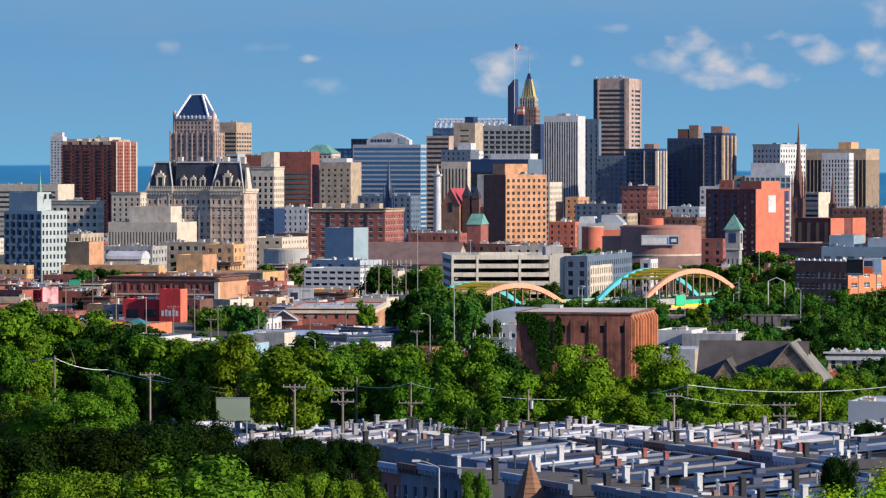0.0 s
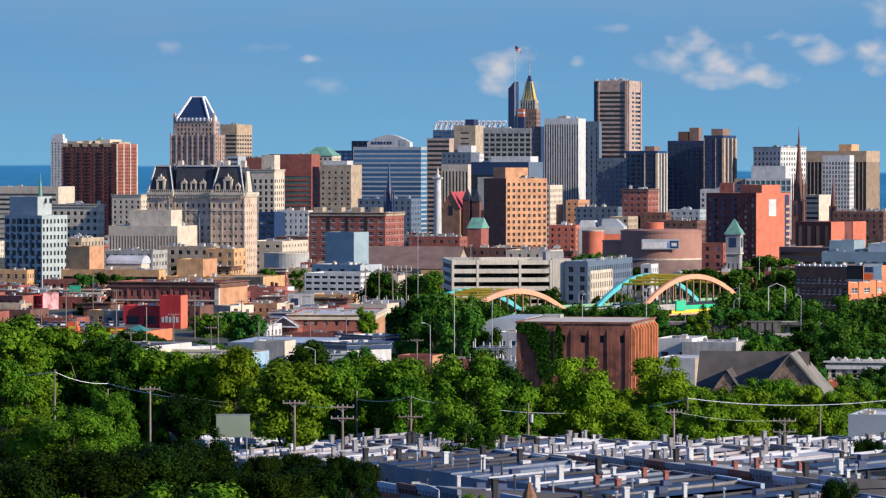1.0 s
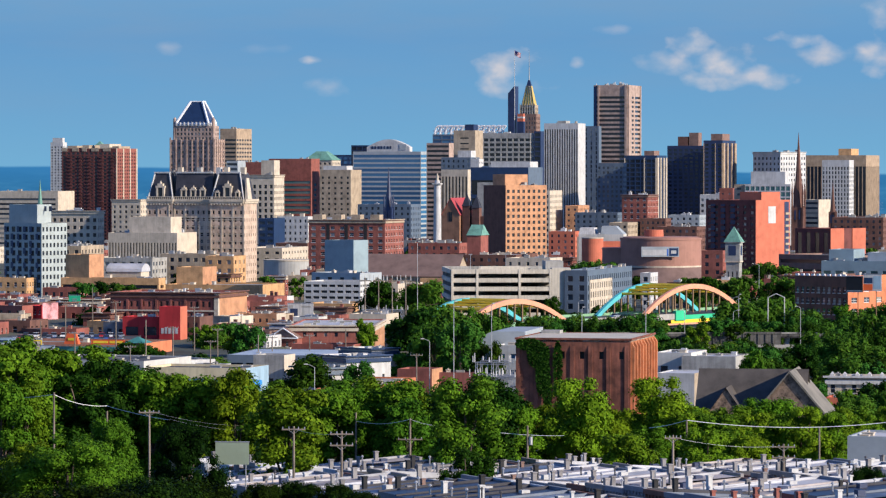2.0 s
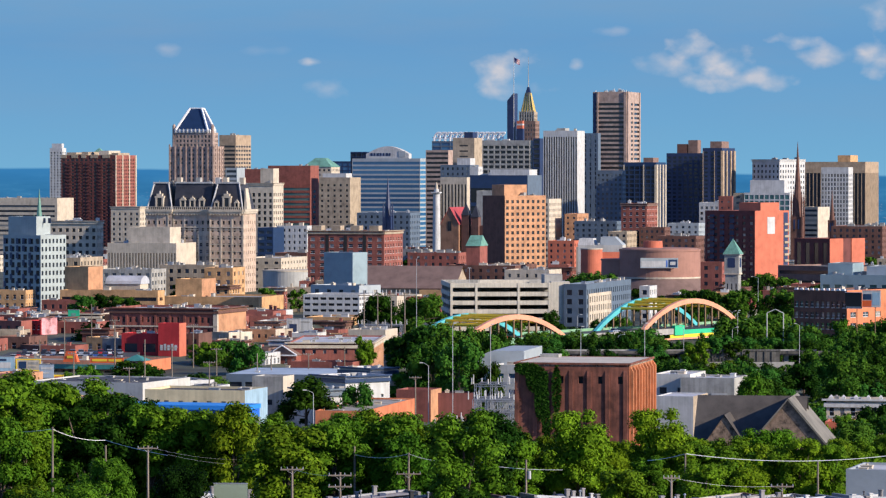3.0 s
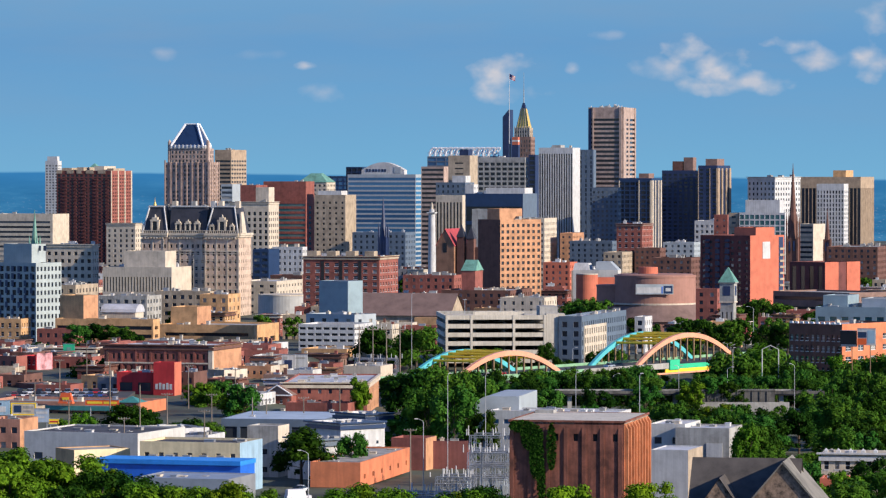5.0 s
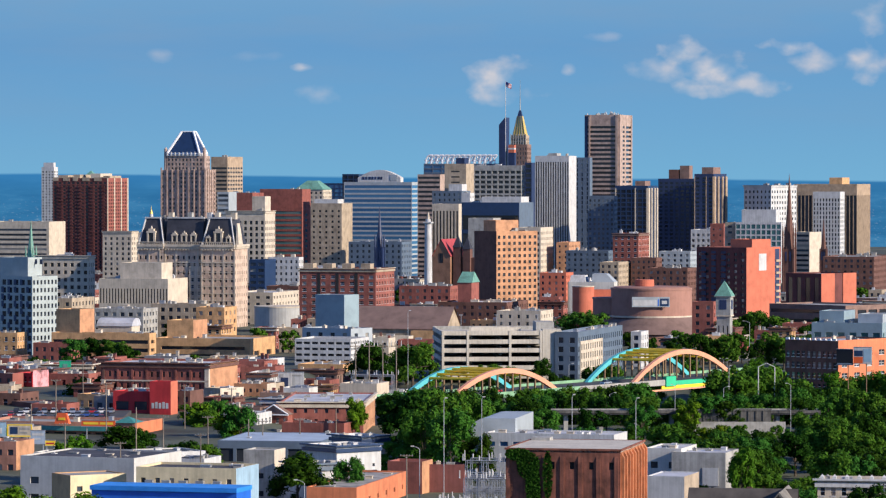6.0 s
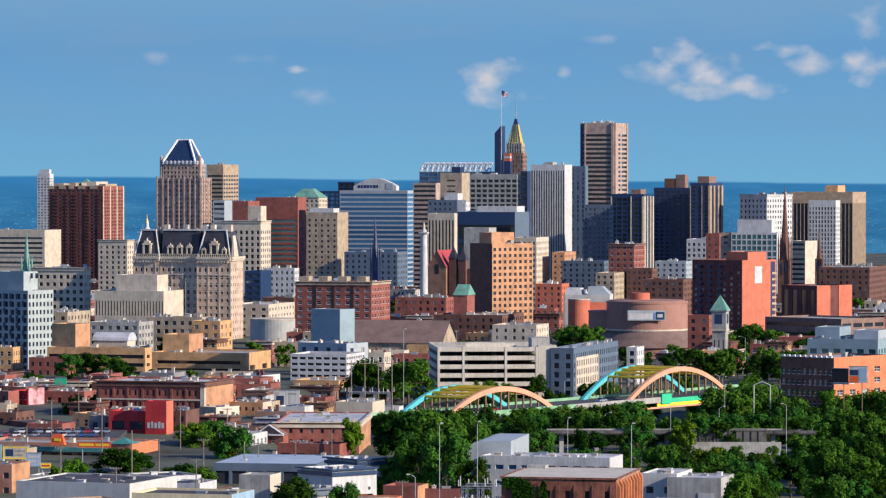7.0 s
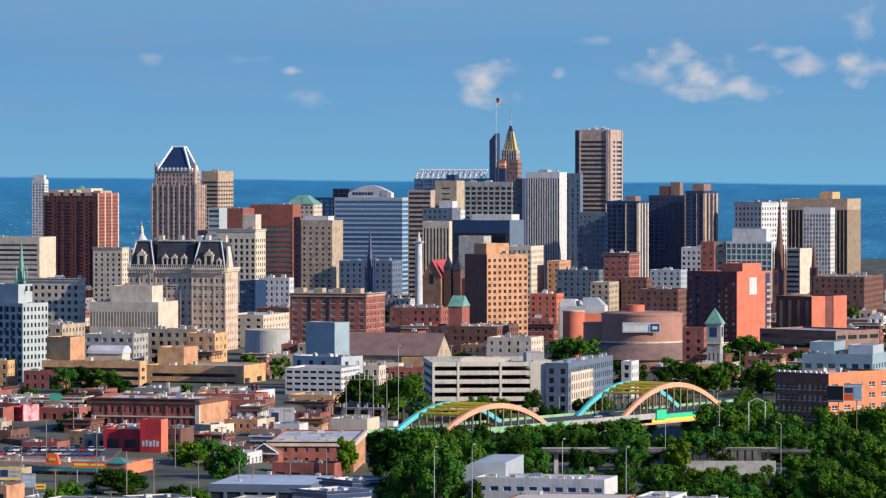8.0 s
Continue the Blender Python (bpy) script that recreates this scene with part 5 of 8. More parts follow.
def grand_hotel(x, y, w, d, z1):
    """A beaux-arts hotel: two pavilions and a recessed middle, deep cornice, black mansard with stone dormers."""
    z0 = ground_z(y) - 1
    root = thing("grand_hotel", "beaux-arts hotel of tan brick with a black mansard roof", "hotel", x, y, z0, -16)
    h = z1 - z0
    spans = ((-w, -w * 0.73, 0.0), (-w * 0.73, -w * 0.34, 1.6), (-w * 0.34, 0.0, 0.0))
    for i, (a, b, back) in enumerate(spans):
        s = Shape()
        facade(s, root, (a, back), 0, b - a, 0, h, (3.0, 3.7, 0.36, 0.50, 5), DARKPANE, False, 0.4)
        s.put("front_wall", TANROSE, root)
        bands = Shape()
        for j in range(int((h - 10) / 3.7)):
            bands.box(a, b, back - 0.16, back - 0.02, 3.4 + 3.7 * j, 3.75 + 3.7 * j)
        for j in range(int((b - a) / 6.0) + 1):
            bands.box(a + 0.1 + 6.0 * j - 0.3, a + 0.1 + 6.0 * j + 0.3, back - 0.2, back - 0.02, 0, h - 3)
        tagged(bands.put("stone_bands", CREAM, root, "pale stone bands and quoins"), kind="stuff")
        c = Shape()
        c.box(a - 0.3, b + 0.3, back - 1.3, back - 0.02, h - 1.2, h).box(a - 0.1, b + 0.1, back - 0.8, back - 0.02, h - 2.2, h - 1.2)
        for j in range(int((b - a) / 1.6)):
            c.box(a + 0.4 + 1.6 * j, a + 1.0 + 1.6 * j, back - 1.1, back - 0.02, h - 3.0, h - 2.2)
        c.box(a, b, back - 0.35, back - 0.02, h - 9.6, h - 9.0)
        for j in range(int((b - a) / 1.1)):
            c.box(a + 0.2 + 1.1 * j, a + 0.55 + 1.1 * j, back - 0.9, back - 0.5, h, h + 1.1)
        c.box(a, b, back - 1.0, back - 0.4, h + 1.1, h + 1.4)
        c.put("cornice", CREAM, root, "deep pale stone cornice and balustrade")
        top = h + 13.4
        Shape().frustum(a + 0.3, b - 0.3, back + 0.6, d - 0.6, h, a + (3.2 if back == 0 else 0.3), b - (3.2 if back == 0 else 0.3), back + 3.6, d - 3.5, top).put("mansard_roof", SLATE, root, "black slate mansard roof")
        trim = Shape().box(a + (2.8 if back == 0 else 0.2), b - (2.8 if back == 0 else 0.2), back + 3.0, back + 3.8, top, top + 0.8)
        if back == 0:
            trim.bar((a + 0.3, back + 0.5, h), (a + 3.2, back + 3.5, top), 0.42, 6).bar((b - 0.3, back + 0.5, h), (b - 3.2, back + 3.5, top), 0.42, 6)
        trim.put("roof_trim", WHITE, root, "pale roof ridge trim")
        Shape().box(a + 3.4, b - 3.4, back + 4, d - 4, top, top + 0.3).put("roof", GREYROOF, root)
        mid = (a + b) / 2
        if back == 0:
            dormer(root, mid, back + 0.2, h + 1.2, 1.5)
            if i == 2:
                dormer(root, mid - 5.5, back + 0.1, h + 0.8, 0.8)
                dormer(root, mid + 5.5, back + 0.1, h + 0.8, 0.8)
        else:
            for j in (-1, 0, 1):
                dormer(root, mid + 5.2 * j, back + 0.2, h + 1.2, 1.05)
    s = Shape()
    facade(s, root, (0, 0), math.pi / 2, d, 0, h, (3.6, 3.7, 0.26, 0.45, 5), DARKPANE, False, 0.4)
    facade(s, root, (0, d), math.pi, w, 0, h, None, DARKPANE)
    facade(s, root, (-w, d), -math.pi / 2, d, 0, h, None, DARKPANE)
    s.put("side_wall", TANROSE, root)
    c = Shape().box(0.02, 1.3, 0, d, h - 1.2, h).box(0.02, 0.8, 0, d, h - 2.2, h - 1.2)
    c.frustum(0.0, 1.6, 2, 9, h, 0.0, 0.4, 3.5, 7.5, h + 11)
    c.put("side_cornice", CREAM, root)
    for u, m in ((-w * 0.70, CREAM), (-w * 0.30, WHITE), (-w * 0.22, CREAM), (-w * 0.05, CREAM), (-w * 0.5, GREY)):
        Shape().box(u - 1.2, u + 1.2, 6, 9, h + 13, h + 16.5).put("chimney", m, root)
    clutter(root, -w + 5, -5, 6, d - 5, h + 13.5, 5, 3, 0.7)


TANROSE = material("tan_rose_brick", (0.57, 0.43, 0.33), streaky=0.15)
grand_hotel(-102.9, 2105, 53.0, 21.0, 79.0)

# ---- concert hall: a drum of brown brick on a flared base ----
hall = thing("concert_hall", "rounded brown brick concert hall with a large sign", "concert hall", 100.6, 1884, ground_z(1884) - 1, 0)
hz0 = ground_z(1884) - 1
zt, zm, zl, zw = 62.74 - hz0, 50.75 - hz0, 42.42 - hz0, 57.79 - hz0
HALLBRICK = material("brown_rose_brick", (0.33, 0.17, 0.13), vary=0.08, streaky=0.08)
Shape().ring(0, 0, zm - 1, zt, 19.0, 18.6, 64).put("drum_wall", HALLBRICK, hall)
Shape().ring(0, 0, zt - 0.5, zt + 0.4, 18.9, 18.9, 64).ring(0, 0, zt + 0.4, zt + 0.9, 17.9, 17.0, 64).put("roof", HALLBRICK, hall)
Shape().ring(0, 0, zm - 1.1, zm - 0.3, 19.5, 19.5, 64).put("ledge", CREAM, hall, "pale stone ledge")
Shape().ring(2, 0, zl, zm - 1, 29.0, 19.6, 64).put("flared_roof", BROWNROOF, hall)
Shape().ring(2, 0, 0, zl, 27.5, 28.0, 64).put("base_wall", HALLBRICK, hall)
Shape().ring(-15.5, 8, 0, zw, 11.5, 11.2, 48).put("side_drum", HALLBRICK, hall)
Shape().ring(-15.5, 8, zw - 0.1, zw + 0.6, 11.5, 11.5, 48).put("side_roof", HALLBRICK, hall)
Shape().ring(-3.0, 4, zt + 0.5, zt + 4.0, 4.6, 4.4, 24).put("roof_drum", VIVIDBRICK, hall)
banner = thing("banner_sign", "large pale blue banner sign with plain bars on the concert hall", "sign", 99.28, 1864, 57.07, 0)
Shape().box(-8.6, 8.6, -0.3, 0, -2.3, 2.3).put("panel", PALEGREY, banner)
Shape().box(-8.2, 3.0, -0.36, -0.3, -1.7, 0.9).put("picture_bar", WHITE, banner)
Shape().box(4.2, 8.2, -0.36, -0.3, -1.9, 1.6).put("dark_square", NAVY, banner)
Shape().box(5.0, 7.4, -0.42, -0.36, -0.9, 0.6).put("light_bar", WHITE, banner)
Shape().box(3.2, 3.7, -0.36, -0.3, -1.9, 1.2).put("dark_bar", BLUEPAINT, banner)
for u in (-8, 0, 8):
    Shape().bar((u, 0, -1.8), (u, 6.0, -1.8), 0.12).put("bracket", METAL, banner)

# ---- station clock tower ----
ct = thing("clock_tower", "grey granite station clock tower with a green pyramid roof", "clock tower", 124.3, 1711, ground_z(1711) - 1, -16)
tz = 64.43 - ground_z(1711) + 1
GRANITE = material("grey_granite", (0.36, 0.36, 0.33), streaky=0.2)
s = Shape()
facade(s, ct, (-5.6, 0), 0, 5.6, 0, tz - 8, (1.6, 14, 0.3, 0.8, 3), DARKPANE)
facade(s, ct, (0, 0), math.pi / 2, 5.6, 0, tz - 8, (1.6, 14, 0.3, 0.8, 3), DARKPANE)
facade(s, ct, (0, 5.6), math.pi, 5.6, 0, tz - 8, None, DARKPANE)
facade(s, ct, (-5.6, 5.6), -math.pi / 2, 5.6, 0, tz - 8, None, DARKPANE)
s.put("shaft", GRANITE, ct)
Shape().box(-5.9, 0.3, -0.3, 5.9, tz - 8, tz).put("belfry", GRANITE, ct)
Shape().box(-6.1, 0.5, -0.5, 6.1, tz - 8.6, tz - 8).put("ledge", CREAM, ct)
Shape().box(-6.4, 0.8, -0.8, 6.4, tz - 0.4, tz).put("eaves", GRANITE, ct)
Shape().frustum(-6.5, 0.9, -0.9, 6.5, tz, -2.85, -2.75, 2.75, 2.85, tz + 6.4).put("pyramid_roof", COPPER, ct, "green copper pyramid roof")
Shape().box(-4.3, -1.3, -0.4, -0.3, tz - 5.6, tz - 1.6).put("clock_face", DARKSTONE, ct)
Shape().box(0.3, 0.4, 1.3, 4.3, tz - 5.6, tz - 1.6).put("clock_face", DARKSTONE, ct)
station = thing("station_hall", "low granite station hall with a red tiled roof", "railway station", 125.9, 1690, ground_z(1690) - 1, -16)
REDTILE = material("red_roof_tiles", (0.42, 0.10, 0.075), fine=5)
sz = 42.01 - ground_z(1690) + 1
Shape().box(-22, 3, 0, 12, 0, sz).put("wall", GRANITE, station)
Shape().frustum(-22.8, 3.8, -0.8, 12.8, sz, -20, 1, 5.6, 6.4, sz + 4.2).put("hipped_roof", REDTILE, station)

# ---- gabled hall with a long brown roof, and the round grey tower ----
gx, gy, gw, gd, gzt = 5.3, 1770, 43.9, 24.0, 48.8
gable = thing("gabled_hall", "long hall with a brown gabled roof and brick walls", "hall", gx, gy, ground_z(gy) - 1, -16)
gh = gzt - ground_z(gy) + 1
s = Shape()
facade(s, gable, (-gw, 0), 0, gw, 0, gh, (6, 5, 0.3, 0.4, 2), DARKPANE)
s.quad((0, 0, 0), (0, gd, 0), (0, gd, gh), (0, gd / 2, gh + 8.6), (0, 0, gh))
s.quad((0, gd, 0), (-gw, gd, 0), (-gw, gd, gh), (0, gd, gh))
s.quad((-gw, gd, 0), (-gw, 0, 0), (-gw, 0, gh), (-gw, gd / 2, gh + 8.6), (-gw, gd, gh))
s.put("wall", BEIGE, gable)
s = Shape()
for y0, y1 in ((-0.8, gd / 2), (gd + 0.8, gd / 2)):
    zz = gh - 0.5
    s.quad((-gw - 0.4, y0, zz), (0.5, y0, zz), (0.5, y1, gh + 8.9), (-gw - 0.4, y1, gh + 8.9))
    s.quad((-gw - 0.4, y0, zz - 0.3), (-gw - 0.4, y1, gh + 8.5), (0.5, y1, gh + 8.5), (0.5, y0, zz - 0.3))
    s.quad((-gw - 0.4, y0, zz - 0.3), (0.5, y0, zz - 0.3), (0.5, y0, zz), (-gw - 0.4, y0, zz))
s.put("roof", BROWNROOF, gable)
Shape().box(-gw * 0.33, 0.2, -5, -0.02, 0, gh - 1.2).put("porch_block", TANBRICK, gable)
FOOTPRINTS.append((gx - gw / 2, gy + 12, 26))

rx0, ry0 = -77.2, 2050
drum = thing("round_tower", "plain grey concrete round building", "college building", rx0, ry0, ground_z(ry0) - 1, 0)
dh = 48.74 - ground_z(ry0) + 1
SMOOTHGREY = material("smooth_grey_concrete", (0.42, 0.42, 0.40), vary=0.07, streaky=0.15)
Shape().ring(0, 0, 0, dh, 13.0, 13.0, 48).put("wall", SMOOTHGREY, drum)
Shape().ring(0, 0, dh - 0.2, dh + 0.5, 13.15, 13.15, 48).put("coping", CREAM, drum)
FOOTPRINTS.append((rx0, ry0, 14))

# white barrel-roofed shed on the tan college roofs
vx, vy = -126.1, 1702
vault = thing("roof_pavilion", "white barrel-roofed pavilion over the college roofs", "pavilion", vx, vy, ground_z(vy) - 1, -16)
vh = 52.1 - ground_z(vy) + 1
Shape().box(-15, 0, 0, 10, 0, vh).put("wall", CREAM, vault)
s = Shape()
for i in range(8):
    a, b = math.pi * i / 8, math.pi * (i + 1) / 8
    s.quad((-15.4, 5 - 5.4 * math.cos(a), vh + 3.4 * math.sin(a)), (0.4, 5 - 5.4 * math.cos(a), vh + 3.4 * math.sin(a)), (0.4, 5 - 5.4 * math.cos(b), vh + 3.4 * math.sin(b)), (-15.4, 5 - 5.4 * math.cos(b), vh + 3.4 * math.sin(b)))
for u in (-15.4, 0.4):
    s.quad(*[(u, 5 - 5.4 * math.cos(math.pi * i / 8), vh + 3.4 * math.sin(math.pi * i / 8)) for i in range(9)])
s.put("barrel_roof", WHITEROOF, vault)

# white panel on the bright tower's lit flank
bright_d = 28.70
bright_h = 79.55 - bright_tower.location.z
Shape().box(0.16, 0.3, bright_d * 0.36, bright_d * 0.58, bright_h - 11.5, bright_h - 3.2).put("white_panel", WHITE, bright_tower, "blank white wall panel")
# brighter brick stands in for the sun on this flank
Shape().box(0.0, 0.16, 0.0, bright_d, 0, bright_h).put("end_wall", VIVIDBRICK, bright_tower, "plain red brick end wall in a sunlit tone")
bright_w = 30.1
# flat dark strips imitate the shade inside balcony recesses
for a in (0.10, 0.30, 0.50):
    Shape().box(-bright_w + bright_w * a, -bright_w + bright_w * (a + 0.09), -0.12, -0.02, 2, bright_h - 2).put("balcony_recess", DARKSTONE, bright_tower)
    s = Shape()
    for k in range(14):
        s.box(-bright_w + bright_w * a, -bright_w + bright_w * (a + 0.09), -1.2, -0.14, 2.2 + 2.95 * k, 2.9 + 2.95 * k)
    tagged(s.put("balcony_bay", SHADEDBRICK, bright_tower, "stacked brick balconies"), kind="stuff")
# one more strip of painted recess shade, on the flank
Shape().box(0.16, 0.24, bright_d * 0.84, bright_d * 0.97, 2, bright_h - 1).put("balcony_recess", DARKSTONE, bright_tower)
for i in range(12):
    Shape().box(0.24, 0.6, bright_d * 0.86, bright_d * 0.99, 4 + i * 3.0, 5.1 + i * 3.0).put("balcony", BEIGE, bright_tower)

# ---- open decks of the parking garage ----
gw, gd = 43.5, 44.0
garage = thing("parking_garage", "cream concrete parking garage with open decks", "parking garage", 46.4, 1483, 40.4, 4)
FOOTPRINTS.append((25, 1506, 30))
gh = 58.9 - 40.4
SIGNORANGE = material("orange_red_sign_paint", (0.78, 0.13, 0.03), vary=0.08, rough=0.5)
DECKFLOOR = material("oil_stained_deck_concrete", (0.27, 0.25, 0.22), vary=0.25)
for i in range(6):
    z = gh - 1.2 - 3.15 * i
    Shape().box(-gw + 0.3, -0.2, 0.0, gd - 0.3, z - 0.35, z).put("deck", PALECONCRETE if i == 0 else DECKFLOOR, garage)
    Shape().box(-gw, -gw + gw * 0.83, -0.45, -0.02, z - 0.5, z + 1.1).put("deck_front", PALECONCRETE, garage)
    Shape().box(-gw - 0.3, -gw + 0.25, 0.0, gd, z - 0.5, z + 1.1).put("side_parapet", PALECONCRETE, garage)
    Shape().box(-0.15, 0.2, 0.0, gd, z - 0.5, z + 1.1).put("side_parapet", PALECONCRETE, garage)
Shape().box(-gw, 0.0, gd - 0.25, gd, 0, gh).put("rear_wall", GREY, garage)
for a in (0.0, 0.208, 0.563, 0.822):
    Shape().box(-gw + gw * a, -gw + gw * (a + 0.02), -0.6, 0.3, 0, gh).put("post", PALECONCRETE, garage)
for v in (8, 16, 24, 32, 40):
    for u in (0.0, 0.25, 0.5, 0.75):
        Shape().box(-gw + 0.2 + gw * u, -gw + 0.75 + gw * u, v, v + 0.55, 0, gh - 1.5).put("column", GREY, garage)
Shape().box(-gw + gw * 0.845, 0.0, -0.5, 6.0, 0, gh + 0.4).put("stair_wall", PALECONCRETE, garage)
Shape().box(-gw * 0.18, -gw * 0.03, gd * 0.3, gd * 0.6, gh - 1.2, gh + 2.6).put("stair_head", GREY, garage)
Shape().box(-gw * 0.72, -gw * 0.30, gd * 0.42, gd * 0.44, gh - 1.2, gh + 0.4).put("ramp_wall", PALECONCRETE, garage)
Shape().box(-gw * 0.72, -gw * 0.30, gd * 0.62, gd * 0.64, gh - 1.2, gh + 0.4).put("ramp_wall", PALECONCRETE, garage)
for u in (0.15, 0.5, 0.8):
    Shape().ring(-gw * u, gd * 0.5, gh - 1.2, gh + 4.8, 0.1, 0.08, 6).box(-gw * u - 0.7, -gw * u + 0.7, gd * 0.5 - 0.15, gd * 0.5 + 0.15, gh + 4.8, gh + 5.0).put("deck_lamp", METAL, garage)

# lit cream part of the blue grey apartments, as a thin proud wall
bh = 58.49 - blue_apts.location.z
s = Shape()
facade(s, blue_apts, (0.35, 3), math.pi / 2, 34, 1, bh - 3.6, (3.4, 3.1, 0.45, 0.66, 0.6), PANE, False, 0.3)
s.quad((0, 3, bh - 3.6), (0.35, 3, bh - 3.6), (0.35, 37, bh - 3.6), (0, 37, bh - 3.6))
s.quad((0, 3, 1), (0.35, 3, 1), (0.35, 3, bh - 3.6), (0, 3, bh - 3.6))
s.put("cream_wall", CREAM, blue_apts, "cream rendered wall of the lower storeys")


# ---- the painted arch bridge over the railway valley ----
def arch_span(root, u0, rise_z, deck, half, width):
    """Two painted ribs, yellow cross braces, hangers; u runs along the bridge."""
    def height(u):
        return rise_z - (rise_z - (deck - 10.5)) * (u / half) ** 2
    steps = 28
    for v, mat, name in ((-width / 2, SALMON, "near_rib"), (width / 2, TURQUOISE, "far_rib")):
        s = Shape()
        for i in range(steps):
            a, b = -half + 2 * half * i / steps, -half + 2 * half * (i + 1) / steps
            n = len(s.v)
            if max(height(a), height(b)) < deck - 4.0:
                continue
            for u in (a, b):
                zc = height(u)
                s.v += [(u0 + u, v - 0.6, zc - 0.8), (u0 + u, v + 0.6, zc - 0.8), (u0 + u, v + 0.6, zc + 0.8), (u0 + u, v - 0.6, zc + 0.8)]
            s.f += [(n, n + 1, n + 5, n + 4), (n + 1, n + 2, n + 6, n + 5), (n + 2, n + 3, n + 7, n + 6), (n + 3, n, n + 4, n + 7)]
        rib = s.put(name, mat, root, "painted steel arch rib")
        for i in range(-7, 8):
            u = i * half / 10.5
            if height(u) > deck + 1.4:
                Shape().box(u0 + u - 0.28, u0 + u + 0.28, v - 0.22, v + 0.22, deck, height(u) - 0.75).put("hanger", BROWNSTEEL, root)
            elif deck - 4 < height(u) < deck - 2:
                Shape().box(u0 + u - 0.3, u0 + u + 0.3, v - 0.25, v + 0.25, height(u), deck - 1).put("hanger", BROWNSTEEL, root)
    for i in range(-4, 5):
        u = i * half / 10.5
        z = height(u)
        s = Shape().bar((u0 + u, -width / 2, z + 0.4), (u0 + u, width / 2, z + 0.4), 0.42, 6)
        if i < 4:
            un = (i + 1) * half / 10.5
            s.bar((u0 + u, -width / 2, z), (u0 + un, width / 2, height(un)), 0.24, 5).bar((u0 + u, width / 2, z), (u0 + un, -width / 2, height(un)), 0.24, 5)
        s.put("cross_brace", YELLOW, root, "yellow painted cross brace")


PALEGREEN = material("faded_green_steel", (0.22, 0.42, 0.24), vary=0.15, rough=0.6)
BROWNSTEEL = material("brown_painted_steel", (0.20, 0.13, 0.07), vary=0.1)
ux0, uy0 = 15.5, 1300
ux1, uy1 = 77.3, 1385
bridge_turn = math.degrees(math.atan2(uy1 - uy0, ux1 - ux0))
bridge = thing("arch_bridge", "steel arch road bridge painted salmon, turquoise, yellow and green", "bridge", ux0, uy0, 0, bridge_turn)
span = math.hypot(ux1 - ux0, uy1 - uy0)
DECK = 46.3
arch_span(bridge, 0, 53.38, DECK, 44, 18)
arch_span(bridge, span, 55.71, DECK + 0.6, 44, 18)
Shape().box(-45, span + 70, -10.5, 10.5, DECK - 0.9, DECK - 0.2).put("deck", ASPHALT, bridge)
Shape().box(span - 10, span + 70, -10.8, -10.4, DECK - 1.6, DECK - 0.1).put("parapet", GREENPAINT, bridge, "green painted parapet girder")
Shape().box(-20, 40, -10.8, -10.4, DECK - 1.4, DECK + 0.5).put("parapet", PALEGREEN, bridge, "faded green parapet girder")
Shape().box(-45, span + 70, 10.4, 10.8, DECK - 1.6, DECK + 0.7).put("parapet", PALEGREEN, bridge)
Shape().box(40, span - 10, -10.8, -10.4, DECK - 1.4, DECK + 0.5).put("parapet", GREY, bridge)
Shape().box(8, 34, -10.7, -10.35, DECK - 2.7, DECK - 1.62).put("girder", YELLOW, bridge, "yellow painted girder")
Shape().box(span - 16, span + 70, -10.7, -10.35, DECK - 2.7, DECK - 1.62).put("girder", YELLOW, bridge, "yellow painted girder")
Shape().box(-30, span + 70, -10.6, -10.3, DECK - 3.3, DECK - 2.72).put("lower_girder", SALMON, bridge, "salmon painted lower girder")
Shape().box(span - 14, span - 8, -11.3, -9.9, DECK - 1.8, DECK + 1.5).put("gusset", GREENPAINT, bridge)
for u in (-46, span / 2, span + 46):
    Shape().box(u - 2, u + 2, -10, 10, 30, DECK - 3).put("pier", GREY, bridge)

# ---- the brick hall with pilasters and ivy ----
hx, hy = 35.78, 775
hall_w, hall_d, hall_z = 22.2, 28.5, 44.0
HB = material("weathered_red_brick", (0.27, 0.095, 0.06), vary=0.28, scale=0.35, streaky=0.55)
# the same weathered brick in a sunlit tone, for the right-hand side
HBL = material("weathered_sunlit_brick", (0.52, 0.19, 0.08), vary=0.2, scale=0.35, streaky=0.45)
brick_hall = thing("brick_hall", "windowless red brick industrial hall with pilasters and ivy", "industrial building", hx, hy, hall_z - 1, -12)
H0 = 63.63 - hall_z + 1
FOOTPRINTS.append((hx - 8, hy + 14, 20))
s = Shape()
us = [-hall_w + f * hall_w for f in (0.405, 0.575, 0.745, 0.92)]
s.quad((-hall_w, 0, 0), (0, 0, 0), (0, 0, H0 - 3.9), (-hall_w, 0, H0 - 3.9))
s.quad((-hall_w, 0, H0 - 2.5), (0, 0, H0 - 2.5), (0, 0, H0), (-hall_w, 0, H0))
edge = -hall_w
for u in us:
    s.quad((edge, 0, H0 - 3.9), (u - 0.45, 0, H0 - 3.9), (u - 0.45, 0, H0 - 2.5), (edge, 0, H0 - 2.5))
    for a, b in ((u - 0.45, H0 - 3.9), (u + 0.45, H0 - 3.9)):
        s.quad((a, 0, b), (a, 0.5, b), (a, 0.5, b + 1.4), (a, 0, b + 1.4))
    s.quad((u - 0.45, 0, H0 - 3.9), (u + 0.45, 0, H0 - 3.9), (u + 0.45, 0.5, H0 - 3.9), (u - 0.45, 0.5, H0 - 3.9))
    edge = u + 0.45
    Shape().box(u - 0.45, u + 0.45, 0.5, 0.56, H0 - 3.9, H0 - 2.5).put("window", DARKPANE, brick_hall)
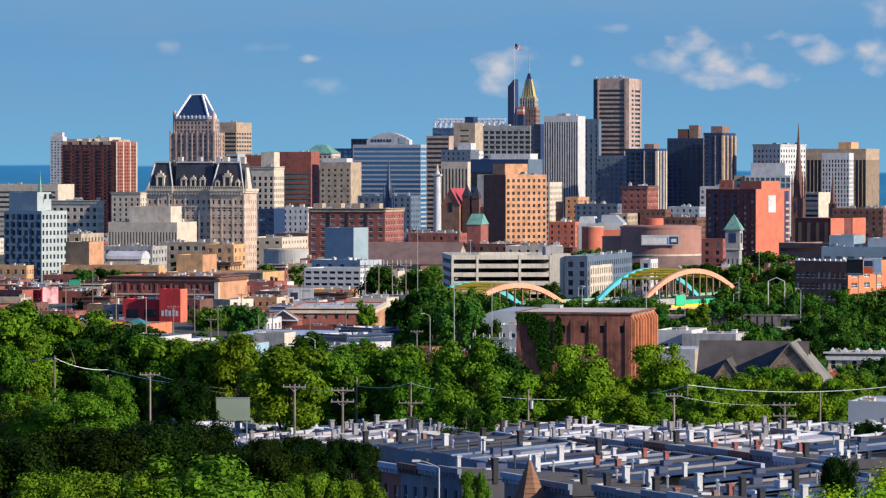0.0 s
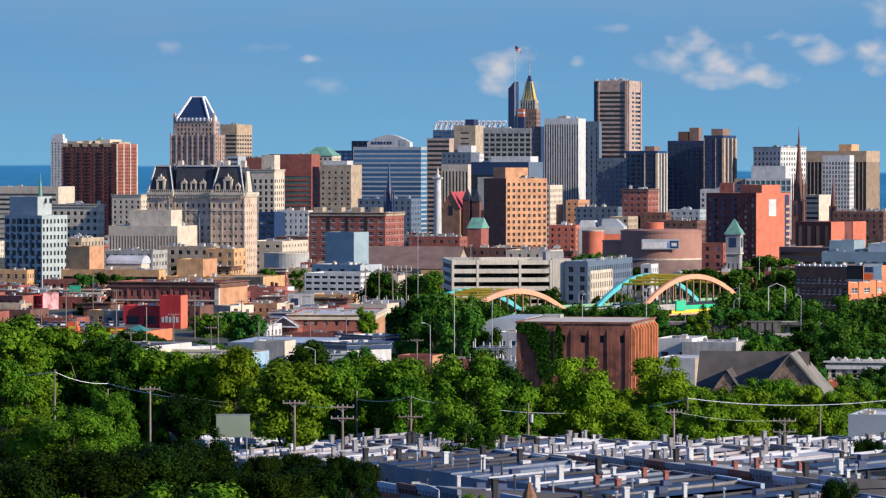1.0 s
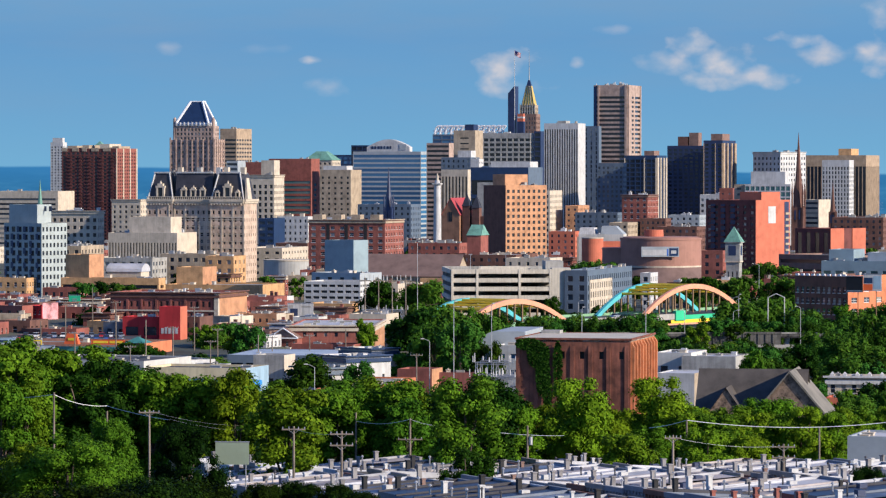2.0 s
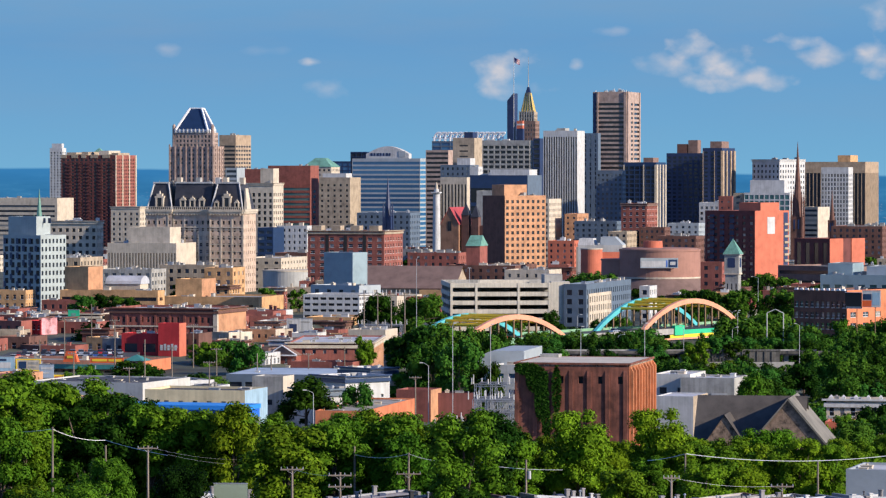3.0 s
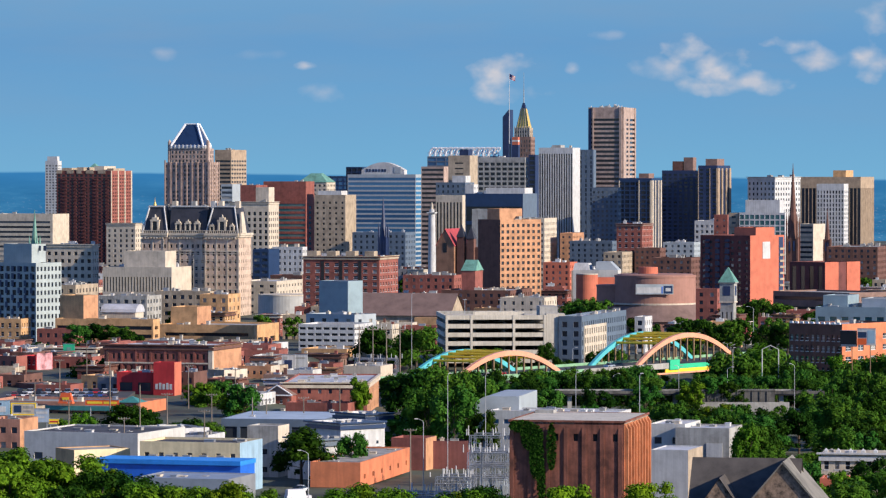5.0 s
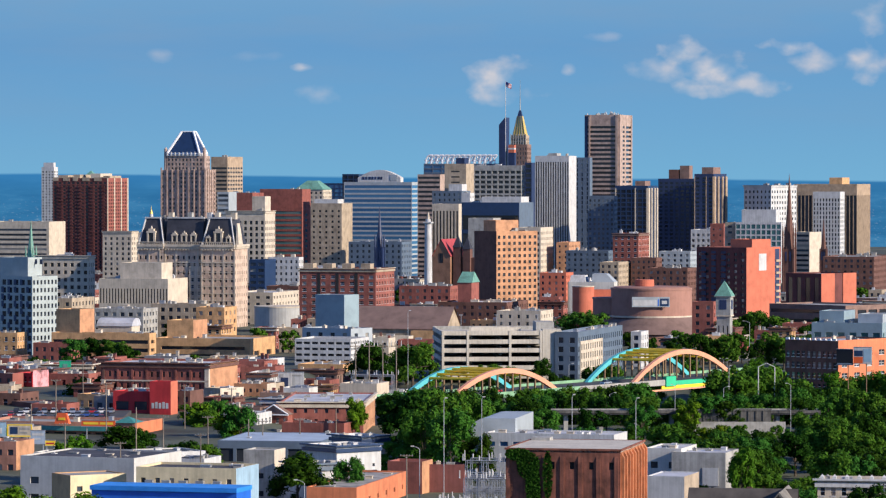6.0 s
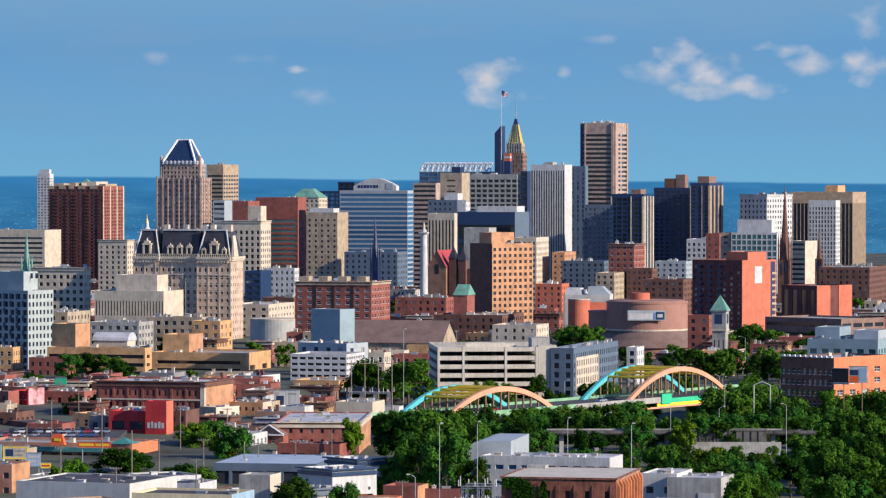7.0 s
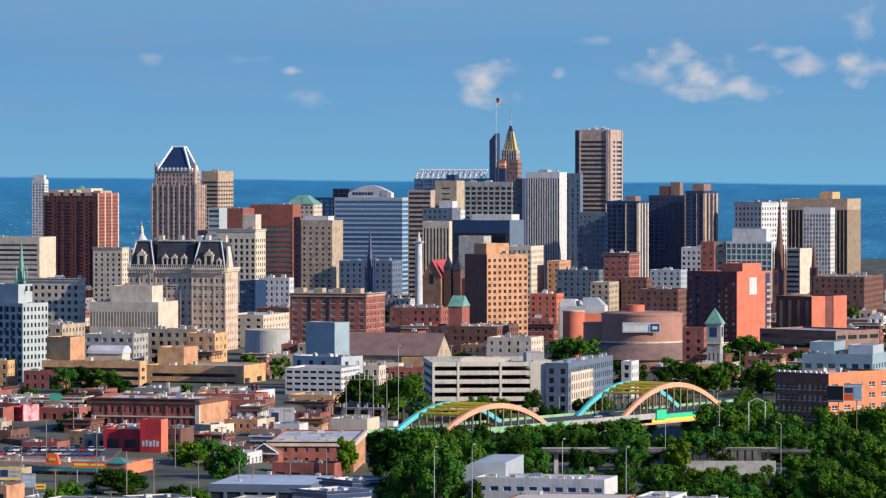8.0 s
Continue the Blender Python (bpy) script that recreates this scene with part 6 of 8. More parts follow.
s.quad((edge, 0, H0 - 3.9), (0, 0, H0 - 3.9), (0, 0, H0 - 2.5), (edge, 0, H0 - 2.5))
s.quad((0, hall_d, 0), (-hall_w, hall_d, 0), (-hall_w, hall_d, H0), (0, hall_d, H0))
s.quad((-hall_w, hall_d, 0), (-hall_w, 0, 0), (-hall_w, 0, H0), (-hall_w, hall_d, H0))
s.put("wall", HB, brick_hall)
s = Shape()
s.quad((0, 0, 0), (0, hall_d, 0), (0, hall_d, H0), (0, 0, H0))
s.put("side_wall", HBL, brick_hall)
for i in range(7):
    u = -hall_w + hall_w * (0.0 + i * 0.158)
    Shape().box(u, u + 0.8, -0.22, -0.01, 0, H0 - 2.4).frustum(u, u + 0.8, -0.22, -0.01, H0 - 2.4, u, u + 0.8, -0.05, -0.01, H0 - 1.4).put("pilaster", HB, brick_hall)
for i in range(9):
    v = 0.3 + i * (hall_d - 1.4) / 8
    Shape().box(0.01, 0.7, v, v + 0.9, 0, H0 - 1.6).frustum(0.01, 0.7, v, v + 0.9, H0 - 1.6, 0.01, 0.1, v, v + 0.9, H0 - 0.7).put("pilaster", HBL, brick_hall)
Shape().box(-hall_w - 0.25, 0.25, -0.25, 0.0, H0 - 0.3, H0 + 0.08).box(0.0, 0.25, 0.0, hall_d + 0.25, H0 - 0.3, H0 + 0.08).box(-hall_w - 0.25, -hall_w, 0.0, hall_d, H0 - 0.3, H0 + 0.08).put("coping", HB, brick_hall)
Shape().box(-hall_w, 0, 0, hall_d, H0 - 0.6, H0 - 0.1).put("roof", PALECONCRETE, brick_hall, "pale flat roof")
Shape().box(-hall_w + 0.3, -hall_w + 4, hall_d - 4, hall_d - 0.5, H0 - 0.1, H0 + 0.5).put("roof_hatch", GREY, brick_hall)

# ---- the stone church near the trees ----
kx, ky = 60.9, 706
kz = ground_z(ky) - 1
church = thing("stone_church", "dark stone church with steep slate roofs and a cross gable", "church", kx, ky, kz, -10)
ridge = 61.0 - kz
eave = ridge - 7.4
STONE = material("dark_rubble_stone", (0.25, 0.175, 0.125), vary=0.5, scale=0.9, fine=3.5, bump=0.5)
CHURCHROOF = material("worn_slate_roof", (0.085, 0.074, 0.064), vary=0.22, scale=0.3, fine=5, rough=0.7)
# lighter copy of the slate; sun on the gable is in its colour
GABLEROOF = material("sunlit_slate_roof", (0.20, 0.185, 0.155), vary=0.2, scale=0.3, fine=5, rough=0.8)
s = Shape().box(-17, 0, 0, 14, 0, eave)
s.quad((-17, 14, eave), (-17, 0, eave), (-17, 7, ridge))
s.put("nave_wall", STONE, church)
s = Shape()
for y0, y1 in ((-0.6, 7), (14.6, 7)):
    s.quad((-17.3, y0, eave - 0.5), (2, y0, eave - 0.5), (2, y1, ridge), (-17.3, y1, ridge))
s.put("nave_roof", CHURCHROOF, church)
gl, gr, gm = -6.9, 6.1, -0.4
s = Shape()
s.quad((gl, -4, 0), (gr, -4, 0), (gr, -4, eave), (gm, -4, ridge), (gl, -4, eave))
s.quad((gr, -4, 0), (gr, 14, 0), (gr, 14, eave), (gr, -4, eave))
s.quad((gl, 14, 0), (gl, -4, 0), (gl, -4, eave), (gl, 14, eave))
s.quad((gr, 14, 0), (gl, 14, 0), (gl, 14, eave), (gm, 14, ridge), (gr, 14, eave))
s.put("gable_wall", STONE, church, "rubble stone gable wall")
s = Shape()
s.quad((gl - 0.5, -4.4, eave - 0.6), (gm, -4.4, ridge + 0.15), (gm, 14.4, ridge + 0.15), (gl - 0.5, 14.4, eave - 0.6))
s.quad((gm, -4.4, ridge + 0.15), (gr + 0.5, -4.4, eave - 0.6), (gr + 0.5, 14.4, eave - 0.6), (gm, 14.4, ridge + 0.15))
s.put("gable_roof", GABLEROOF, church, "lighter grey slate slope with sunlight in its tone")
s = Shape()
for a, b in (((gl - 0.5, eave - 0.9), (gm, ridge)), ((gm, ridge), (gr + 0.5, eave - 0.9))):
    s.quad((a[0], -4.5, a[1] - 0.25), (b[0], -4.5, b[1] - 0.1), (b[0], -4.5, b[1] + 0.22), (a[0], -4.5, a[1] + 0.22))
    s.quad((a[0], -4.5, a[1] + 0.3), (b[0], -4.5, b[1] + 0.3), (b[0], -3.9, b[1] + 0.3), (a[0], -3.9, a[1] + 0.3))
s.put("gable_coping", GABLEROOF, church)
s = Shape()
pl, pr, pm, ph = -14.4, -8.2, -11.3, 58.2 - kz
s.quad((pl, -5, 0), (pr, -5, 0), (pr, -5, ph - 4.4), (pm, -5, ph), (pl, -5, ph - 4.4))
s.quad((pr, -5, 0), (pr, 0, 0), (pr, 0, ph - 4.4), (pr, -5, ph - 4.4))
s.quad((pl, 0, 0), (pl, -5, 0), (pl, -5, ph - 4.4), (pl, 0, ph - 4.4))
s.put("porch_wall", STONE, church)
s = Shape()
s.quad((pl - 0.3, -5.3, ph - 4.8), (pm, -5.3, ph + 0.1), (pm, 4, ph + 0.1), (pl - 0.3, 4, ph - 4.8))
s.quad((pm, -5.3, ph + 0.1), (pr + 0.3, -5.3, ph - 4.8), (pr + 0.3, 4, ph - 4.8), (pm, 4, ph + 0.1))
s.put("porch_roof", CHURCHROOF, church)
FOOTPRINTS.append((kx - 5, ky + 5, 16))

# ---- rounded white shed, substation, yard ----
qx, qy = 20.3, 1006
quonset = thing("rounded_shed", "white metal shed with a rounded shoulder", "shed", qx, qy, 40, -10)
qh = 55.6 - 40
qw = 11.88
prof = [(-qw, 0), (-qw, qh - 4.6)] + [(-qw + 4.6 - 4.6 * math.cos(a), qh - 4.6 + 4.6 * math.sin(a)) for a in np.linspace(0.15, math.pi / 2, 8)] + [(0, qh), (0, 0)]
s = Shape()
s.quad(*[(x, 0, z) for x, z in reversed(prof)][::-1])
s.quad(*[(x, 30, z) for x, z in reversed(prof)])
for (xa, za), (xb, zb) in zip(prof, prof[1:]):
    s.quad((xa, 0, za), (xa, 30, za), (xb, 30, zb), (xb, 0, zb))
s.put("shell", PALEGREY, quonset)
Shape().box(-qw * 0.55, -qw * 0.2, -0.12, -0.02, 1, 5).put("door", BLUEGREY, quonset)
FOOTPRINTS.append((qx - 6, qy + 15, 14))


def gantry(x, y, w, d, h, cols, rows, turn, seed):
    """A substation bay: lattice posts, beams, insulators."""
    rng = random.Random(seed)
    z = ground_z(y)
    root = thing("substation_gantry", "galvanised steel substation frame with insulators", "substation", x, y, z - 0.3, turn, "substation frames")
    for i in range(cols):
        for j in range(rows):
            px, py = w * i / (cols - 1), d * j / max(1, rows - 1)
            s = Shape()
            for a, b in ((-0.35, -0.35), (0.35, -0.35), (0.35, 0.35), (-0.35, 0.35)):
                s.bar((px + a, py + b, 0), (px + a * 0.5, py + b * 0.5, h), 0.075, 4)
            for k in range(int(h / 1.2)):
                s.bar((px - 0.34, py - 0.34, 1.2 * k), (px + 0.3, py - 0.3, 1.2 * k + 1.1), 0.05, 4)
            s.put("lattice_post", METAL, root)
            for _ in range(2):
                o = rng.uniform(-1.5, 1.5)
                Shape().ring(px + o, py, h, h + rng.uniform(0.9, 1.8), 0.14, 0.10, 6).put("insulator", WHITE, root)
    for j in range(rows):
        for z1 in (h, h * 0.72, h * 0.45):
            s = Shape()
            py = d * j / max(1, rows - 1)
            s.bar((0, py - 0.25, z1), (w, py - 0.25, z1), 0.09, 4).bar((0, py + 0.25, z1), (w, py + 0.25, z1), 0.09, 4).bar((0, py, z1 - 0.5), (w, py, z1 - 0.5), 0.08, 4)
            for k in range(int(w / 0.9)):
                s.bar((0.9 * k, py - 0.25, z1), (0.9 * k + 0.45, py, z1 - 0.5), 0.04, 4).bar((0.9 * k + 0.45, py, z1 - 0.5), (0.9 * k + 0.9, py - 0.25, z1), 0.04, 4)
            s.put("beam", METAL, root)
    for _ in range(cols):
        u, v = rng.uniform(0.1, 0.85) * w, rng.uniform(-0.2, 1) * d
        Shape().box(u, u + 1.6, v, v + 1.2, 0, 2.2).ring(u + 0.8, v + 0.6, 2.2, 3.6, 0.18, 0.14, 8).put("transformer", PALEGREY, root)


gantry(6.7, 850, 8.0, 10, 9.5, 4, 3, -8, 1)
gantry(-0.0, 840, 7.0, 8, 5.0, 4, 2, -8, 2)
gantry(7.3, 880, 7.0, 8, 11.5, 3, 2, -8, 3)
gantry(-7.0, 800, 9.0, 6, 4.2, 5, 2, -8, 4)
gantry(-27.9, 1390, 14.0, 4, 13.5, 4, 2, -10, 5)
for i in range(4):
    px = -26.40 + 4.6 * i
    mast = thing("transmission_pole", "tall wooden transmission pole with white insulators", "utility pole", px, 1382, 41, 0, "substation poles")
    Shape().ring(0, 0, -0.5, 17.5, 0.24, 0.16, 8).put("pole", WOOD, mast)
    Shape().box(-1.9, 1.9, -0.1, 0.1, 16.3, 16.6).put("crossarm", WOOD, mast)
    for o in (-1.7, 0, 1.7):
        Shape().ring(o, 0, 16.6, 18.4, 0.14, 0.1, 6).put("insulator", WHITE, mast)

# ---- trees ----
def leaf_cloud(rng, lobes, count, size):
    """Small three-cornered leaf clumps spread over the skin of the crown's lobes."""
    out = []
    total = sum(r * r for *_, r in lobes)
    for cx, cy, cz, r in lobes:
        n = int(count * r * r / total)
        d = rng.normal(size=(n, 3))
        d /= np.linalg.norm(d, axis=1)[:, None]
        d[:, 2] = np.where(d[:, 2] < -0.55, -d[:, 2], d[:, 2])
        p = np.array((cx, cy, cz)) + d * (r * rng.uniform(0.66, 1.28, n))[:, None] * (1, 1, 0.85)
        nrm = d + rng.normal(scale=0.34, size=(n, 3)) + (0, 0, 0.25)
        nrm /= np.linalg.norm(nrm, axis=1)[:, None]
        a = np.cross(nrm, rng.normal(size=(n, 3)))
        a /= np.linalg.norm(a, axis=1)[:, None] + 1e-6
        b = np.cross(nrm, a)
        s = (size * rng.uniform(0.55, 1.45, n))[:, None]
        out.append(np.stack([p - a * s, p + b * s * 0.9 - nrm * s * 0.15, p + a * s * 0.8 - b * s * 0.5], 1).reshape(-1, 3))
    v = np.concatenate(out)
    return v.tolist(), np.arange(len(v)).reshape(-1, 3).tolist()


def make_tree(seed, height, spread, count, size, leaf, label, lobes=16, slim=1.0):
    """A tapered trunk with limbs and a loose crown; stands on its own base."""
    rng = np.random.default_rng(seed)
    root = thing("tree", label, "tree", 0, 0, 0)
    crown_base = height * 0.10
    spots = []
    for i in range(lobes):
        up = rng.uniform(0, 1) ** 0.85
        wide = spread * (1.0 - 0.72 * abs(up - 0.38) ** 1.25)
        ang, off = rng.uniform(0, 6.28), wide * rng.uniform(0.3, 0.92)
        r = spread * rng.uniform(0.13, 0.31)
        spots.append((off * math.cos(ang) * slim, off * math.sin(ang) * slim, crown_base + r * 0.6 + up * (height - crown_base - 1.6 * r), r))
    s = Shape()
    s.ring(0, 0, -1.0, height * 0.45, height * 0.028, height * 0.016, 8)
    s.ring(0, 0, height * 0.45, height * 0.8, height * 0.016, height * 0.005, 8)
    for x, y, z, r in spots[:9]:
        z0 = height * rng.uniform(0.25, 0.5)
        s.bar((0, 0, z0), (x * 0.8, y * 0.8, max(z0 + 0.5, z)), height * 0.006, 5)
    s.put("trunk", BARK, root)
    v, f = leaf_cloud(rng, spots, count, size)
    for x, y, z, r in spots:                            # dense inner boughs
        k = len(v)
        q = r * 0.72
        v += [(x + q * 0.87 * math.cos(a), y + q * 0.87 * math.sin(a), z + q * 0.8 * h) for h in (-0.5, 0.5) for a in np.arange(5) * 1.2566]
        v += [(x, y, z - q * 0.8), (x, y, z + q * 0.8)]
        for i in range(5):
            j = (i + 1) % 5
            f += [(k + i, k + j, k + 5 + j, k + 5 + i), (k + 10, k + j, k + i), (k + 5 + i, k + 5 + j, k + 11)]
    mesh_object("crown", v, f, leaf, root)
    return root


TREE_LABEL = "broad leafy summer tree with an uneven crown"
LIGHT_LABEL, DARK_LABEL = "light green leafy summer tree with an uneven crown", "dark green leafy tree with a dense crown"
CLOSE = [make_tree(1, 15, 6.0, 26000, 0.15, LEAF, TREE_LABEL, 62), make_tree(2, 15, 5.0, 24000, 0.15, LEAF, TREE_LABEL, 54, 0.9),
         make_tree(3, 15, 6.0, 26000, 0.15, LEAFLIGHT, LIGHT_LABEL, 62), make_tree(4, 15, 6.0, 25000, 0.15, LEAFSHADED, DARK_LABEL, 60)]
NEAR = [make_tree(11, 15, 5.4, 15000, 0.20, LEAF, TREE_LABEL, 54), make_tree(12, 15, 4.6, 14000, 0.20, LEAF, TREE_LABEL, 46, 0.85),
        make_tree(13, 15, 5.6, 15000, 0.20, LEAFLIGHT, LIGHT_LABEL, 54), make_tree(14, 15, 5.2, 15000, 0.20, LEAFDARK, DARK_LABEL, 52)]
FAR = [make_tree(21, 13, 6.6, 3600, 0.38, LEAFVALLEY, TREE_LABEL, 38), make_tree(22, 13, 6.2, 3400, 0.38, LEAFDARK, DARK_LABEL, 36),
       make_tree(23, 13, 6.8, 3600, 0.38, LEAFVALLEY, TREE_LABEL, 38), make_tree(24, 13, 6.0, 3400, 0.38, LEAF, LIGHT_LABEL, 36)]
DIST = [make_tree(31, 13, 6.6, 1200, 0.62, LEAFVALLEY, TREE_LABEL, 26), make_tree(32, 13, 6.2, 1200, 0.62, LEAFDARK, DARK_LABEL, 26)]
VERGE = [make_tree(5, 15, 6.0, 42000, 0.085, LEAFBRIGHT, "yellow-green tree with full sun in its leaf colour", 60)]
PICK = random.Random(5)


def plant_tree(kinds, which, x, y, top, base=None, wide=1.0):
    """A copy of a tree at (x, y) whose crown ends at the height top."""
    base = ground_z(y) - 0.3 if base is None else base
    model = kinds[which % len(kinds)]
    full = 13.0 if kinds in (FAR, DIST) else 15.0
    k = (top - base) / full
    return copy_thing(model, pose(x, y, base, 0, 0, PICK.uniform(0, 360)) @ Matrix.Diagonal((k * wide, k * wide, k, 1)))


JOINED = {}
# stretches of lower growth before the expressway: from, to (tangents), up to, fall
OPEN_VIEWS = ((-0.076, -0.045, 1735, 0.05), (0.0556, 0.0757, 1150, 0.07), (0.0245, 0.0900, 1150, 0.07))


def join_tree(kinds, which, x, y, top, wide):
    """Adds a far tree to the one joined mesh of its kind of leaf."""
    base = ground_z(y) - 0.3
    model = kinds[which % len(kinds)]
    k = (top - base) / 13.0
    m = pose(x, y, base, 0, 0, PICK.uniform(0, 360)) @ Matrix.Diagonal((k * wide, k * wide, k, 1))
    for ob in model.children:
        JOINED.setdefault(ob.data.materials[0].name, []).append((ob.data, m))


def wood(kinds, count, x0, x1, y0, y1, h0, h1, seed, tops=False, joined=False, mix=(0, 0, 1, 1, 2, 3)):
    """A stand of trees over a stretch of ground; heights above the ground, or of the crowns' tops."""
    rng = random.Random(seed)
    for _ in range(count):
        y = rng.uniform(y0, y1)
        x = rng.uniform(x0, x1) * y / y0
        top = rng.uniform(h0, h1) + (0 if tops else ground_z(y))
        if any(a < x / y < b and y < far and top > 126.4 - fall * y for a, b, far, fall in OPEN_VIEWS):
            continue
        which, wide = rng.choice(mix), rng.uniform(0.8, 1.15)
        if any((x - a) ** 2 + (y - b) ** 2 < (r + 3) ** 2 for a, b, r in FOOTPRINTS):
            continue
        (join_tree if joined else plant_tree)(kinds, which, x, y, top, wide=wide)


def finish_woods():
    """One joined object of far trees for each material."""
    for name, items in JOINED.items():
        vs, fs, base = [], [], 0
        for me, m in items:
            n = len(me.vertices)
            co = np.empty(n * 3)
            me.vertices.foreach_get("co", co)
            co = co.reshape(-1, 3) @ np.array(m.to_3x3()).T + np.array(m.translation)
            vs.append(co)
            fs += [[base + i for i in p.vertices] for p in me.polygons]
            base += n
        mesh = mesh_object("far_woods", np.concatenate(vs).tolist(), fs, bpy.data.materials[name])
        tagged(mesh, "distant leafy trees between the houses", "trees", kind="stuff")

# ---- near streets of flat-roofed row houses ----
HOUSEBLUE = material("blue_grey_painted_brick", (0.19, 0.22, 0.27), vary=0.12, streaky=0.2)
HOUSEGREY = material("grey_formstone", (0.26, 0.25, 0.25), vary=0.2, fine=4, streaky=0.2)
HOUSETAN = material("tan_painted_brick", (0.38, 0.30, 0.20), vary=0.15, streaky=0.2)
HOUSELIGHT = material("pale_blue_painted_brick", (0.36, 0.44, 0.54), vary=0.1, streaky=0.2)
SILVERROOF = material("silver_coated_roof", (0.15, 0.19, 0.26), vary=0.4, scale=0.35, fine=1.5, rough=0.42)
PALEROOF = material("pale_weathered_roof", (0.44, 0.395, 0.375), vary=0.22, scale=0.3, fine=1.5, rough=0.7)
TARCOAT = material("smooth_tar_coating", (0.025, 0.032, 0.05), vary=0.25, scale=0.3, rough=0.38, bump=0.08)
HOUSE_LABEL = "two-storey brick row house with a flat roof and chimneys"


def chimney(root, x, y, z, h, w, mat, cap):
    s = Shape().box(x - w / 2, x + w / 2, y - w * 0.42, y + w * 0.42, z - 0.8, z + h)
    s.box(x - w / 2 - 0.07, x + w / 2 + 0.07, y - w * 0.42 - 0.07, y + w * 0.42 + 0.07, z + h, z + h + 0.14)
    ch = s.put("chimney", mat, root)
    if cap:
        Shape().ring(x, y, z + h + 0.14, z + h + 0.6, 0.17, 0.14, 8).put("flue_pot", REDBRICK, ch)


def row_house(seed, front, roof, width=4.5, depth=13.0, h=8.0):
    """Front wall with sashes, door and cornice; party walls; a roof that falls to the rear; chimneys and vents."""
    rng = random.Random(seed)
    root = thing("row_house", HOUSE_LABEL, "house", 0, 0, 0, 0, "row houses")
    s = Shape()
    facade(s, root, (0, 0), 0, width, 0, h, (width / 2, 3.4, 0.44, 0.56, 1.2), PANE, True, 0.22)
    rear = h - 0.9
    s.put("front_wall", front, root)
    s = Shape()
    facade(s, root, (width, depth), math.pi, width, 0, rear, (width, 3.3, 0.2, 0.5, 0.8), PANE, True, 0.22)
    s.put("rear_wall", front, root)
    for x0, x1 in ((width - 0.24, width),):
        w = Shape()
        w.frustum(x0, x1, 0.02, depth - 0.02, 0, x0, x1, 0.02, depth - 0.02, rear - 0.1)
        n = len(w.v)
        w.v += [(x0, 0.02, rear), (x1, 0.02, rear), (x1, depth - 0.02, rear), (x0, depth - 0.02, rear), (x0, 0.02, h + 0.14), (x1, 0.02, h + 0.14), (x1, depth - 0.02, rear + 0.14), (x0, depth - 0.02, rear + 0.14)]
        w.f += [tuple(n + i for i in q) for q in ((4, 5, 6, 7), (0, 1, 5, 4), (1, 2, 6, 5), (2, 3, 7, 6), (3, 0, 4, 7))]
        w.put("party_wall", rng.choice((PALEROOF, WHITEROOF, PALEROOF, DARKBRICK) if roof in (PALEROOF, WHITEROOF) else (HOUSEGREY, TARROOF, WHITEROOF, HOUSEBLUE, TARROOF)), root)
    r = Shape()
    r.quad((0.0, 0.1, h - 0.15), (width - 0.24, 0.1, h - 0.15), (width - 0.24, depth - 0.1, rear), (0.0, depth - 0.1, rear))
    r.quad((0.0, 0.1, h - 0.45), (0.0, depth - 0.1, rear - 0.3), (width - 0.24, depth - 0.1, rear - 0.3), (width - 0.24, 0.1, h - 0.45))
    r.quad((0.0, depth - 0.1, rear - 0.3), (0.0, depth - 0.1, rear), (width - 0.24, depth - 0.1, rear), (width - 0.24, depth - 0.1, rear - 0.3))
    r.put("roof", roof, root)
    c = Shape().box(-0.05, width + 0.05, -0.42, -0.01, h - 0.35, h + 0.15).box(0, width, -0.25, -0.01, h - 0.75, h - 0.35)
    for i in range(6):
        c.box(0.3 + i * 0.75, 0.48 + i * 0.75, -0.38, -0.25, h - 0.7, h - 0.35)
    c.put("cornice", rng.choice((HOUSELIGHT, HOUSEGREY, HOUSEBLUE, DARKBRICK)), root)
    Shape().box(width * 0.62, width * 0.62 + 1.0, -0.1, -0.01, 0.6, 2.8).put("door", rng.choice((DARKBRICK, BLUEPAINT, WHITE)), root)
    mats = (WHITE, WHITE, TARROOF, BLACK, BROWN, DARKBRICK, BLACK, HOUSEGREY, WHITE, REDBRICK)
    for x, y in ((width - 0.15, depth * rng.uniform(0.2, 0.35)), (0.2, depth * rng.uniform(0.55, 0.8)))[rng.choice((0, 1, 1, 2)):]:
        chimney(root, x, y, h - 0.5, rng.uniform(0.6, 1.5), rng.uniform(0.36, 0.6), rng.choice(mats), False)
    for _ in range(1):
        x, y = rng.uniform(0.8, width - 0.8), rng.uniform(2, depth - 1.5)
        hh = rng.uniform(0.3, 0.9)
        Shape().ring(x, y, h - 1.0, h - 0.3 + hh, 0.09, 0.09, 6).ring(x, y, h - 0.3 + hh, h - 0.1 + hh, 0.2, 0.1, 6).put("vent_pipe", rng.choice((METAL, TARROOF, WHITE)), root)
    x, y = rng.uniform(1.2, width - 1.6), rng.uniform(3, 9)
    Shape().box(x, x + 0.8, y, y + 0.9, h - 1.2, h - 0.05).put("roof_hatch", rng.choice((WHITE, METAL, DARKSTONE)), root)
    return root


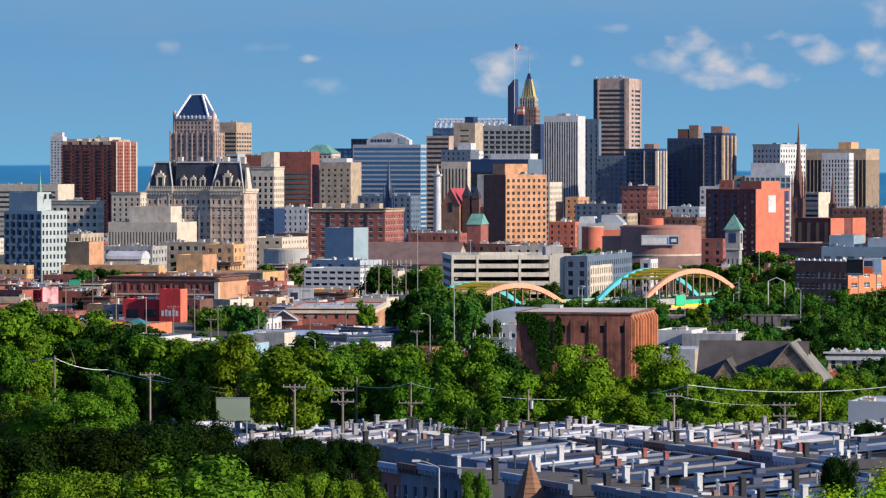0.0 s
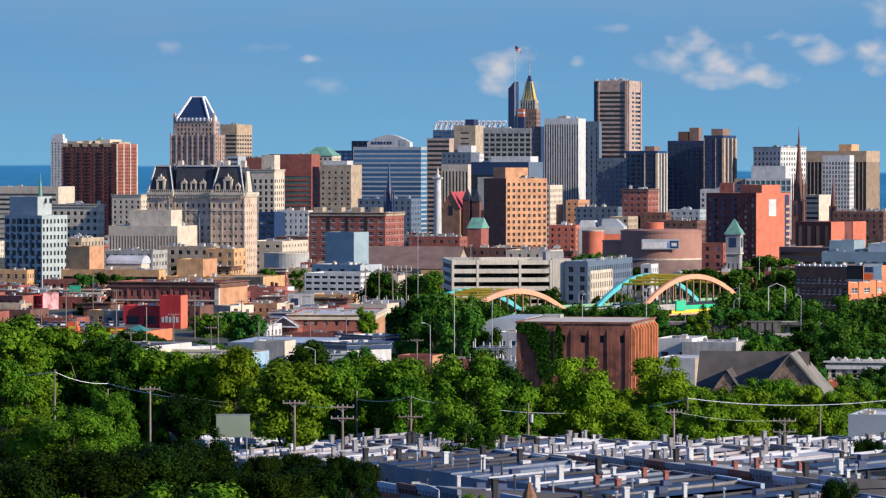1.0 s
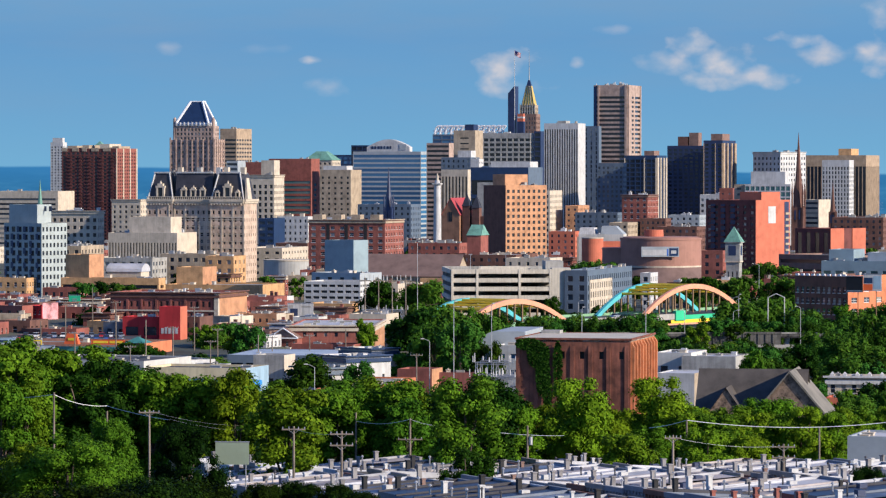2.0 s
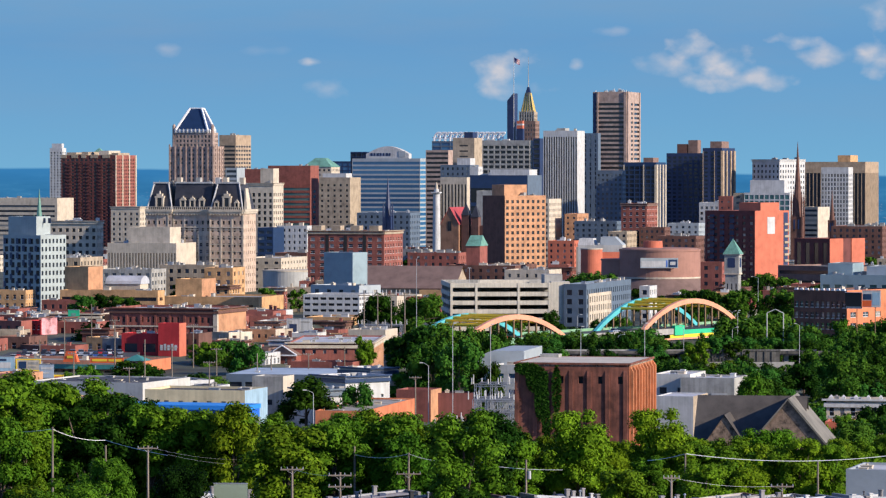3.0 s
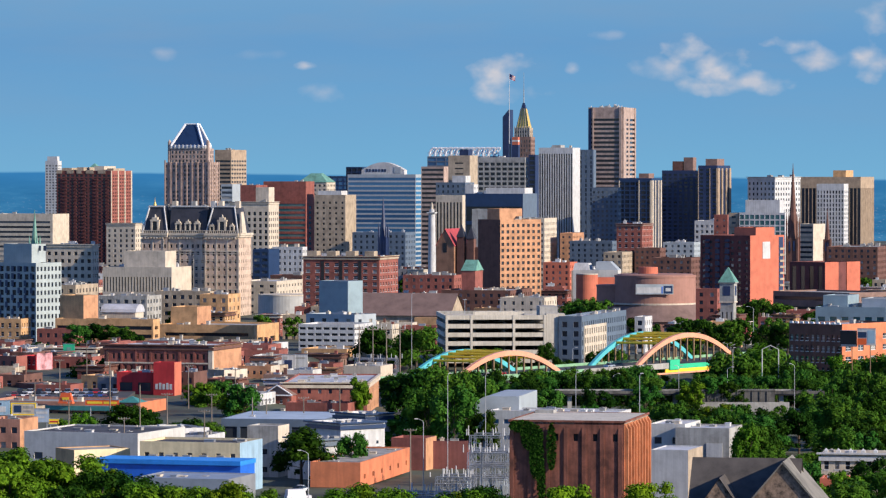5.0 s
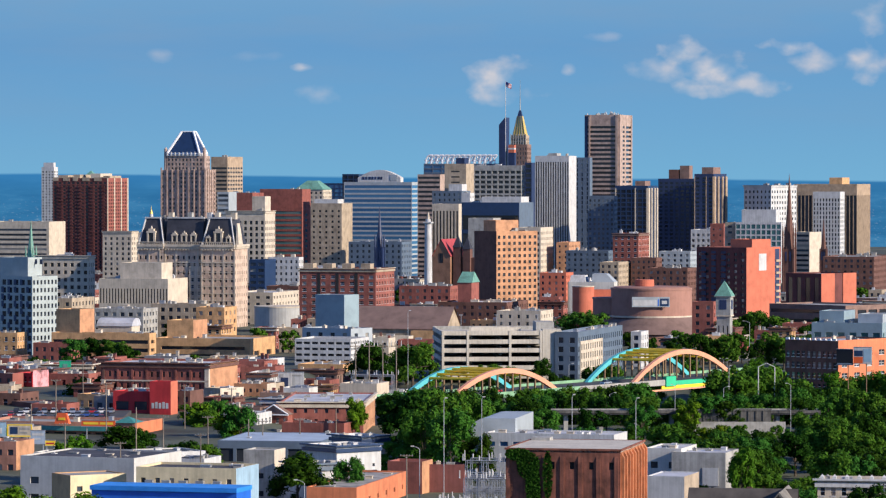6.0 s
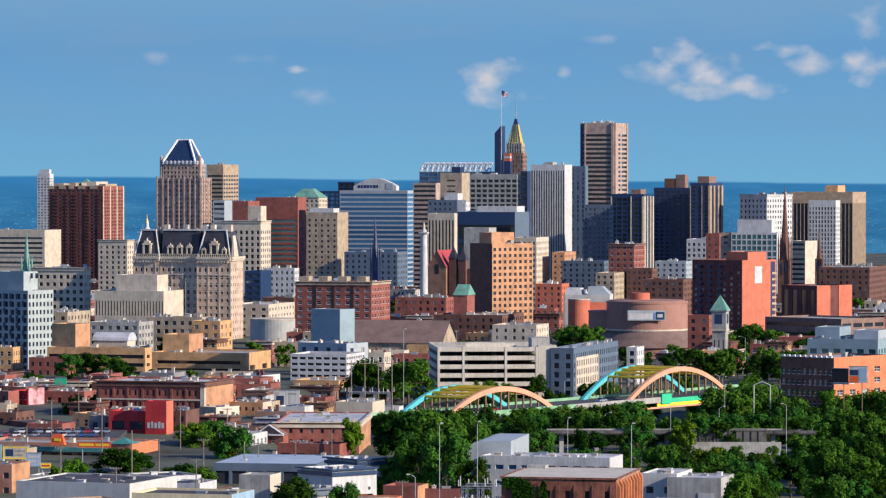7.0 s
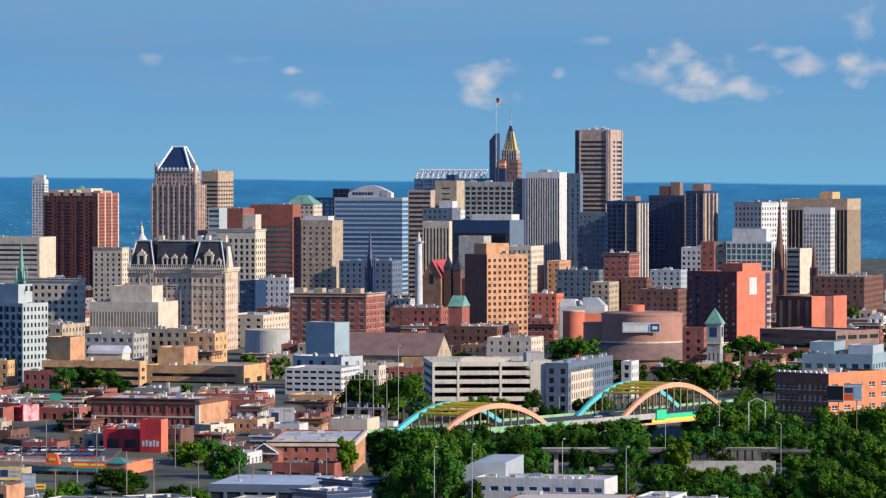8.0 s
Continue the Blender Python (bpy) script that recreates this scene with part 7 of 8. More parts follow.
MODELS = [row_house(i, f, r, h=hh) for i, (f, r, hh) in enumerate(((HOUSEBLUE, SILVERROOF, 8.0), (HOUSEGREY, TARCOAT, 8.2), (REDBRICK, TARCOAT, 7.8), (HOUSETAN, PALEROOF, 8.1), (HOUSELIGHT, SILVERROOF, 8.0), (HOUSEBLUE, TARCOAT, 8.1), (HOUSEGREY, PALEROOF, 7.7),
          (REDBRICK, SILVERROOF, 8.0), (HOUSEBLUE, WHITEROOF, 7.9), (DARKBRICK, TARCOAT, 8.0)))]
used = set()


# the blocks run down to the near street; along each row, then across the rows
ROW_TURN = -66.0
row_u = Vector((math.cos(radians(ROW_TURN)), math.sin(radians(ROW_TURN))))
row_n = Vector((-row_u.y, row_u.x))
street_corner = Vector((5.3, 352))
STREET_TREES = [(3.0, 470), (23.3, 515), (35.2, 545), (46.4, 440), (32.3, 330)]


def row_of_houses(across, back, seed, first, last, step=4.5):
    """Joined houses that step with the ground; back: the row faces the other way."""
    rng = random.Random(seed)
    for i in range(first, last):
        s1 = i * step
        if -10.5 < s1 < -0.5 or (i + 60) % 21 == 0:     # cross street, alleys
            continue
        p = street_corner + row_u * s1 + row_n * across
        mid = p + row_u * 2.2 + row_n * 6.5
        u = mid.x / mid.y
        if not (-0.0555 < u < 0.113) or mid.y > 543 or mid.y < (432 if u < -0.022 else 300) or any((mid - Vector(q)).length < 7.5 for q in STREET_TREES):
            continue
        k = rng.choice((0, 1, 2, 4, 5, 7, 9, 5, 1, 0) if mid.y < 425 else (3, 6, 8, 3, 6, 8, 4, 2))
        level = (street_corner + row_u * step * (3 * (i // 3) + 1.5) + row_n * (across + 6)).y
        q = p + row_u * step + row_n * 13.0 if back else p
        m = pose(q.x, q.y, ground_z(level) - 0.4, 0, 0, ROW_TURN + (180 if back else 0))
        if k not in used:
            used.add(k)
            MODELS[k].matrix_basis = m
        else:
            copy_thing(MODELS[k], m)
        FOOTPRINTS.append((mid.x, mid.y, 7))


row_of_houses(0, False, 1, -6, 10)
for k in range(4):
    row_of_houses(17 + 39 * k, True, 2 + 2 * k, -45, 12)
    row_of_houses(39 + 39 * k, False, 3 + 2 * k, -45, 12)

# turret with a brown shingled spire on a corner house
tur = thing("corner_turret", "corner turret with a steep brown shingled spire", "turret", 7.3, 343, ground_z(343) - 1, 0)
tt0 = 67.33 - ground_z(343) + 1
SHINGLE = material("brown_wood_shingles", (0.24, 0.12, 0.065), vary=0.25, fine=7, bump=0.5)
Shape().ring(0, 0, 0, tt0 - 6.5, 2.2, 2.2, 8, 0.39).put("wall", HOUSEBLUE, tur)
s = Shape()
for i in range(16):
    a, b = i / 16, (i + 1) / 16
    s.ring(0, 0, tt0 - 6.6 + 6.4 * a, tt0 - 6.6 + 6.4 * b + 0.02, 2.65 * (1 - a) + 0.14, 2.65 * (1 - b) + 0.06, 8, 0.39)
s.put("spire", SHINGLE, tur)
Shape().ring(0, 0, tt0 - 0.3, tt0 + 0.15, 0.16, 0.12, 8).put("finial", METAL, tur)

# pale green rooftop board
board = thing("rooftop_board", "plain pale green metal board standing over a roof", "sign board", -23.04, 447, 63.82, -4)
Shape().box(-1.85, 1.85, 0, 0.12, 0, 2.45).put("panel", material("pale_green_metal", (0.27, 0.33, 0.24), vary=0.05, rough=0.5), board)
Shape().box(-1.9, 1.9, -0.03, 0.15, 2.45, 2.55).put("top_rail", METAL, board)
for u in (-1.5, 1.5):
    Shape().bar((u, 0.06, -3.2), (u, 0.06, 0.2), 0.07).put("post", METAL, board)

# blue-grey flat-roofed works at the edge of the trees
building("workshop", "low pale blue metal workshop beside the trees", "workshop", 63.9, 565, 7.8, 14.0, ground_z(570) - 1, 58.96, -16, PALEGREY, roof=WHITEROOF, plant=2, parapet=0.3)


# ---- poles and wires ----
def utility_pole(x, y, top, arms=1, lean=0.0, wide=2.7, turn=0.0, tank=False):
    base = ground_z(y) - 0.5
    h = top - base
    root = thing("utility_pole", "weathered wooden utility pole with a crossarm", "utility pole", x, y, base, turn, "utility poles")
    Shape().ring(0, 0, 0, h, 0.19, 0.12, 8).put("pole", WOOD, root)
    for k in range(arms):
        z = h - 0.35 - 1.25 * k
        Shape().box(-wide / 2, wide / 2, -0.2, -0.08, z - 0.07, z + 0.09).put("crossarm", WOOD, root)
        Shape().bar((-0.6, -0.14, z - 0.05), (0, -0.14, z - 0.5), 0.02, 4).bar((0.6, -0.14, z - 0.05), (0, -0.14, z - 0.5), 0.02, 4).put("brace", METAL, root)
        for u in (-wide * 0.46, -wide * 0.2, wide * 0.2, wide * 0.46):
            Shape().ring(u, -0.14, z + 0.09, z + 0.32, 0.06, 0.04, 6).put("insulator", METAL, root)
    if tank:
        Shape().ring(0.42, 0, h - 2.6, h - 1.5, 0.26, 0.26, 10).put("transformer", METAL, root)


def wire(a, b, sag, r=0.022, n=14, mat=None):
    """A hanging line between two points."""
    s = Shape()
    a, b = Vector(a), Vector(b)
    pts = [a.lerp(b, i / n) - Vector((0, 0, sag * 4 * (i / n) * (1 - i / n))) for i in range(n + 1)]
    for p in pts:
        s.v += [(p.x - r, p.y, p.z), (p.x, p.y - r, p.z), (p.x + r, p.y, p.z), (p.x, p.y, p.z + r)]
    for i in range(n):
        s.f += [(4 * i + k, 4 * i + (k + 1) % 4, 4 * i + 4 + (k + 1) % 4, 4 * i + 4 + k) for k in range(4)]
    ob = s.put("overhead_wire", mat or METAL)
    return tagged(ob, "grey overhead wire sagging between poles", "wire", "overhead wires")


utility_pole(-51.67, 542, 66.47, 0)
utility_pole(-37.68, 524, 65.21)
utility_pole(-16.91, 464, 66.93)
utility_pole(-11.12, 451, 67.25, 2, 0, 2.6)
utility_pole(-11.87, 560, 62.67, 0)
utility_pole(-4.29, 543, 62.96, 0)
utility_pole(-4.29, 543, 60.47, 1, 0, 3.3)
utility_pole(11.51, 550, 61.52, 0, tank=True)
utility_pole(26.47, 467, 65.73, 1, 0, 1.9)
utility_pole(39.40, 470, 64.52, 2, 0, 2.7)
utility_pole(33.66, 561, 61.61, 0)
utility_pole(51.37, 555, 60.93, 0)
utility_pole(-45.10, 548, 63.60, 0)
# poles of the streets beyond the trees
utility_pole(-104.60, 1130, 59.04, 1)
utility_pole(-104.85, 1220, 60.02, 0)
utility_pole(-86.63, 1080, 60.64, 1)
utility_pole(-86.67, 960, 57.40, 1)
utility_pole(-72.84, 1000, 58.72, 0)
utility_pole(-64.86, 980, 57.89, 1)
utility_pole(-55.24, 1000, 56.64, 1)
utility_pole(-53.02, 930, 56.75, 1)
utility_pole(-47.09, 1040, 53.43, 0)
utility_pole(-43.70, 1045, 52.83, 1)
utility_pole(-34.31, 1050, 53.09, 1)
utility_pole(-26.69, 1120, 51.50, 0)
utility_pole(-5.51, 860, 56.90, 1)
utility_pole(-104.56, 1060, 56.14, 0)
utility_pole(-68.90, 1130, 57.47, 1)
utility_pole(-57.40, 1160, 55.04, 1)
utility_pole(-69.01, 900, 56.88, 1)
utility_pole(-45.26, 1200, 50.01, 0)
wire((-51.67, 542, 66.16), (-65.49, 560, 64.76), 0.35, 0.05, mat=BRIGHTWHITE)
wire((-51.67, 542, 66.16), (-45.10, 548, 64.28), 0.5, 0.05, mat=BRIGHTWHITE)
wire((-45.10, 548, 64.28), (-35.54, 530, 63.51), 0.15, 0.04, mat=BRIGHTWHITE)
wire((-37.68, 524, 65.06), (-24.37, 560, 60.96), 0.7)
wire((-35.54, 530, 63.65), (-24.37, 560, 60.19), 0.5)
wire((-11.87, 560, 61.50), (-4.29, 543, 62.81), 0.5, 0.04, mat=BRIGHTWHITE)
wire((-4.29, 543, 62.81), (0.45, 540, 62.07), 0.25, 0.04, mat=BRIGHTWHITE)
wire((5.97, 552, 60.64), (16.43, 549, 60.20), 0.2, 0.05, mat=BRIGHTWHITE)
wire((29.16, 575, 59.57), (33.66, 561, 61.53), 0.15, 0.06, mat=BRIGHTWHITE)
wire((33.66, 561, 61.53), (65.95, 556, 62.26), 1.2, 0.075, mat=BRIGHTWHITE)
wire((39.40, 470, 64.26), (26.47, 467, 65.47), 0.5)
wire((-11.12, 451, 67.00), (-16.91, 464, 66.67), 0.35)


def street_lamp(x, y, top, arm, label="grey steel street lamp with a curved arm", double=False, mat=None, r=0.07):
    base = ground_z(y) - 0.3
    h = top - base
    root = thing("street_lamp", label, "street lamp", x, y, base, 0, "street lamps")
    m = mat or METAL
    Shape().ring(0, 0, 0, h - 0.6, r * 1.4, r, 8).put("pole", m, root)
    for sgn in ((-1, 1) if double else (1 if arm > 0 else -1,)):
        s = Shape()
        pts = [(sgn * abs(arm) * f, 0, h - 0.6 + 0.6 * math.sin(f * math.pi / 2)) for f in (0, 0.3, 0.6, 0.85, 1.0)]
        for p, q in zip(pts, pts[1:]):
            s.bar(p, q, r * 0.7, 5)
        s.put("arm", m, root)
        Shape().box(sgn * abs(arm) - 0.35, sgn * abs(arm) + 0.35, -0.15, 0.15, h - 0.1, h + 0.08).put("lamp_head", WHITE, root)


street_lamp(-0.33, 338, 67.36, -1.9)
street_lamp(-23.24, 740, 60.54, -1.6)
street_lamp(-2.54, 800, 62.62, -1.4)
street_lamp(8.88, 800, 57.96, -1.4)
# lamps along the expressway and the bridge
street_lamp(51.08, 1180, 52.61, 1.6)
street_lamp(70.63, 1190, 54.45, 0.9, double=True)
street_lamp(82.69, 1160, 55.46, 1.5)
street_lamp(100.94, 1150, 56.87, -1.2)
street_lamp(105.37, 1480, 48.81, 1.3, double=True)
street_lamp(106.60, 1480, 48.19, 1.3)
street_lamp(124.07, 1600, 58.03, -2.4)
street_lamp(47.86, 1440, 48.91, 1.4)
street_lamp(94.31, 1500, 51.71, 2.2, double=True)
street_lamp(-8.09, 1300, 72.30, 0.6, "tall thin steel light mast")
street_lamp(2.46, 900, 66.57, 0.5, "tall thin steel light mast")
street_lamp(11.16, 930, 65.17, 0.5, "tall thin steel light mast")
street_lamp(44.86, 900, 66.57, 0.5, "tall thin steel light mast")
street_lamp(34.15, 1000, 61.89, 0.5, "tall thin steel light mast")
street_lamp(90.74, 1250, 57.09, 0.5, "tall thin steel light mast")
for px, py, top in ((105.5, 1290, 56.0),):
    arch = thing("gantry_frame", "white steel portal frame beside the tracks", "gantry", px, py, ground_z(py), -10)
    hh = top - ground_z(py)
    Shape().bar((-2.6, 0, 0), (-2.6, 0, hh - 1.2), 0.16).put("post", WHITE, arch)
    Shape().bar((2.6, 0, 0), (2.6, 0, hh - 1.2), 0.16).put("post", WHITE, arch)
    Shape().bar((-2.6, 0, hh - 1.2), (0, 0, hh), 0.14).bar((2.6, 0, hh - 1.2), (0, 0, hh), 0.14).put("portal_beam", WHITE, arch)

# ---- expressway walls in the valley ----
DARKCONCRETE = material("dirty_concrete", (0.13, 0.125, 0.115), vary=0.3, streaky=0.5)
valley_wall = thing("retaining_wall", "long weathered concrete retaining wall below the trees", "retaining wall", 69.4, 1150, ground_z(1150), 0)
Shape().box(0, 26, 0, 0.8, -2, 49.06 - ground_z(1150)).put("wall_face", DARKCONCRETE, valley_wall)
Shape().box(-0.2, 26.2, -0.2, 1.0, 49.06 - ground_z(1150), 49.54 - ground_z(1150)).put("coping", DARKCONCRETE, valley_wall)
Shape().box(2, 30, -1.2, -0.3, -2, 46.0 - ground_z(1150)).put("stone_base", GREY, valley_wall, "pale stone base wall")
s = Shape()
for i in range(12):
    s.box(0.6 + 2.1 * i, 0.9 + 2.1 * i, -0.25, -0.01, -2, 49.06 - ground_z(1150) - 0.1)
s.put("rib", DARKCONCRETE, valley_wall)
road_ramp = thing("road_ramp", "elevated concrete road ramp with parapets", "road ramp", 33.6, 1152, ground_z(1152), 0)
rh = 49.25 - ground_z(1152)
Shape().box(0, 76, 0, 9, rh - 1.4, rh - 0.6).put("deck", ASPHALT, road_ramp)
Shape().box(0, 76, -0.3, 0, rh - 1.0, rh - 0.2).put("parapet", DARKCONCRETE, road_ramp)
Shape().box(0, 76, 9, 9.3, rh - 1.0, rh - 0.2).put("parapet", GREY, road_ramp)
for u in (4, 14, 24, 34, 44, 54, 64, 73):
    Shape().box(u - 0.6, u + 0.6, 2, 7, -1, rh - 1.4).put("pier", GREY, road_ramp)

# ---- back streets: small brick houses and lofts that fill the blocks between the large buildings ----
def town_house(x, y, w, d, h, wall, roof, seed):
    rng = random.Random(seed)
    z0 = ground_z(y, x) - 1
    storey = 3.4
    st = (rng.uniform(3.0, 3.8), storey, rng.uniform(0.34, 0.44), 0.5, 1.0)
    root = building("town_house", rng.choice(("flat-roofed brick town house with sash windows", "old brick town house with a parapet and roof units", "plain low town building with rows of windows")), "house",
                    x, y, w, d, z0, z0 + h, -16 + rng.choice((0, 0, 0, -8, 6)), wall, front=st, side=st, roof=roof, plant=rng.randrange(1, 4), glass=rng.choice((PANE, DARKPANE)), sash=rng.random() < 0.5, cornice=rng.choice((None, None, None, None, DARKBRICK, CREAM)), group="town houses")
    for _ in range(rng.randrange(0, 3)):
        chimney(root, -w * rng.random(), d * rng.uniform(0.2, 0.7), h - 0.7, rng.uniform(1.2, 2.4), 1.0, rng.choice((REDBRICK, CREAM, DARKBRICK)), False)
    return root


def free(x, y, r):
    return all((x - a) ** 2 + (y - b) ** 2 > (0.85 * r + 0.66 * q) ** 2 for a, b, q in FOOTPRINTS)


WALLS = (REDBRICK, REDBRICK, REDBRICK, DARKBRICK, BEIGE, CREAM, TANBRICK, BROWN, HOUSEGREY, REDBRICK, BEIGE, WHITE)
ROOFS = (GREYROOF, WHITEROOF, WHITEROOF, TARROOF, SILVERROOF)


# yards that stay open between the houses
YARDS = ((-137.0, 1659.2), (-56.1, 1010.3), (-61.1, 1110.3))


def fill(count, y0, y1, side0, side1, h0, h1, seed, w0=7, w1=18):
    """Houses on free ground between two distances, within the width that the lens takes in."""
    rng = random.Random(seed)
    made = tries = 0
    while made < count and tries < 40 * count:
        tries += 1
        y = rng.uniform(y0, y1)
        x = y * rng.uniform(side0, side1)
        w, d = rng.uniform(w0, w1), rng.uniform(9, 16)
        if not free(x - w / 2, y + d / 2, 0.5 * max(w, d)):
            continue
        made += 1
        height, wall, roof, own = rng.uniform(h0, h1), rng.choice(WALLS), rng.choice(ROOFS), rng.randrange(10**6)
        if all(math.hypot(x - a, y - b) > 6 for a, b in YARDS):
            town_house(x, y, w, d, height, wall, roof, own)


FOOTPRINTS += [(-110, 1160, 26), (-95, 1150, 20), (-92, 1060, 20), (-105, 1045, 20), (-58, 900, 26)]
FOOTPRINTS += [(-84, 1170, 16), (-124, 1470, 16), (-132, 1435, 14), (-112, 1482, 14), (-125, 1650, 15), (-108, 1645, 16), (-92, 1650, 16), (-78, 1660, 16), (-74, 1143, 18), (-131, 1300, 16), (-126, 1270, 14), (-118, 1310, 12), (-62, 1205, 13), (-70, 1160, 14), (-82, 1160, 14), (-84, 1225, 12), (-95, 1235, 12), (-48, 1125, 14)]
fill(20, 1140, 1290, -0.112, -0.03, 3.6, 5.5, 1, 7, 12)
FOOTPRINTS += [(rx0 + 2, 2010, 22), (rx0 + 2, 1960, 22), (rx0, 1900, 20), (rx0, 1840, 18)]
fill(40, 1330, 1490, -0.112, -0.005, 4.5, 7, 2)
fill(46, 1640, 1990, -0.112, 0.12, 8, 12, 3)
fill(56, 1990, 2450, -0.112, 0.12, 9, 13, 4)
fill(46, 2450, 2950, -0.115, 0.12, 10, 17, 5, 10, 24)
fill(30, 2950, 3500, -0.115, 0.12, 14, 26, 6, 14, 30)
fill(24, 3500, 4300, -0.115, 0.12, 8, 20, 7, 16, 40)
fill(12, 940, 1120, -0.11, -0.015, 4, 6, 8, 6, 12)
fill(4, 760, 900, 0.07, 0.115, 5.5, 7, 9, 5, 8)

# ---- woods and street trees ----
wood(NEAR, 26, -60.37, -22.02, 548, 578, 17, 20.5, 1, mix=(0, 1, 0, 1, 3))
wood(NEAR, 16, -64.99, -23.71, 590, 640, 11, 14.5, 21)
wood(NEAR, 22, -23.36, 10.12, 562, 592, 15.5, 18, 2, mix=(0, 1, 3, 0))
wood(NEAR, 8, -25.15, 10.90, 605, 650, 9, 12.5, 22)
wood(NEAR, 28, 9.64, 64.29, 580, 622, 11, 14.5, 3, mix=(0, 1, 2, 0))
wood(NEAR, 8, 41.68, 70.95, 640, 700, 9, 11.5, 31)
# single large trees of the near streets: across, away, top of the crown
for kind, x, y, top, wide in ((1, -17.95, 478, 71.80, 1.15), (0, 3.00, 528, 69.91, 0.95), (2, 19.62, 585, 66.63, 0.9), (2, 31.71, 596, 66.23, 0.9), (1, 23.26, 515, 63.60, 1.2), (2, 35.19, 545, 61.79, 1.1),
                              (0, -58.5, 560, 73.2, 1.0), (1, -54.8, 566, 72.6, 1.0), (0, -51.2, 572, 71.6, 1.0), (3, -48.0, 565, 70.2, 0.9), (0, -62.0, 566, 72.4, 1.0),
                              (3, 3.00, 470, 64.32, 1.0), (0, -4.93, 556, 65.04, 1.0), (0, -11.47, 575, 64.11, 1.0)):
    plant_tree(NEAR, kind, x, y, top, wide=wide)
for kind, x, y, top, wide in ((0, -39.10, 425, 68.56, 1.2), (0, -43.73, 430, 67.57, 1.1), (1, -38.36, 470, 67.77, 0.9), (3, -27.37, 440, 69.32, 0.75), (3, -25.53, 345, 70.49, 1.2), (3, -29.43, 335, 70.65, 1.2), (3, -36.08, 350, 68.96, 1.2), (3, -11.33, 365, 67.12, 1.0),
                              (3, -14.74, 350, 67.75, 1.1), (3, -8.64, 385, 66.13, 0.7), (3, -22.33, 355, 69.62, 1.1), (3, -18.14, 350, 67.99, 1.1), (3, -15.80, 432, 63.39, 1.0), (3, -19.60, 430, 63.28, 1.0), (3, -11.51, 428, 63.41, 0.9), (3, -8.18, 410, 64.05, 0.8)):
    plant_tree(CLOSE, kind, x, y, top, wide=wide)
for kind, x, y, top, wide in ((0, -16.85, 262, 73.48, 1.25), (0, -14.26, 268, 72.50, 1.0), (2, -25.78, 270, 71.87, 0.8), (0, -20.16, 258, 72.70, 1.0), (1, -9.62, 310, 68.72, 0.9), (1, -6.09, 305, 68.54, 0.8), (1, -11.60, 300, 68.72, 0.7), (1, 2.52, 325, 67.68, 0.55),                               (3, 46.40, 440, 64.44, 0.8), (3, 32.28, 330, 68.68, 0.5), (3, -32.59, 300, 72.05, 1.0)):
    plant_tree(CLOSE, kind, x, y, top, wide=wide)
# the valley and the streets beyond
wood(FAR, 28, -6.0, 74.94, 1040, 1180, 8.5, 12, 4)
wood(FAR, 44, 41.15, 103.51, 900, 1130, 8, 13, 5, mix=(0, 1, 1, 2))
wood(FAR, 44, 44.29, 108.11, 940, 1180, 8, 13, 51, mix=(0, 1, 1, 2), joined=True)
wood(FAR, 16, 62.08, 80.51, 700, 850, 8, 10.5, 52)
wood(FAR, 26, -18.14, 47.82, 1190, 1245, 49.5, 52.5, 6, tops=True, mix=(0, 1, 1, 2))
wood(FAR, 34, 44.52, 136.86, 1190, 1260, 48.5, 51.5, 61, tops=True, mix=(0, 1, 1, 2))
wood(FAR, 22, 92.23, 147.21, 1280, 1330, 50, 54, 62, tops=True, joined=True)
wood(FAR, 26, 11.64, 120.27, 1400, 1470, 8, 12, 63, joined=True)
wood(FAR, 26, -31.70, -5.94, 1425, 1490, 53, 57, 7, tops=True, joined=True, mix=(1, 1, 0))
wood(DIST, 20, -121.0, -90.0, 1550, 1595, 7.5, 10, 8, joined=True, mix=(1, 1, 0))
wood(DIST, 18, -118.89, -84.59, 1640, 1710, 4, 6, 9, joined=True, mix=(1, 1, 0))
wood(DIST, 44, 73.49, 177.25, 1560, 1690, 9, 13, 10, joined=True)
wood(FAR, 8, -116.73, -14.96, 1080, 1160, 5, 7, 11)
wood(FAR, 4, -92.95, -11.92, 900, 960, 4, 7, 12)
wood(DIST, 60, -188.45, 195.51, 1700, 2400, 8, 12, 13, joined=True)
wood(DIST, 40, -266.04, 276.02, 2400, 3200, 8, 13, 14, joined=True)
wood(DIST, 20, 123.32, 204.72, 1780, 1990, 9, 14, 15, joined=True)
wood(FAR, 90, -12.97, 119.61, 1030, 1270, 4, 6.5, 71, joined=True, mix=(0, 0, 2))
wood(FAR, 40, 41.46, 101.21, 880, 1030, 4, 6.5, 72, joined=True, mix=(0, 0, 2))
wood(DIST, 34, -166.28, -68.59, 1500, 1585, 3.5, 5.5, 73, joined=True, mix=(1, 1, 0))
finish_woods()
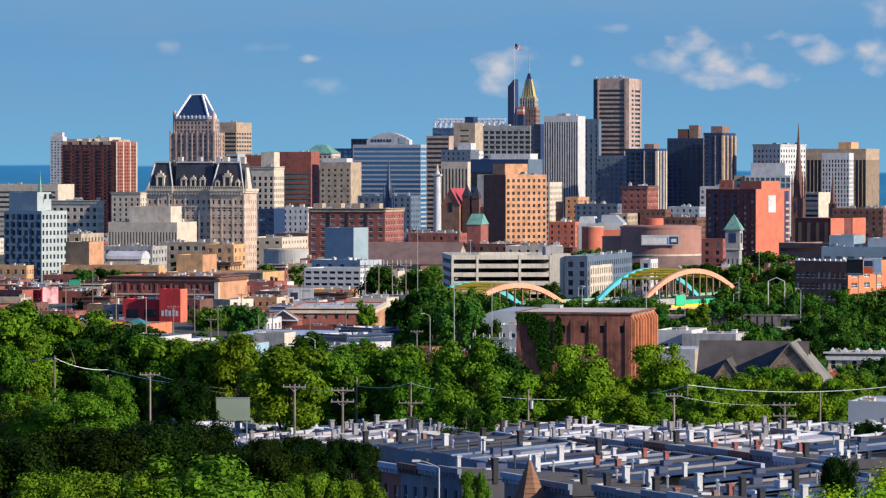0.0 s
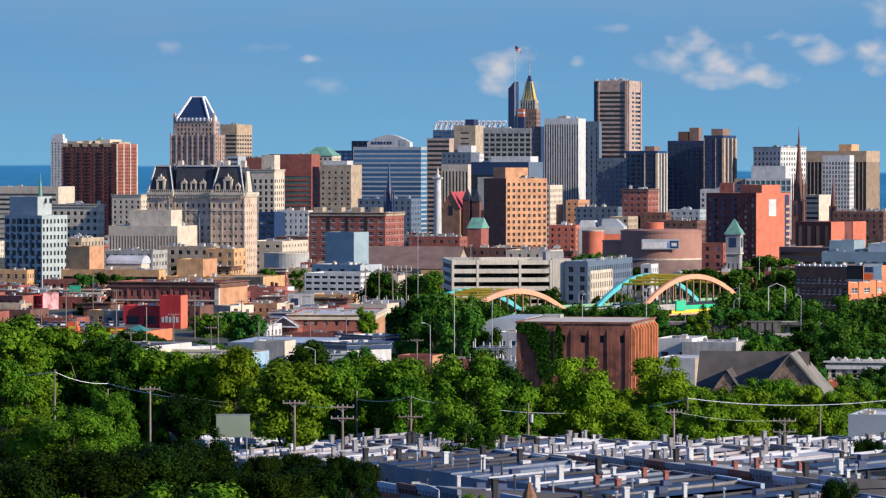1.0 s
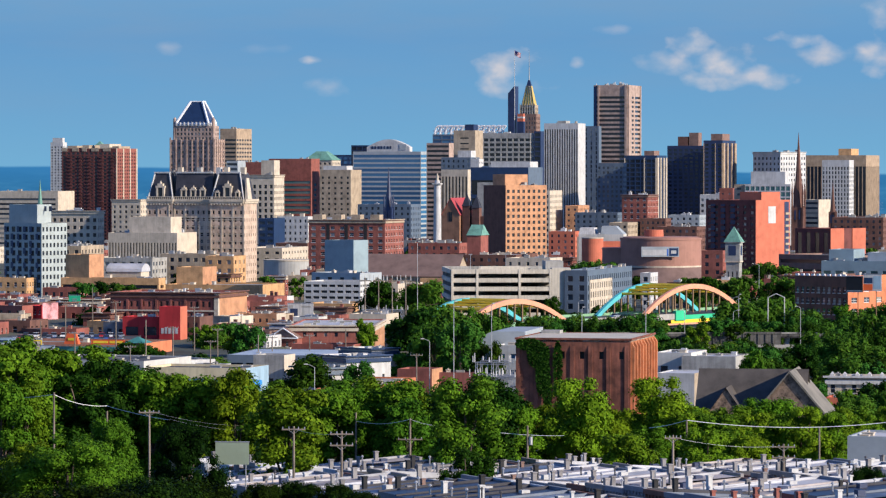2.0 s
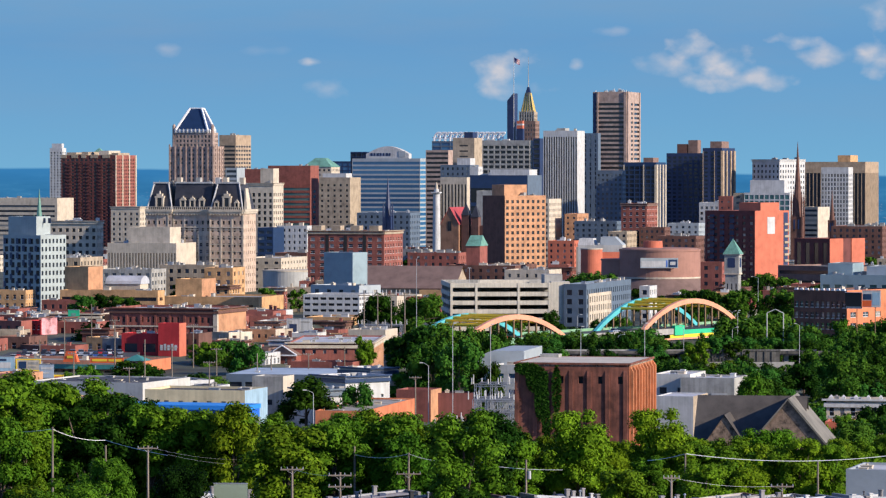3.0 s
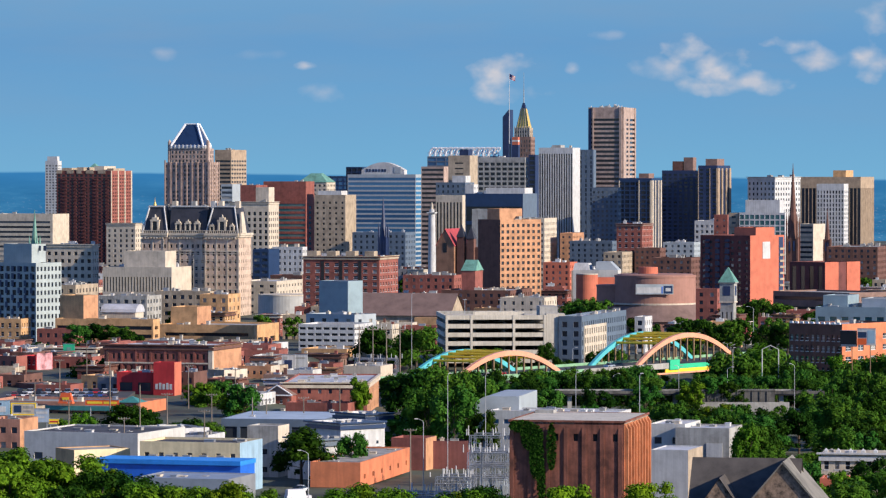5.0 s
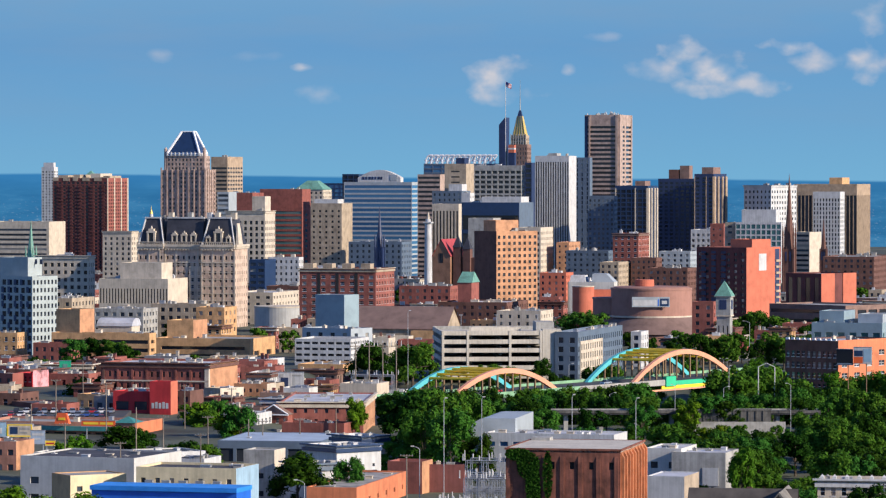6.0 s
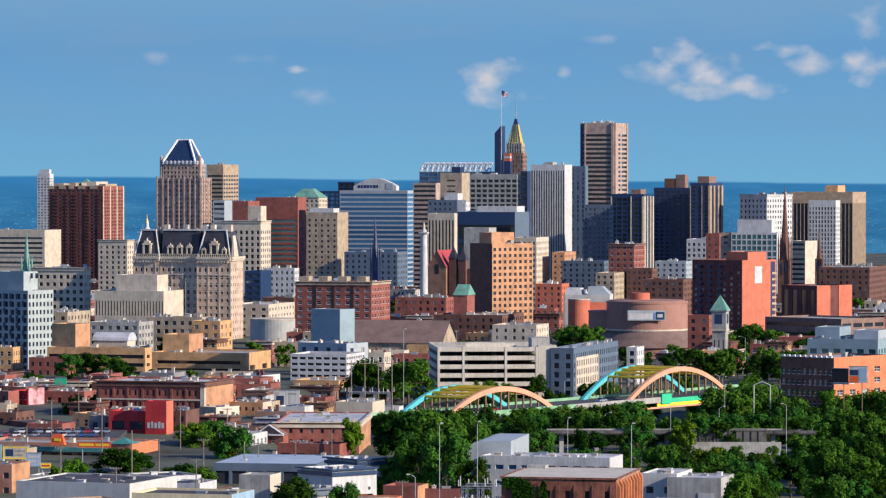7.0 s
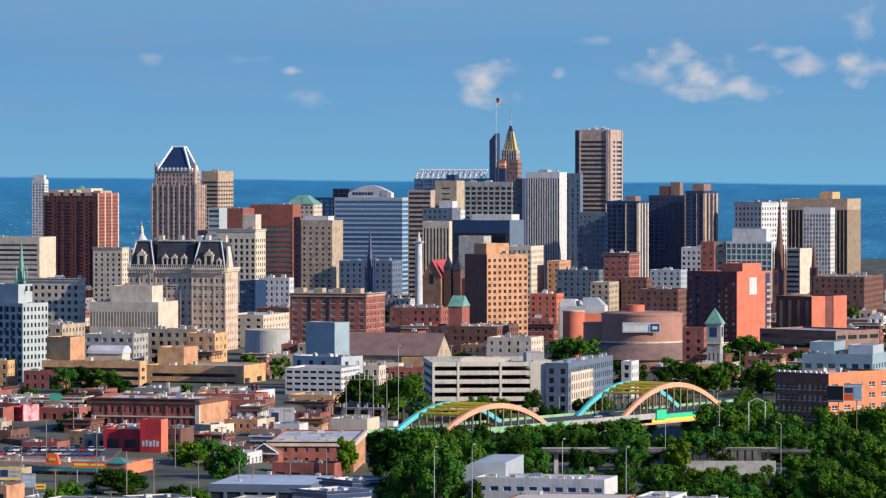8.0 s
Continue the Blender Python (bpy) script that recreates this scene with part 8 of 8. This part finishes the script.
for kind, x, y, top, wide in ((1, -29.5, 888, 56.0, 1.15), (0, -18.74, 900, 53.48, 0.8), (1, -80.1, 1053, 51.8, 1.5), (1, -76.0, 1060, 50.2, 1.2), (3, -84.6, 972, 54.0, 0.9), (3, -87.4, 968, 52.6, 0.8), (3, -66.6, 1148, 52.0, 1.3), (0, -61.5, 1154, 52.2, 1.2), (0, -64.0, 1140, 50.0, 1.2), (0, -51.8, 1096, 54.2, 0.9), (3, -54.5, 1100, 52.0, 1.0), (3, -21.5, 1128, 54.4, 0.6), (1, -107.6, 1285, 54.6, 1.0), (3, 67.6, 890, 56.6, 0.55), (1, 10.5, 950, 56.5, 0.65), (0, -8.39, 1000, 50.52, 1.2), (0, -5.98, 1060, 48.50, 1.2), (1, -6.76, 1060, 60.27, 0.9), (2, -3.66, 1100, 58.47, 0.9), (0, -0.30, 1070, 60.42, 0.9), (2, 3.03, 1040, 60.58, 0.9), (1, 6.65, 1090, 58.47, 0.9), (0, 9.60, 1050, 58.83, 0.8), (2, -1.94, 1000, 59.02, 0.8), (0, 4.25, 990, 59.08, 0.8), (0, 34.0, 1283, 48.4, 1.0), (2, 29.5, 1288, 47.4, 1.0), (1, 38.0, 1279, 47.9, 0.9), (0, 57.89, 1285, 49.42, 1.2), (1, 53.24, 1280, 50.43, 1.2), (0, 63.24, 1285, 50.49, 1.1), (2, 48.10, 1285, 49.06, 1.1), (0, 41.71, 1280, 48.30, 1.1)):
    plant_tree(FAR, kind, x, y, top, wide=wide)
for kind, x, y, top, wide in ((0, -143, 1630, 50.0, 1.3), (1, -134, 1634, 51.0, 1.3), (2, -127, 1626, 49.5, 1.4), (1, -61, 1004, 51.0, 1.2), (0, -56, 999, 50.0, 1.2), (2, 66, 1848, 54.0, 1.2), (0, 72, 1846, 53.0, 1.3)):
    plant_tree(FAR, kind, x, y, top, wide=wide)
def plant_verge():
    ob = VERGE[0]
    x, y, top = 20.35, 188, 77.88
    k = (top - 60) / 15
    ob.matrix_basis = pose(x, y, 60) @ Matrix.Diagonal((k, k, k, 1))
    x, y, top = 18.84, 192, 77.31
    k = (top - 60) / 15
    copy_thing(ob, pose(x, y, 60, 0, 0, 140) @ Matrix.Diagonal((0.85 / 1, 0.85, 1, 1)))


plant_verge()
# the models themselves stand in the nearest wood
for i, ob in enumerate(NEAR):
    y = 620 + 8 * i
    k = 15.0 / 15
    ob.matrix_basis = pose(-30 + 17 * i, y, ground_z(y) - 0.3) @ Matrix.Diagonal((k, k, k, 1))
for i, ob in enumerate(CLOSE):
    ob.matrix_basis = pose(-33 - 3 * i, 300 + 12 * i, ground_z(300 + 12 * i) - 0.3) @ Matrix.Diagonal((0.6, 0.6, 0.5, 1))
for i, ob in enumerate(FAR):
    y = 1110 + 12 * i
    ob.matrix_basis = pose(30 + 14 * i, y, ground_z(y) - 0.3) @ Matrix.Diagonal((0.8, 0.8, 0.8, 1))

for i, ob in enumerate(DIST):
    ob.matrix_basis = pose(60 + 20 * i, 1640, ground_z(1640) - 0.3)

# ivy over the brick hall's corner
rng = np.random.default_rng(4)
v, f = [], []
for cx1, cz1, hw, hd in ((0.12, -1.2, 2.3, 1.2), (0.20, -3.2, 2.2, 2.6), (0.24, -7.0, 1.4, 4.2), (0.28, -11.5, 0.8, 4.0), (0.37, -5.0, 0.9, 4.5), (0.05, -1.0, 1.2, 0.9)):
    m = int(420 * hw * hd / 3)
    for _ in range(m):
        a, r = rng.uniform(0, 6.283), math.sqrt(rng.uniform())
        x, z = -hall_w + hall_w * cx1 + hw * r * math.cos(a), H0 + cz1 + hd * r * math.sin(a)
        if z > H0 + 0.15 or x < -hall_w:
            continue
        q = 0.13 + 0.12 * rng.uniform()
        y = -0.5 - 0.25 * rng.uniform()
        t1, t2 = rng.normal(0, 0.4, 2)
        n = len(v)
        v += [(x - q, y + t1 * q, z), (x, y - 0.05, z - q), (x + q, y - t1 * q, z), (x, y + t2 * q, z + q)]
        f.append((n, n + 1, n + 2, n + 3))
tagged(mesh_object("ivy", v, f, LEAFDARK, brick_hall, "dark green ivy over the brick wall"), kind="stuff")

# ---- finer parts of the larger buildings ----
def strips(root, w, z0, z1, spans, mat, name="pier", out=0.25, side=False):
    """Upright piers proud of a front (or of the right flank); spans as shares of its length."""
    for a, b in spans:
        s = Shape()
        if side:
            s.box(0.01, out, w * a, w * b, z0, z1)
        else:
            s.box(-w + w * a, -w + w * b, -out, -0.01, z0, z1)
        s.put(name, mat, root)


red_w, red_d = 51.00, 52.90
red_h = 111.25 - red_tower.location.z
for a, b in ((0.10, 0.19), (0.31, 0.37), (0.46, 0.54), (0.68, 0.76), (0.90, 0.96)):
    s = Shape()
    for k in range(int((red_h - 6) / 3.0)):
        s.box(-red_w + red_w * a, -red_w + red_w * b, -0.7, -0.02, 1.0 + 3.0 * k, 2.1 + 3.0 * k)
    tagged(s.put("balcony_bay", SHADEDBRICK, red_tower, "stacked balconies in a shaded red tone"), kind="stuff")
strips(red_tower, red_w, red_h - 2.5, red_h + 0.6, ((0.0, 0.10), (0.19, 0.31), (0.37, 0.46), (0.54, 0.68), (0.76, 0.90)), BEIGE, "cap", 0.3)
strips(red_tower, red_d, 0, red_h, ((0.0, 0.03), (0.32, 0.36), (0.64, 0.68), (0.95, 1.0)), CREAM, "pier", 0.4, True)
Shape().ring(-red_w * 0.45, red_d * 0.4, red_h + 3, red_h + 6.5, 5.2, 0.4, 4, 0.785).put("pyramid_cap", COPPER, red_tower)

tall_w = 31.20
tall_d = 47.60
tall_h = 166.85 - tall_tower.location.z
for tower, ww, dd, hh, mat in ((black_tower, 28.80, 36.90, 104.91, CREAM), (ribbed_tower, 14.70, 47.20, 115.18, TANSTONE)):
    hh -= tower.location.z
    strips(tower, dd, 0, hh - 2, ((0.0, 0.12), (0.3, 0.38), (0.62, 0.7), (0.88, 1.0)), mat, "pier", 0.8, True)
    strips(tower, ww, 0, hh - 2, ((0.0, 0.03), (0.6, 0.63), (0.95, 1.0)), mat, "pier", 0.5)
strips(tall_tower, tall_w, 0, tall_h - 1, ((0.0, 0.085),), NAVY, "corner_glass", 0.3)
strips(tall_tower, tall_w, 0, tall_h, ((0.12, 0.16), (0.90, 0.97)), PINKSTONE, "pier", 0.9)
strips(tall_tower, tall_d, 0, tall_h, ((0.0, 0.22), (0.93, 1.0)), PINKSTONE, "pier", 0.7, True)
rng = random.Random(8)
for i in range(12):
    u = -tall_w * rng.uniform(0.05, 0.95)
    Shape().ring(u, 4, tall_h - 0.7, tall_h + rng.uniform(1, 3), 0.5, 0.4, 8).put("rooftop_aerial", WHITE, tall_tower)

apt_w = 37.8
apt_h = 70.8 - brick_apts.location.z
# black strips proud of the wall stand in for shaded recesses
strips(brick_apts, apt_w, 0, apt_h - 2.2, ((0.235, 0.275), (0.475, 0.515), (0.725, 0.765)), BLACK, "recess_shade", 0.12)
for a in (0.05, 0.30, 0.55, 0.80):
    Shape().box(-apt_w + apt_w * a, -apt_w + apt_w * (a + 0.12), 1, 7, apt_h - 0.7, apt_h + 2.4).put("penthouse", BEIGE, brick_apts)

# chequered cladding: dark panels between the windows of the front
chk_w, chk_h = 21.50, 71.75 - checker.location.z
rng = random.Random(3)
for i in range(6):
    for j in range(int(chk_h / 3.1)):
        if (i + j) % 2 == 0 or rng.random() < 0.25:
            u, z = -chk_w + chk_w * (i + 0.05) / 6, 0.3 + j * 3.1
            Shape().box(u, u + chk_w * 0.4 / 6, -0.1, -0.01, z, z + 2.5).put("dark_panel", NAVY, checker)
for j in range(7):
    Shape().box(-chk_w + chk_w * (j + 0.1) / 7, -chk_w + chk_w * (j + 0.62) / 7, 7.9, 8.05, chk_h + 5.0, chk_h + 7.2).put("dark_panel", NAVY, checker)

# the school: flank with windows and sunlight put into its orange, white-tipped parapet, sign boards
sch_d = 36.20
sch_w = 22.50
sch_h = 58.43 - right_brick.location.z
s = Shape()
facade(s, right_brick, (0.3, 0.0), math.pi / 2, sch_d, 0, sch_h + 0.2, (7.0, 3.9, 0.45, 0.5, 3), PANE, True, 0.25)
s.quad((0.0, 0, sch_h + 0.2), (0.3, 0, sch_h + 0.2), (0.3, sch_d, sch_h + 0.2), (0.0, sch_d, sch_h + 0.2))
s.quad((0.0, 0, 0), (0.3, 0, 0), (0.3, 0, sch_h + 0.2), (0.0, 0, sch_h + 0.2))
s.put("painted_flank", ORANGEWALL, right_brick, "brick flank in a sunlit orange tone")
for i in range(10):
    u = -sch_w + sch_w * (i + 0.15) / 10
    Shape().box(u, u + 1.3, -0.15, 0.4, sch_h, sch_h + 0.7).put("merlon", BRIGHTWHITE, right_brick)
pb_d = 28.70
pb_h = 63.71 - pier_block.location.z
# end piers take the sunlit brick tone, the front the shaded one
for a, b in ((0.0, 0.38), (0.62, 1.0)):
    Shape().box(0.0, 0.4, pb_d * a, pb_d * b, 0, pb_h).put("end_wall", VIVIDBRICK, pier_block, "plain red brick end wall in a sunlit tone")

# pink mural on the red house's flank
mh_d = 7.6
mh_h = 50.6 - mural_house.location.z
Shape().box(0.0, 0.12, 0.3, mh_d - 0.2, 0, mh_h + 0.9).put("mural", PINKPAINT, mural_house, "pink and white painted mural")
loft_w, loft_h = 35.8, 56.9 - loft.location.z
Shape().box(-loft_w, 0, -0.3, -0.02, loft_h - 5.9, loft_h - 5.45).put("string_course", CREAM, loft, "pale stone string course")
for i in range(8):
    u = -loft_w + 0.6 + i * (loft_w - 2.2) / 7
    Shape().box(u, u + 0.7, -0.22, -0.02, 0, loft_h - 1.7).put("pilaster", DARKBRICK if i in (0, 7) else REDBRICK, loft)
Shape().box(-1.3, 0.06, -0.30, 0.9, 0, loft_h - 0.3).put("corner_pier", CREAM, loft, "pale rendered corner pier")


# ---- signs ----
def billboard(x, y, z, w, h, turn, face, bars, label):
    """A sign panel on posts with a frame and plain bars for its writing; z is its lower edge."""
    root = thing("billboard", label, "sign", x, y, z, turn, "billboards")
    Shape().box(-w / 2, w / 2, 0, 0.2, 0, h).put("panel", face, root)
    for i, (a, b, c, d, m) in enumerate(bars):
        Shape().box(-w / 2 + w * a, -w / 2 + w * b, -0.05, 0, h * c, h * d).put("sign_bar", m, root)
    Shape().box(-w / 2 - 0.1, w / 2 + 0.1, -0.08, 0.25, -0.15, 0).put("frame_rail", METAL, root)
    Shape().box(-w / 2 - 0.1, w / 2 + 0.1, -0.08, 0.25, h, h + 0.15).put("frame_rail", METAL, root)
    drop = z - ground_z(y) + 0.5
    for u in (-w * 0.35, w * 0.35) if drop < 12 else (w * 0.2,):
        Shape().ring(u, 0.3, -drop, 0.5, 0.14, 0.14, 8).put("post", METAL if drop < 12 else BROWNSTEEL, root)


billboard(-105.5, 1040, 48.9, 6.5, 3.2, -6, CREAM, ((0.0, 1.0, 0.0, 0.1, YELLOW), (0.0, 1.0, 0.9, 1.0, YELLOW), (0.0, 0.05, 0.1, 0.9, YELLOW), (0.95, 1.0, 0.1, 0.9, YELLOW), (0.12, 0.42, 0.22, 0.78, NAVY), (0.5, 0.9, 0.55, 0.75, GREY), (0.5, 0.8, 0.25, 0.4, GREY)), "cream billboard with a yellow border and plain bars")
billboard(-111.6, 1040, 49.0, 5.3, 3.6, -6, HOUSEPALE, ((0.1, 0.8, 0.2, 0.6, WHITE), (0.2, 0.6, 0.7, 0.85, NAVY)), "pale blue billboard with a white bar")
billboard(-99.9, 1030, 47.8, 3.7, 3.3, -6, HOUSELIGHT, ((0.1, 0.9, 0.62, 0.8, WHITE), (0.1, 0.7, 0.3, 0.42, WHITE)), "light blue sign board on posts")
billboard(-96.8, 1030, 47.3, 2.6, 1.3, -6, YELLOW, ((0.1, 0.9, 0.3, 0.6, REDPAINT),), "yellow shop sign with a red bar")
billboard(-89.0, 1083, 48.9, 9.3, 1.5, -12, SIGNORANGE, ((0.06, 0.5, 0.3, 0.7, YELLOW), (0.55, 0.94, 0.3, 0.7, YELLOW)), "long orange shop sign with yellow bars")
billboard(-124.7, 1380, 49.2, 4.0, 3.4, -10, GREENPAINT, ((0.3, 0.7, 0.3, 0.7, COPPER),), "green round-shouldered rooftop sign")
billboard(-47.36, 1300, 47.08, 4.4, 5.5, -10, WHITE, ((0.2, 0.75, 0.15, 0.7, DARKSTONE), (0.1, 0.4, 0.7, 0.9, GREY)), "white board with a large dark shape")
billboard(-43.64, 1302, 47.32, 4.6, 5.2, -10, WHITE, ((0.15, 0.85, 0.75, 0.85, GREY),), "blank white poster board on a roof")
billboard(123.4, 1222, 58.7, 5.2, 4.6, -24, BLACK, ((0.05, 0.95, 0.03, 0.10, METAL),), "dark back panel of a highway billboard")
billboard(128.8, 1222, 59.1, 5.5, 4.8, -14, WHITE, ((0.0, 0.5, 0.0, 0.4, SIGNORANGE), (0.05, 0.5, 0.45, 0.8, NAVY), (0.55, 0.95, 0.1, 0.9, HOUSEPALE)), "white and orange highway billboard with plain bars")
for i, (u, m) in enumerate(((0.5, WHITE), (1.6, WHITE), (2.7, WHITE), (3.8, WHITE), (4.9, WHITE))):
    Shape().box(-6.4 + u, -6.4 + u + 0.75, -0.06, -0.01, 2.6, 4.2 + 0.3 * (i % 2)).put("sign_bar", m, red_stair)
# teal canopy, corner pavilion and roof sign of the shop strip
Shape().box(-44.7, -6.5, -1.6, -0.02, 4.1, 5.3).put("canopy", TEALROOF, shops, "teal metal canopy")
Shape().frustum(-6.2, 0.2, -0.4, 6.0, 6.4, -3.1, -2.9, 2.7, 2.9, 8.0).put("pavilion_roof", TEALROOF, shops, "teal pyramid roof")
roof_sign = thing("roof_sign", "orange-red sloping sign on the shop roof", "sign", -98.9, 1108, 48.0, -16)
Shape().frustum(-4.2, 0, -0.6, 1.2, 0, -3.4, -0.8, -0.3, 0.6, 2.9).put("panel", SIGNORANGE, roof_sign)
Shape().box(-3.0, -1.1, -0.62, -0.5, 1.0, 1.7).put("sign_bar", YELLOW, roof_sign)
# eaves, end and door rails of the blue shed
Shape().box(-31.0, 0.2, -0.5, 9.2, 9.0, 9.9).put("roof_edge", BLUESUNLIT, blue_shed, "blue metal eaves band in a sunlit tone")
for i in range(5):
    u = -20.0 + 3.8 * i
    Shape().box(u, u + 1.7, -1.5, -0.3, 8.0 - 1.5, 8.0).put("wall_unit", METAL, cream_works, "grey air conditioner on the wall")
Shape().box(-22.4, -0.2, -0.5, -0.02, 7.0, 7.25).put("pipe_rail", WHITE, cream_works)
Shape().box(-5.2, -1.6, -0.12, -0.02, 5.0, 9.0).put("roller_door", WHITE, white_depot, "white roller door")
for i in range(7):
    u = -17.0 + 2.55 * i
    Shape().box(u, u + 0.8, 0.6, 2.0, 10.0, 11.2).ring(u + 0.4, 1.3, 11.2, 11.6, 0.5, 0.1, 4, 0.785).put("dormer", WHITE, houses_row)


# ---- parked cars ----
def make_car(paint, van=False):
    root = thing("parked_car", "parked white delivery van" if van else "parked saloon car seen from afar", "car", 0, 0, 0, 0, "parked cars")
    L, w, h, cab = (5.4, 2.0, 1.1, 2.4) if van else (4.5, 1.8, 0.85, 1.45)
    Shape().frustum(0, L, -w / 2, w / 2, 0.35, 0.08, L - 0.08, -w / 2 + 0.05, w / 2 - 0.05, h).put("body", paint, root)
    a, b = (0.2, L - 1.2) if van else (0.9, L - 1.2)
    Shape().frustum(a, b, -w / 2 + 0.06, w / 2 - 0.06, h, a + (0.1 if van else 0.55), b - (0.2 if van else 0.6), -w / 2 + 0.2, w / 2 - 0.2, cab).put("cabin", paint if van else DARKPANE, root)
    if not van:
        Shape().box(a + 0.55, b - 0.6, -w / 2 + 0.2, w / 2 - 0.2, cab, cab + 0.05).put("car_roof", paint, root)
    else:
        Shape().frustum(b, b + 0.5, -w / 2 + 0.1, w / 2 - 0.1, h, b - 0.15, b + 0.05, -w / 2 + 0.2, w / 2 - 0.2, cab - 0.5).put("windscreen", DARKPANE, root)
    for x in (0.9, L - 0.9):
        for y in (-w / 2, w / 2 - 0.2):
            s = Shape()
            s.bar((x, y, 0.33), (x, y + 0.2, 0.33), 0.33, 12)
            s.put("wheel", BLACK, root)
    return root


PAINTS = [material("car_paint_white", (0.7, 0.7, 0.7), rough=0.3, vary=0.04), material("car_paint_black", (0.02, 0.02, 0.025), rough=0.25, vary=0.04), material("car_paint_red", (0.4, 0.02, 0.02), rough=0.3, vary=0.04), material("car_paint_silver", (0.4, 0.42, 0.44), rough=0.3, metal=0.5, vary=0.04), material("car_paint_blue", (0.03, 0.08, 0.3), rough=0.3, vary=0.04)]
CARS = [make_car(p) for p in PAINTS]
van = make_car(PAINTS[0], True)
van.matrix_basis = pose(-31.0, 836, ground_z(836), 0, 0, 20)
for x, y, turn in ((-48.0, 985, 12), (-42.5, 990, -4), (-58.0, 1178, 8), (-93.0, 1200, 4), (-50.0, 1058, 20)):
    copy_thing(van, pose(x, y, ground_z(y, x) + 0.3, 0, 0, turn))
rng = random.Random(12)
spots = [(-120.0 + 2.7 * i, y, 90 + rng.uniform(-4, 4)) for y in (1140, 1156, 1172) for i in range(11)]
spots += [(-30.49 + 0.6 * i, 842 + 7 * i, 70) for i in range(3)]
spots += [(-70.0 + 2.6 * i, 1172 + 0.5 * i, 84) for i in range(4)] + [(-44.0 + 3.0 * i, 1003, 80) for i in range(5)] + [(-56.0 + 3.2 * i, 1065, 100) for i in range(5)] + [(-99.0 + 2.8 * i, 1222, 85) for i in range(4)]
for i, (x, y, turn) in enumerate(spots):
    k = i if i < len(CARS) else rng.choice((0, 0, 0, 3, 3, 3, 1, 1, 4, 2))
    m = pose(x, y, 47.0 if x < -80 and 1130 < y < 1190 else ground_z(y, x) + 0.35, 0, 0, turn)
    if i < len(CARS):
        CARS[k].matrix_basis = m
    elif rng.random() < 0.85:
        copy_thing(CARS[k], m)
lot = Shape().box(-126, -88, 1132, 1188, 41, 47.0).put("parking_lot", ASPHALT)
tagged(lot, "raised asphalt parking lot behind the shops", "parking lot", kind="structure")
for i, u in enumerate((-0.25, 0.35)):
    dk = copy_thing(CARS[2 + i], Matrix.Translation((0, 0, 0)))
    p = bridge.matrix_basis @ Vector((span * (0.25 + u), -4, DECK - 0.2))
    dk.matrix_basis = pose(p.x, p.y, p.z, 0, 0, bridge_turn)
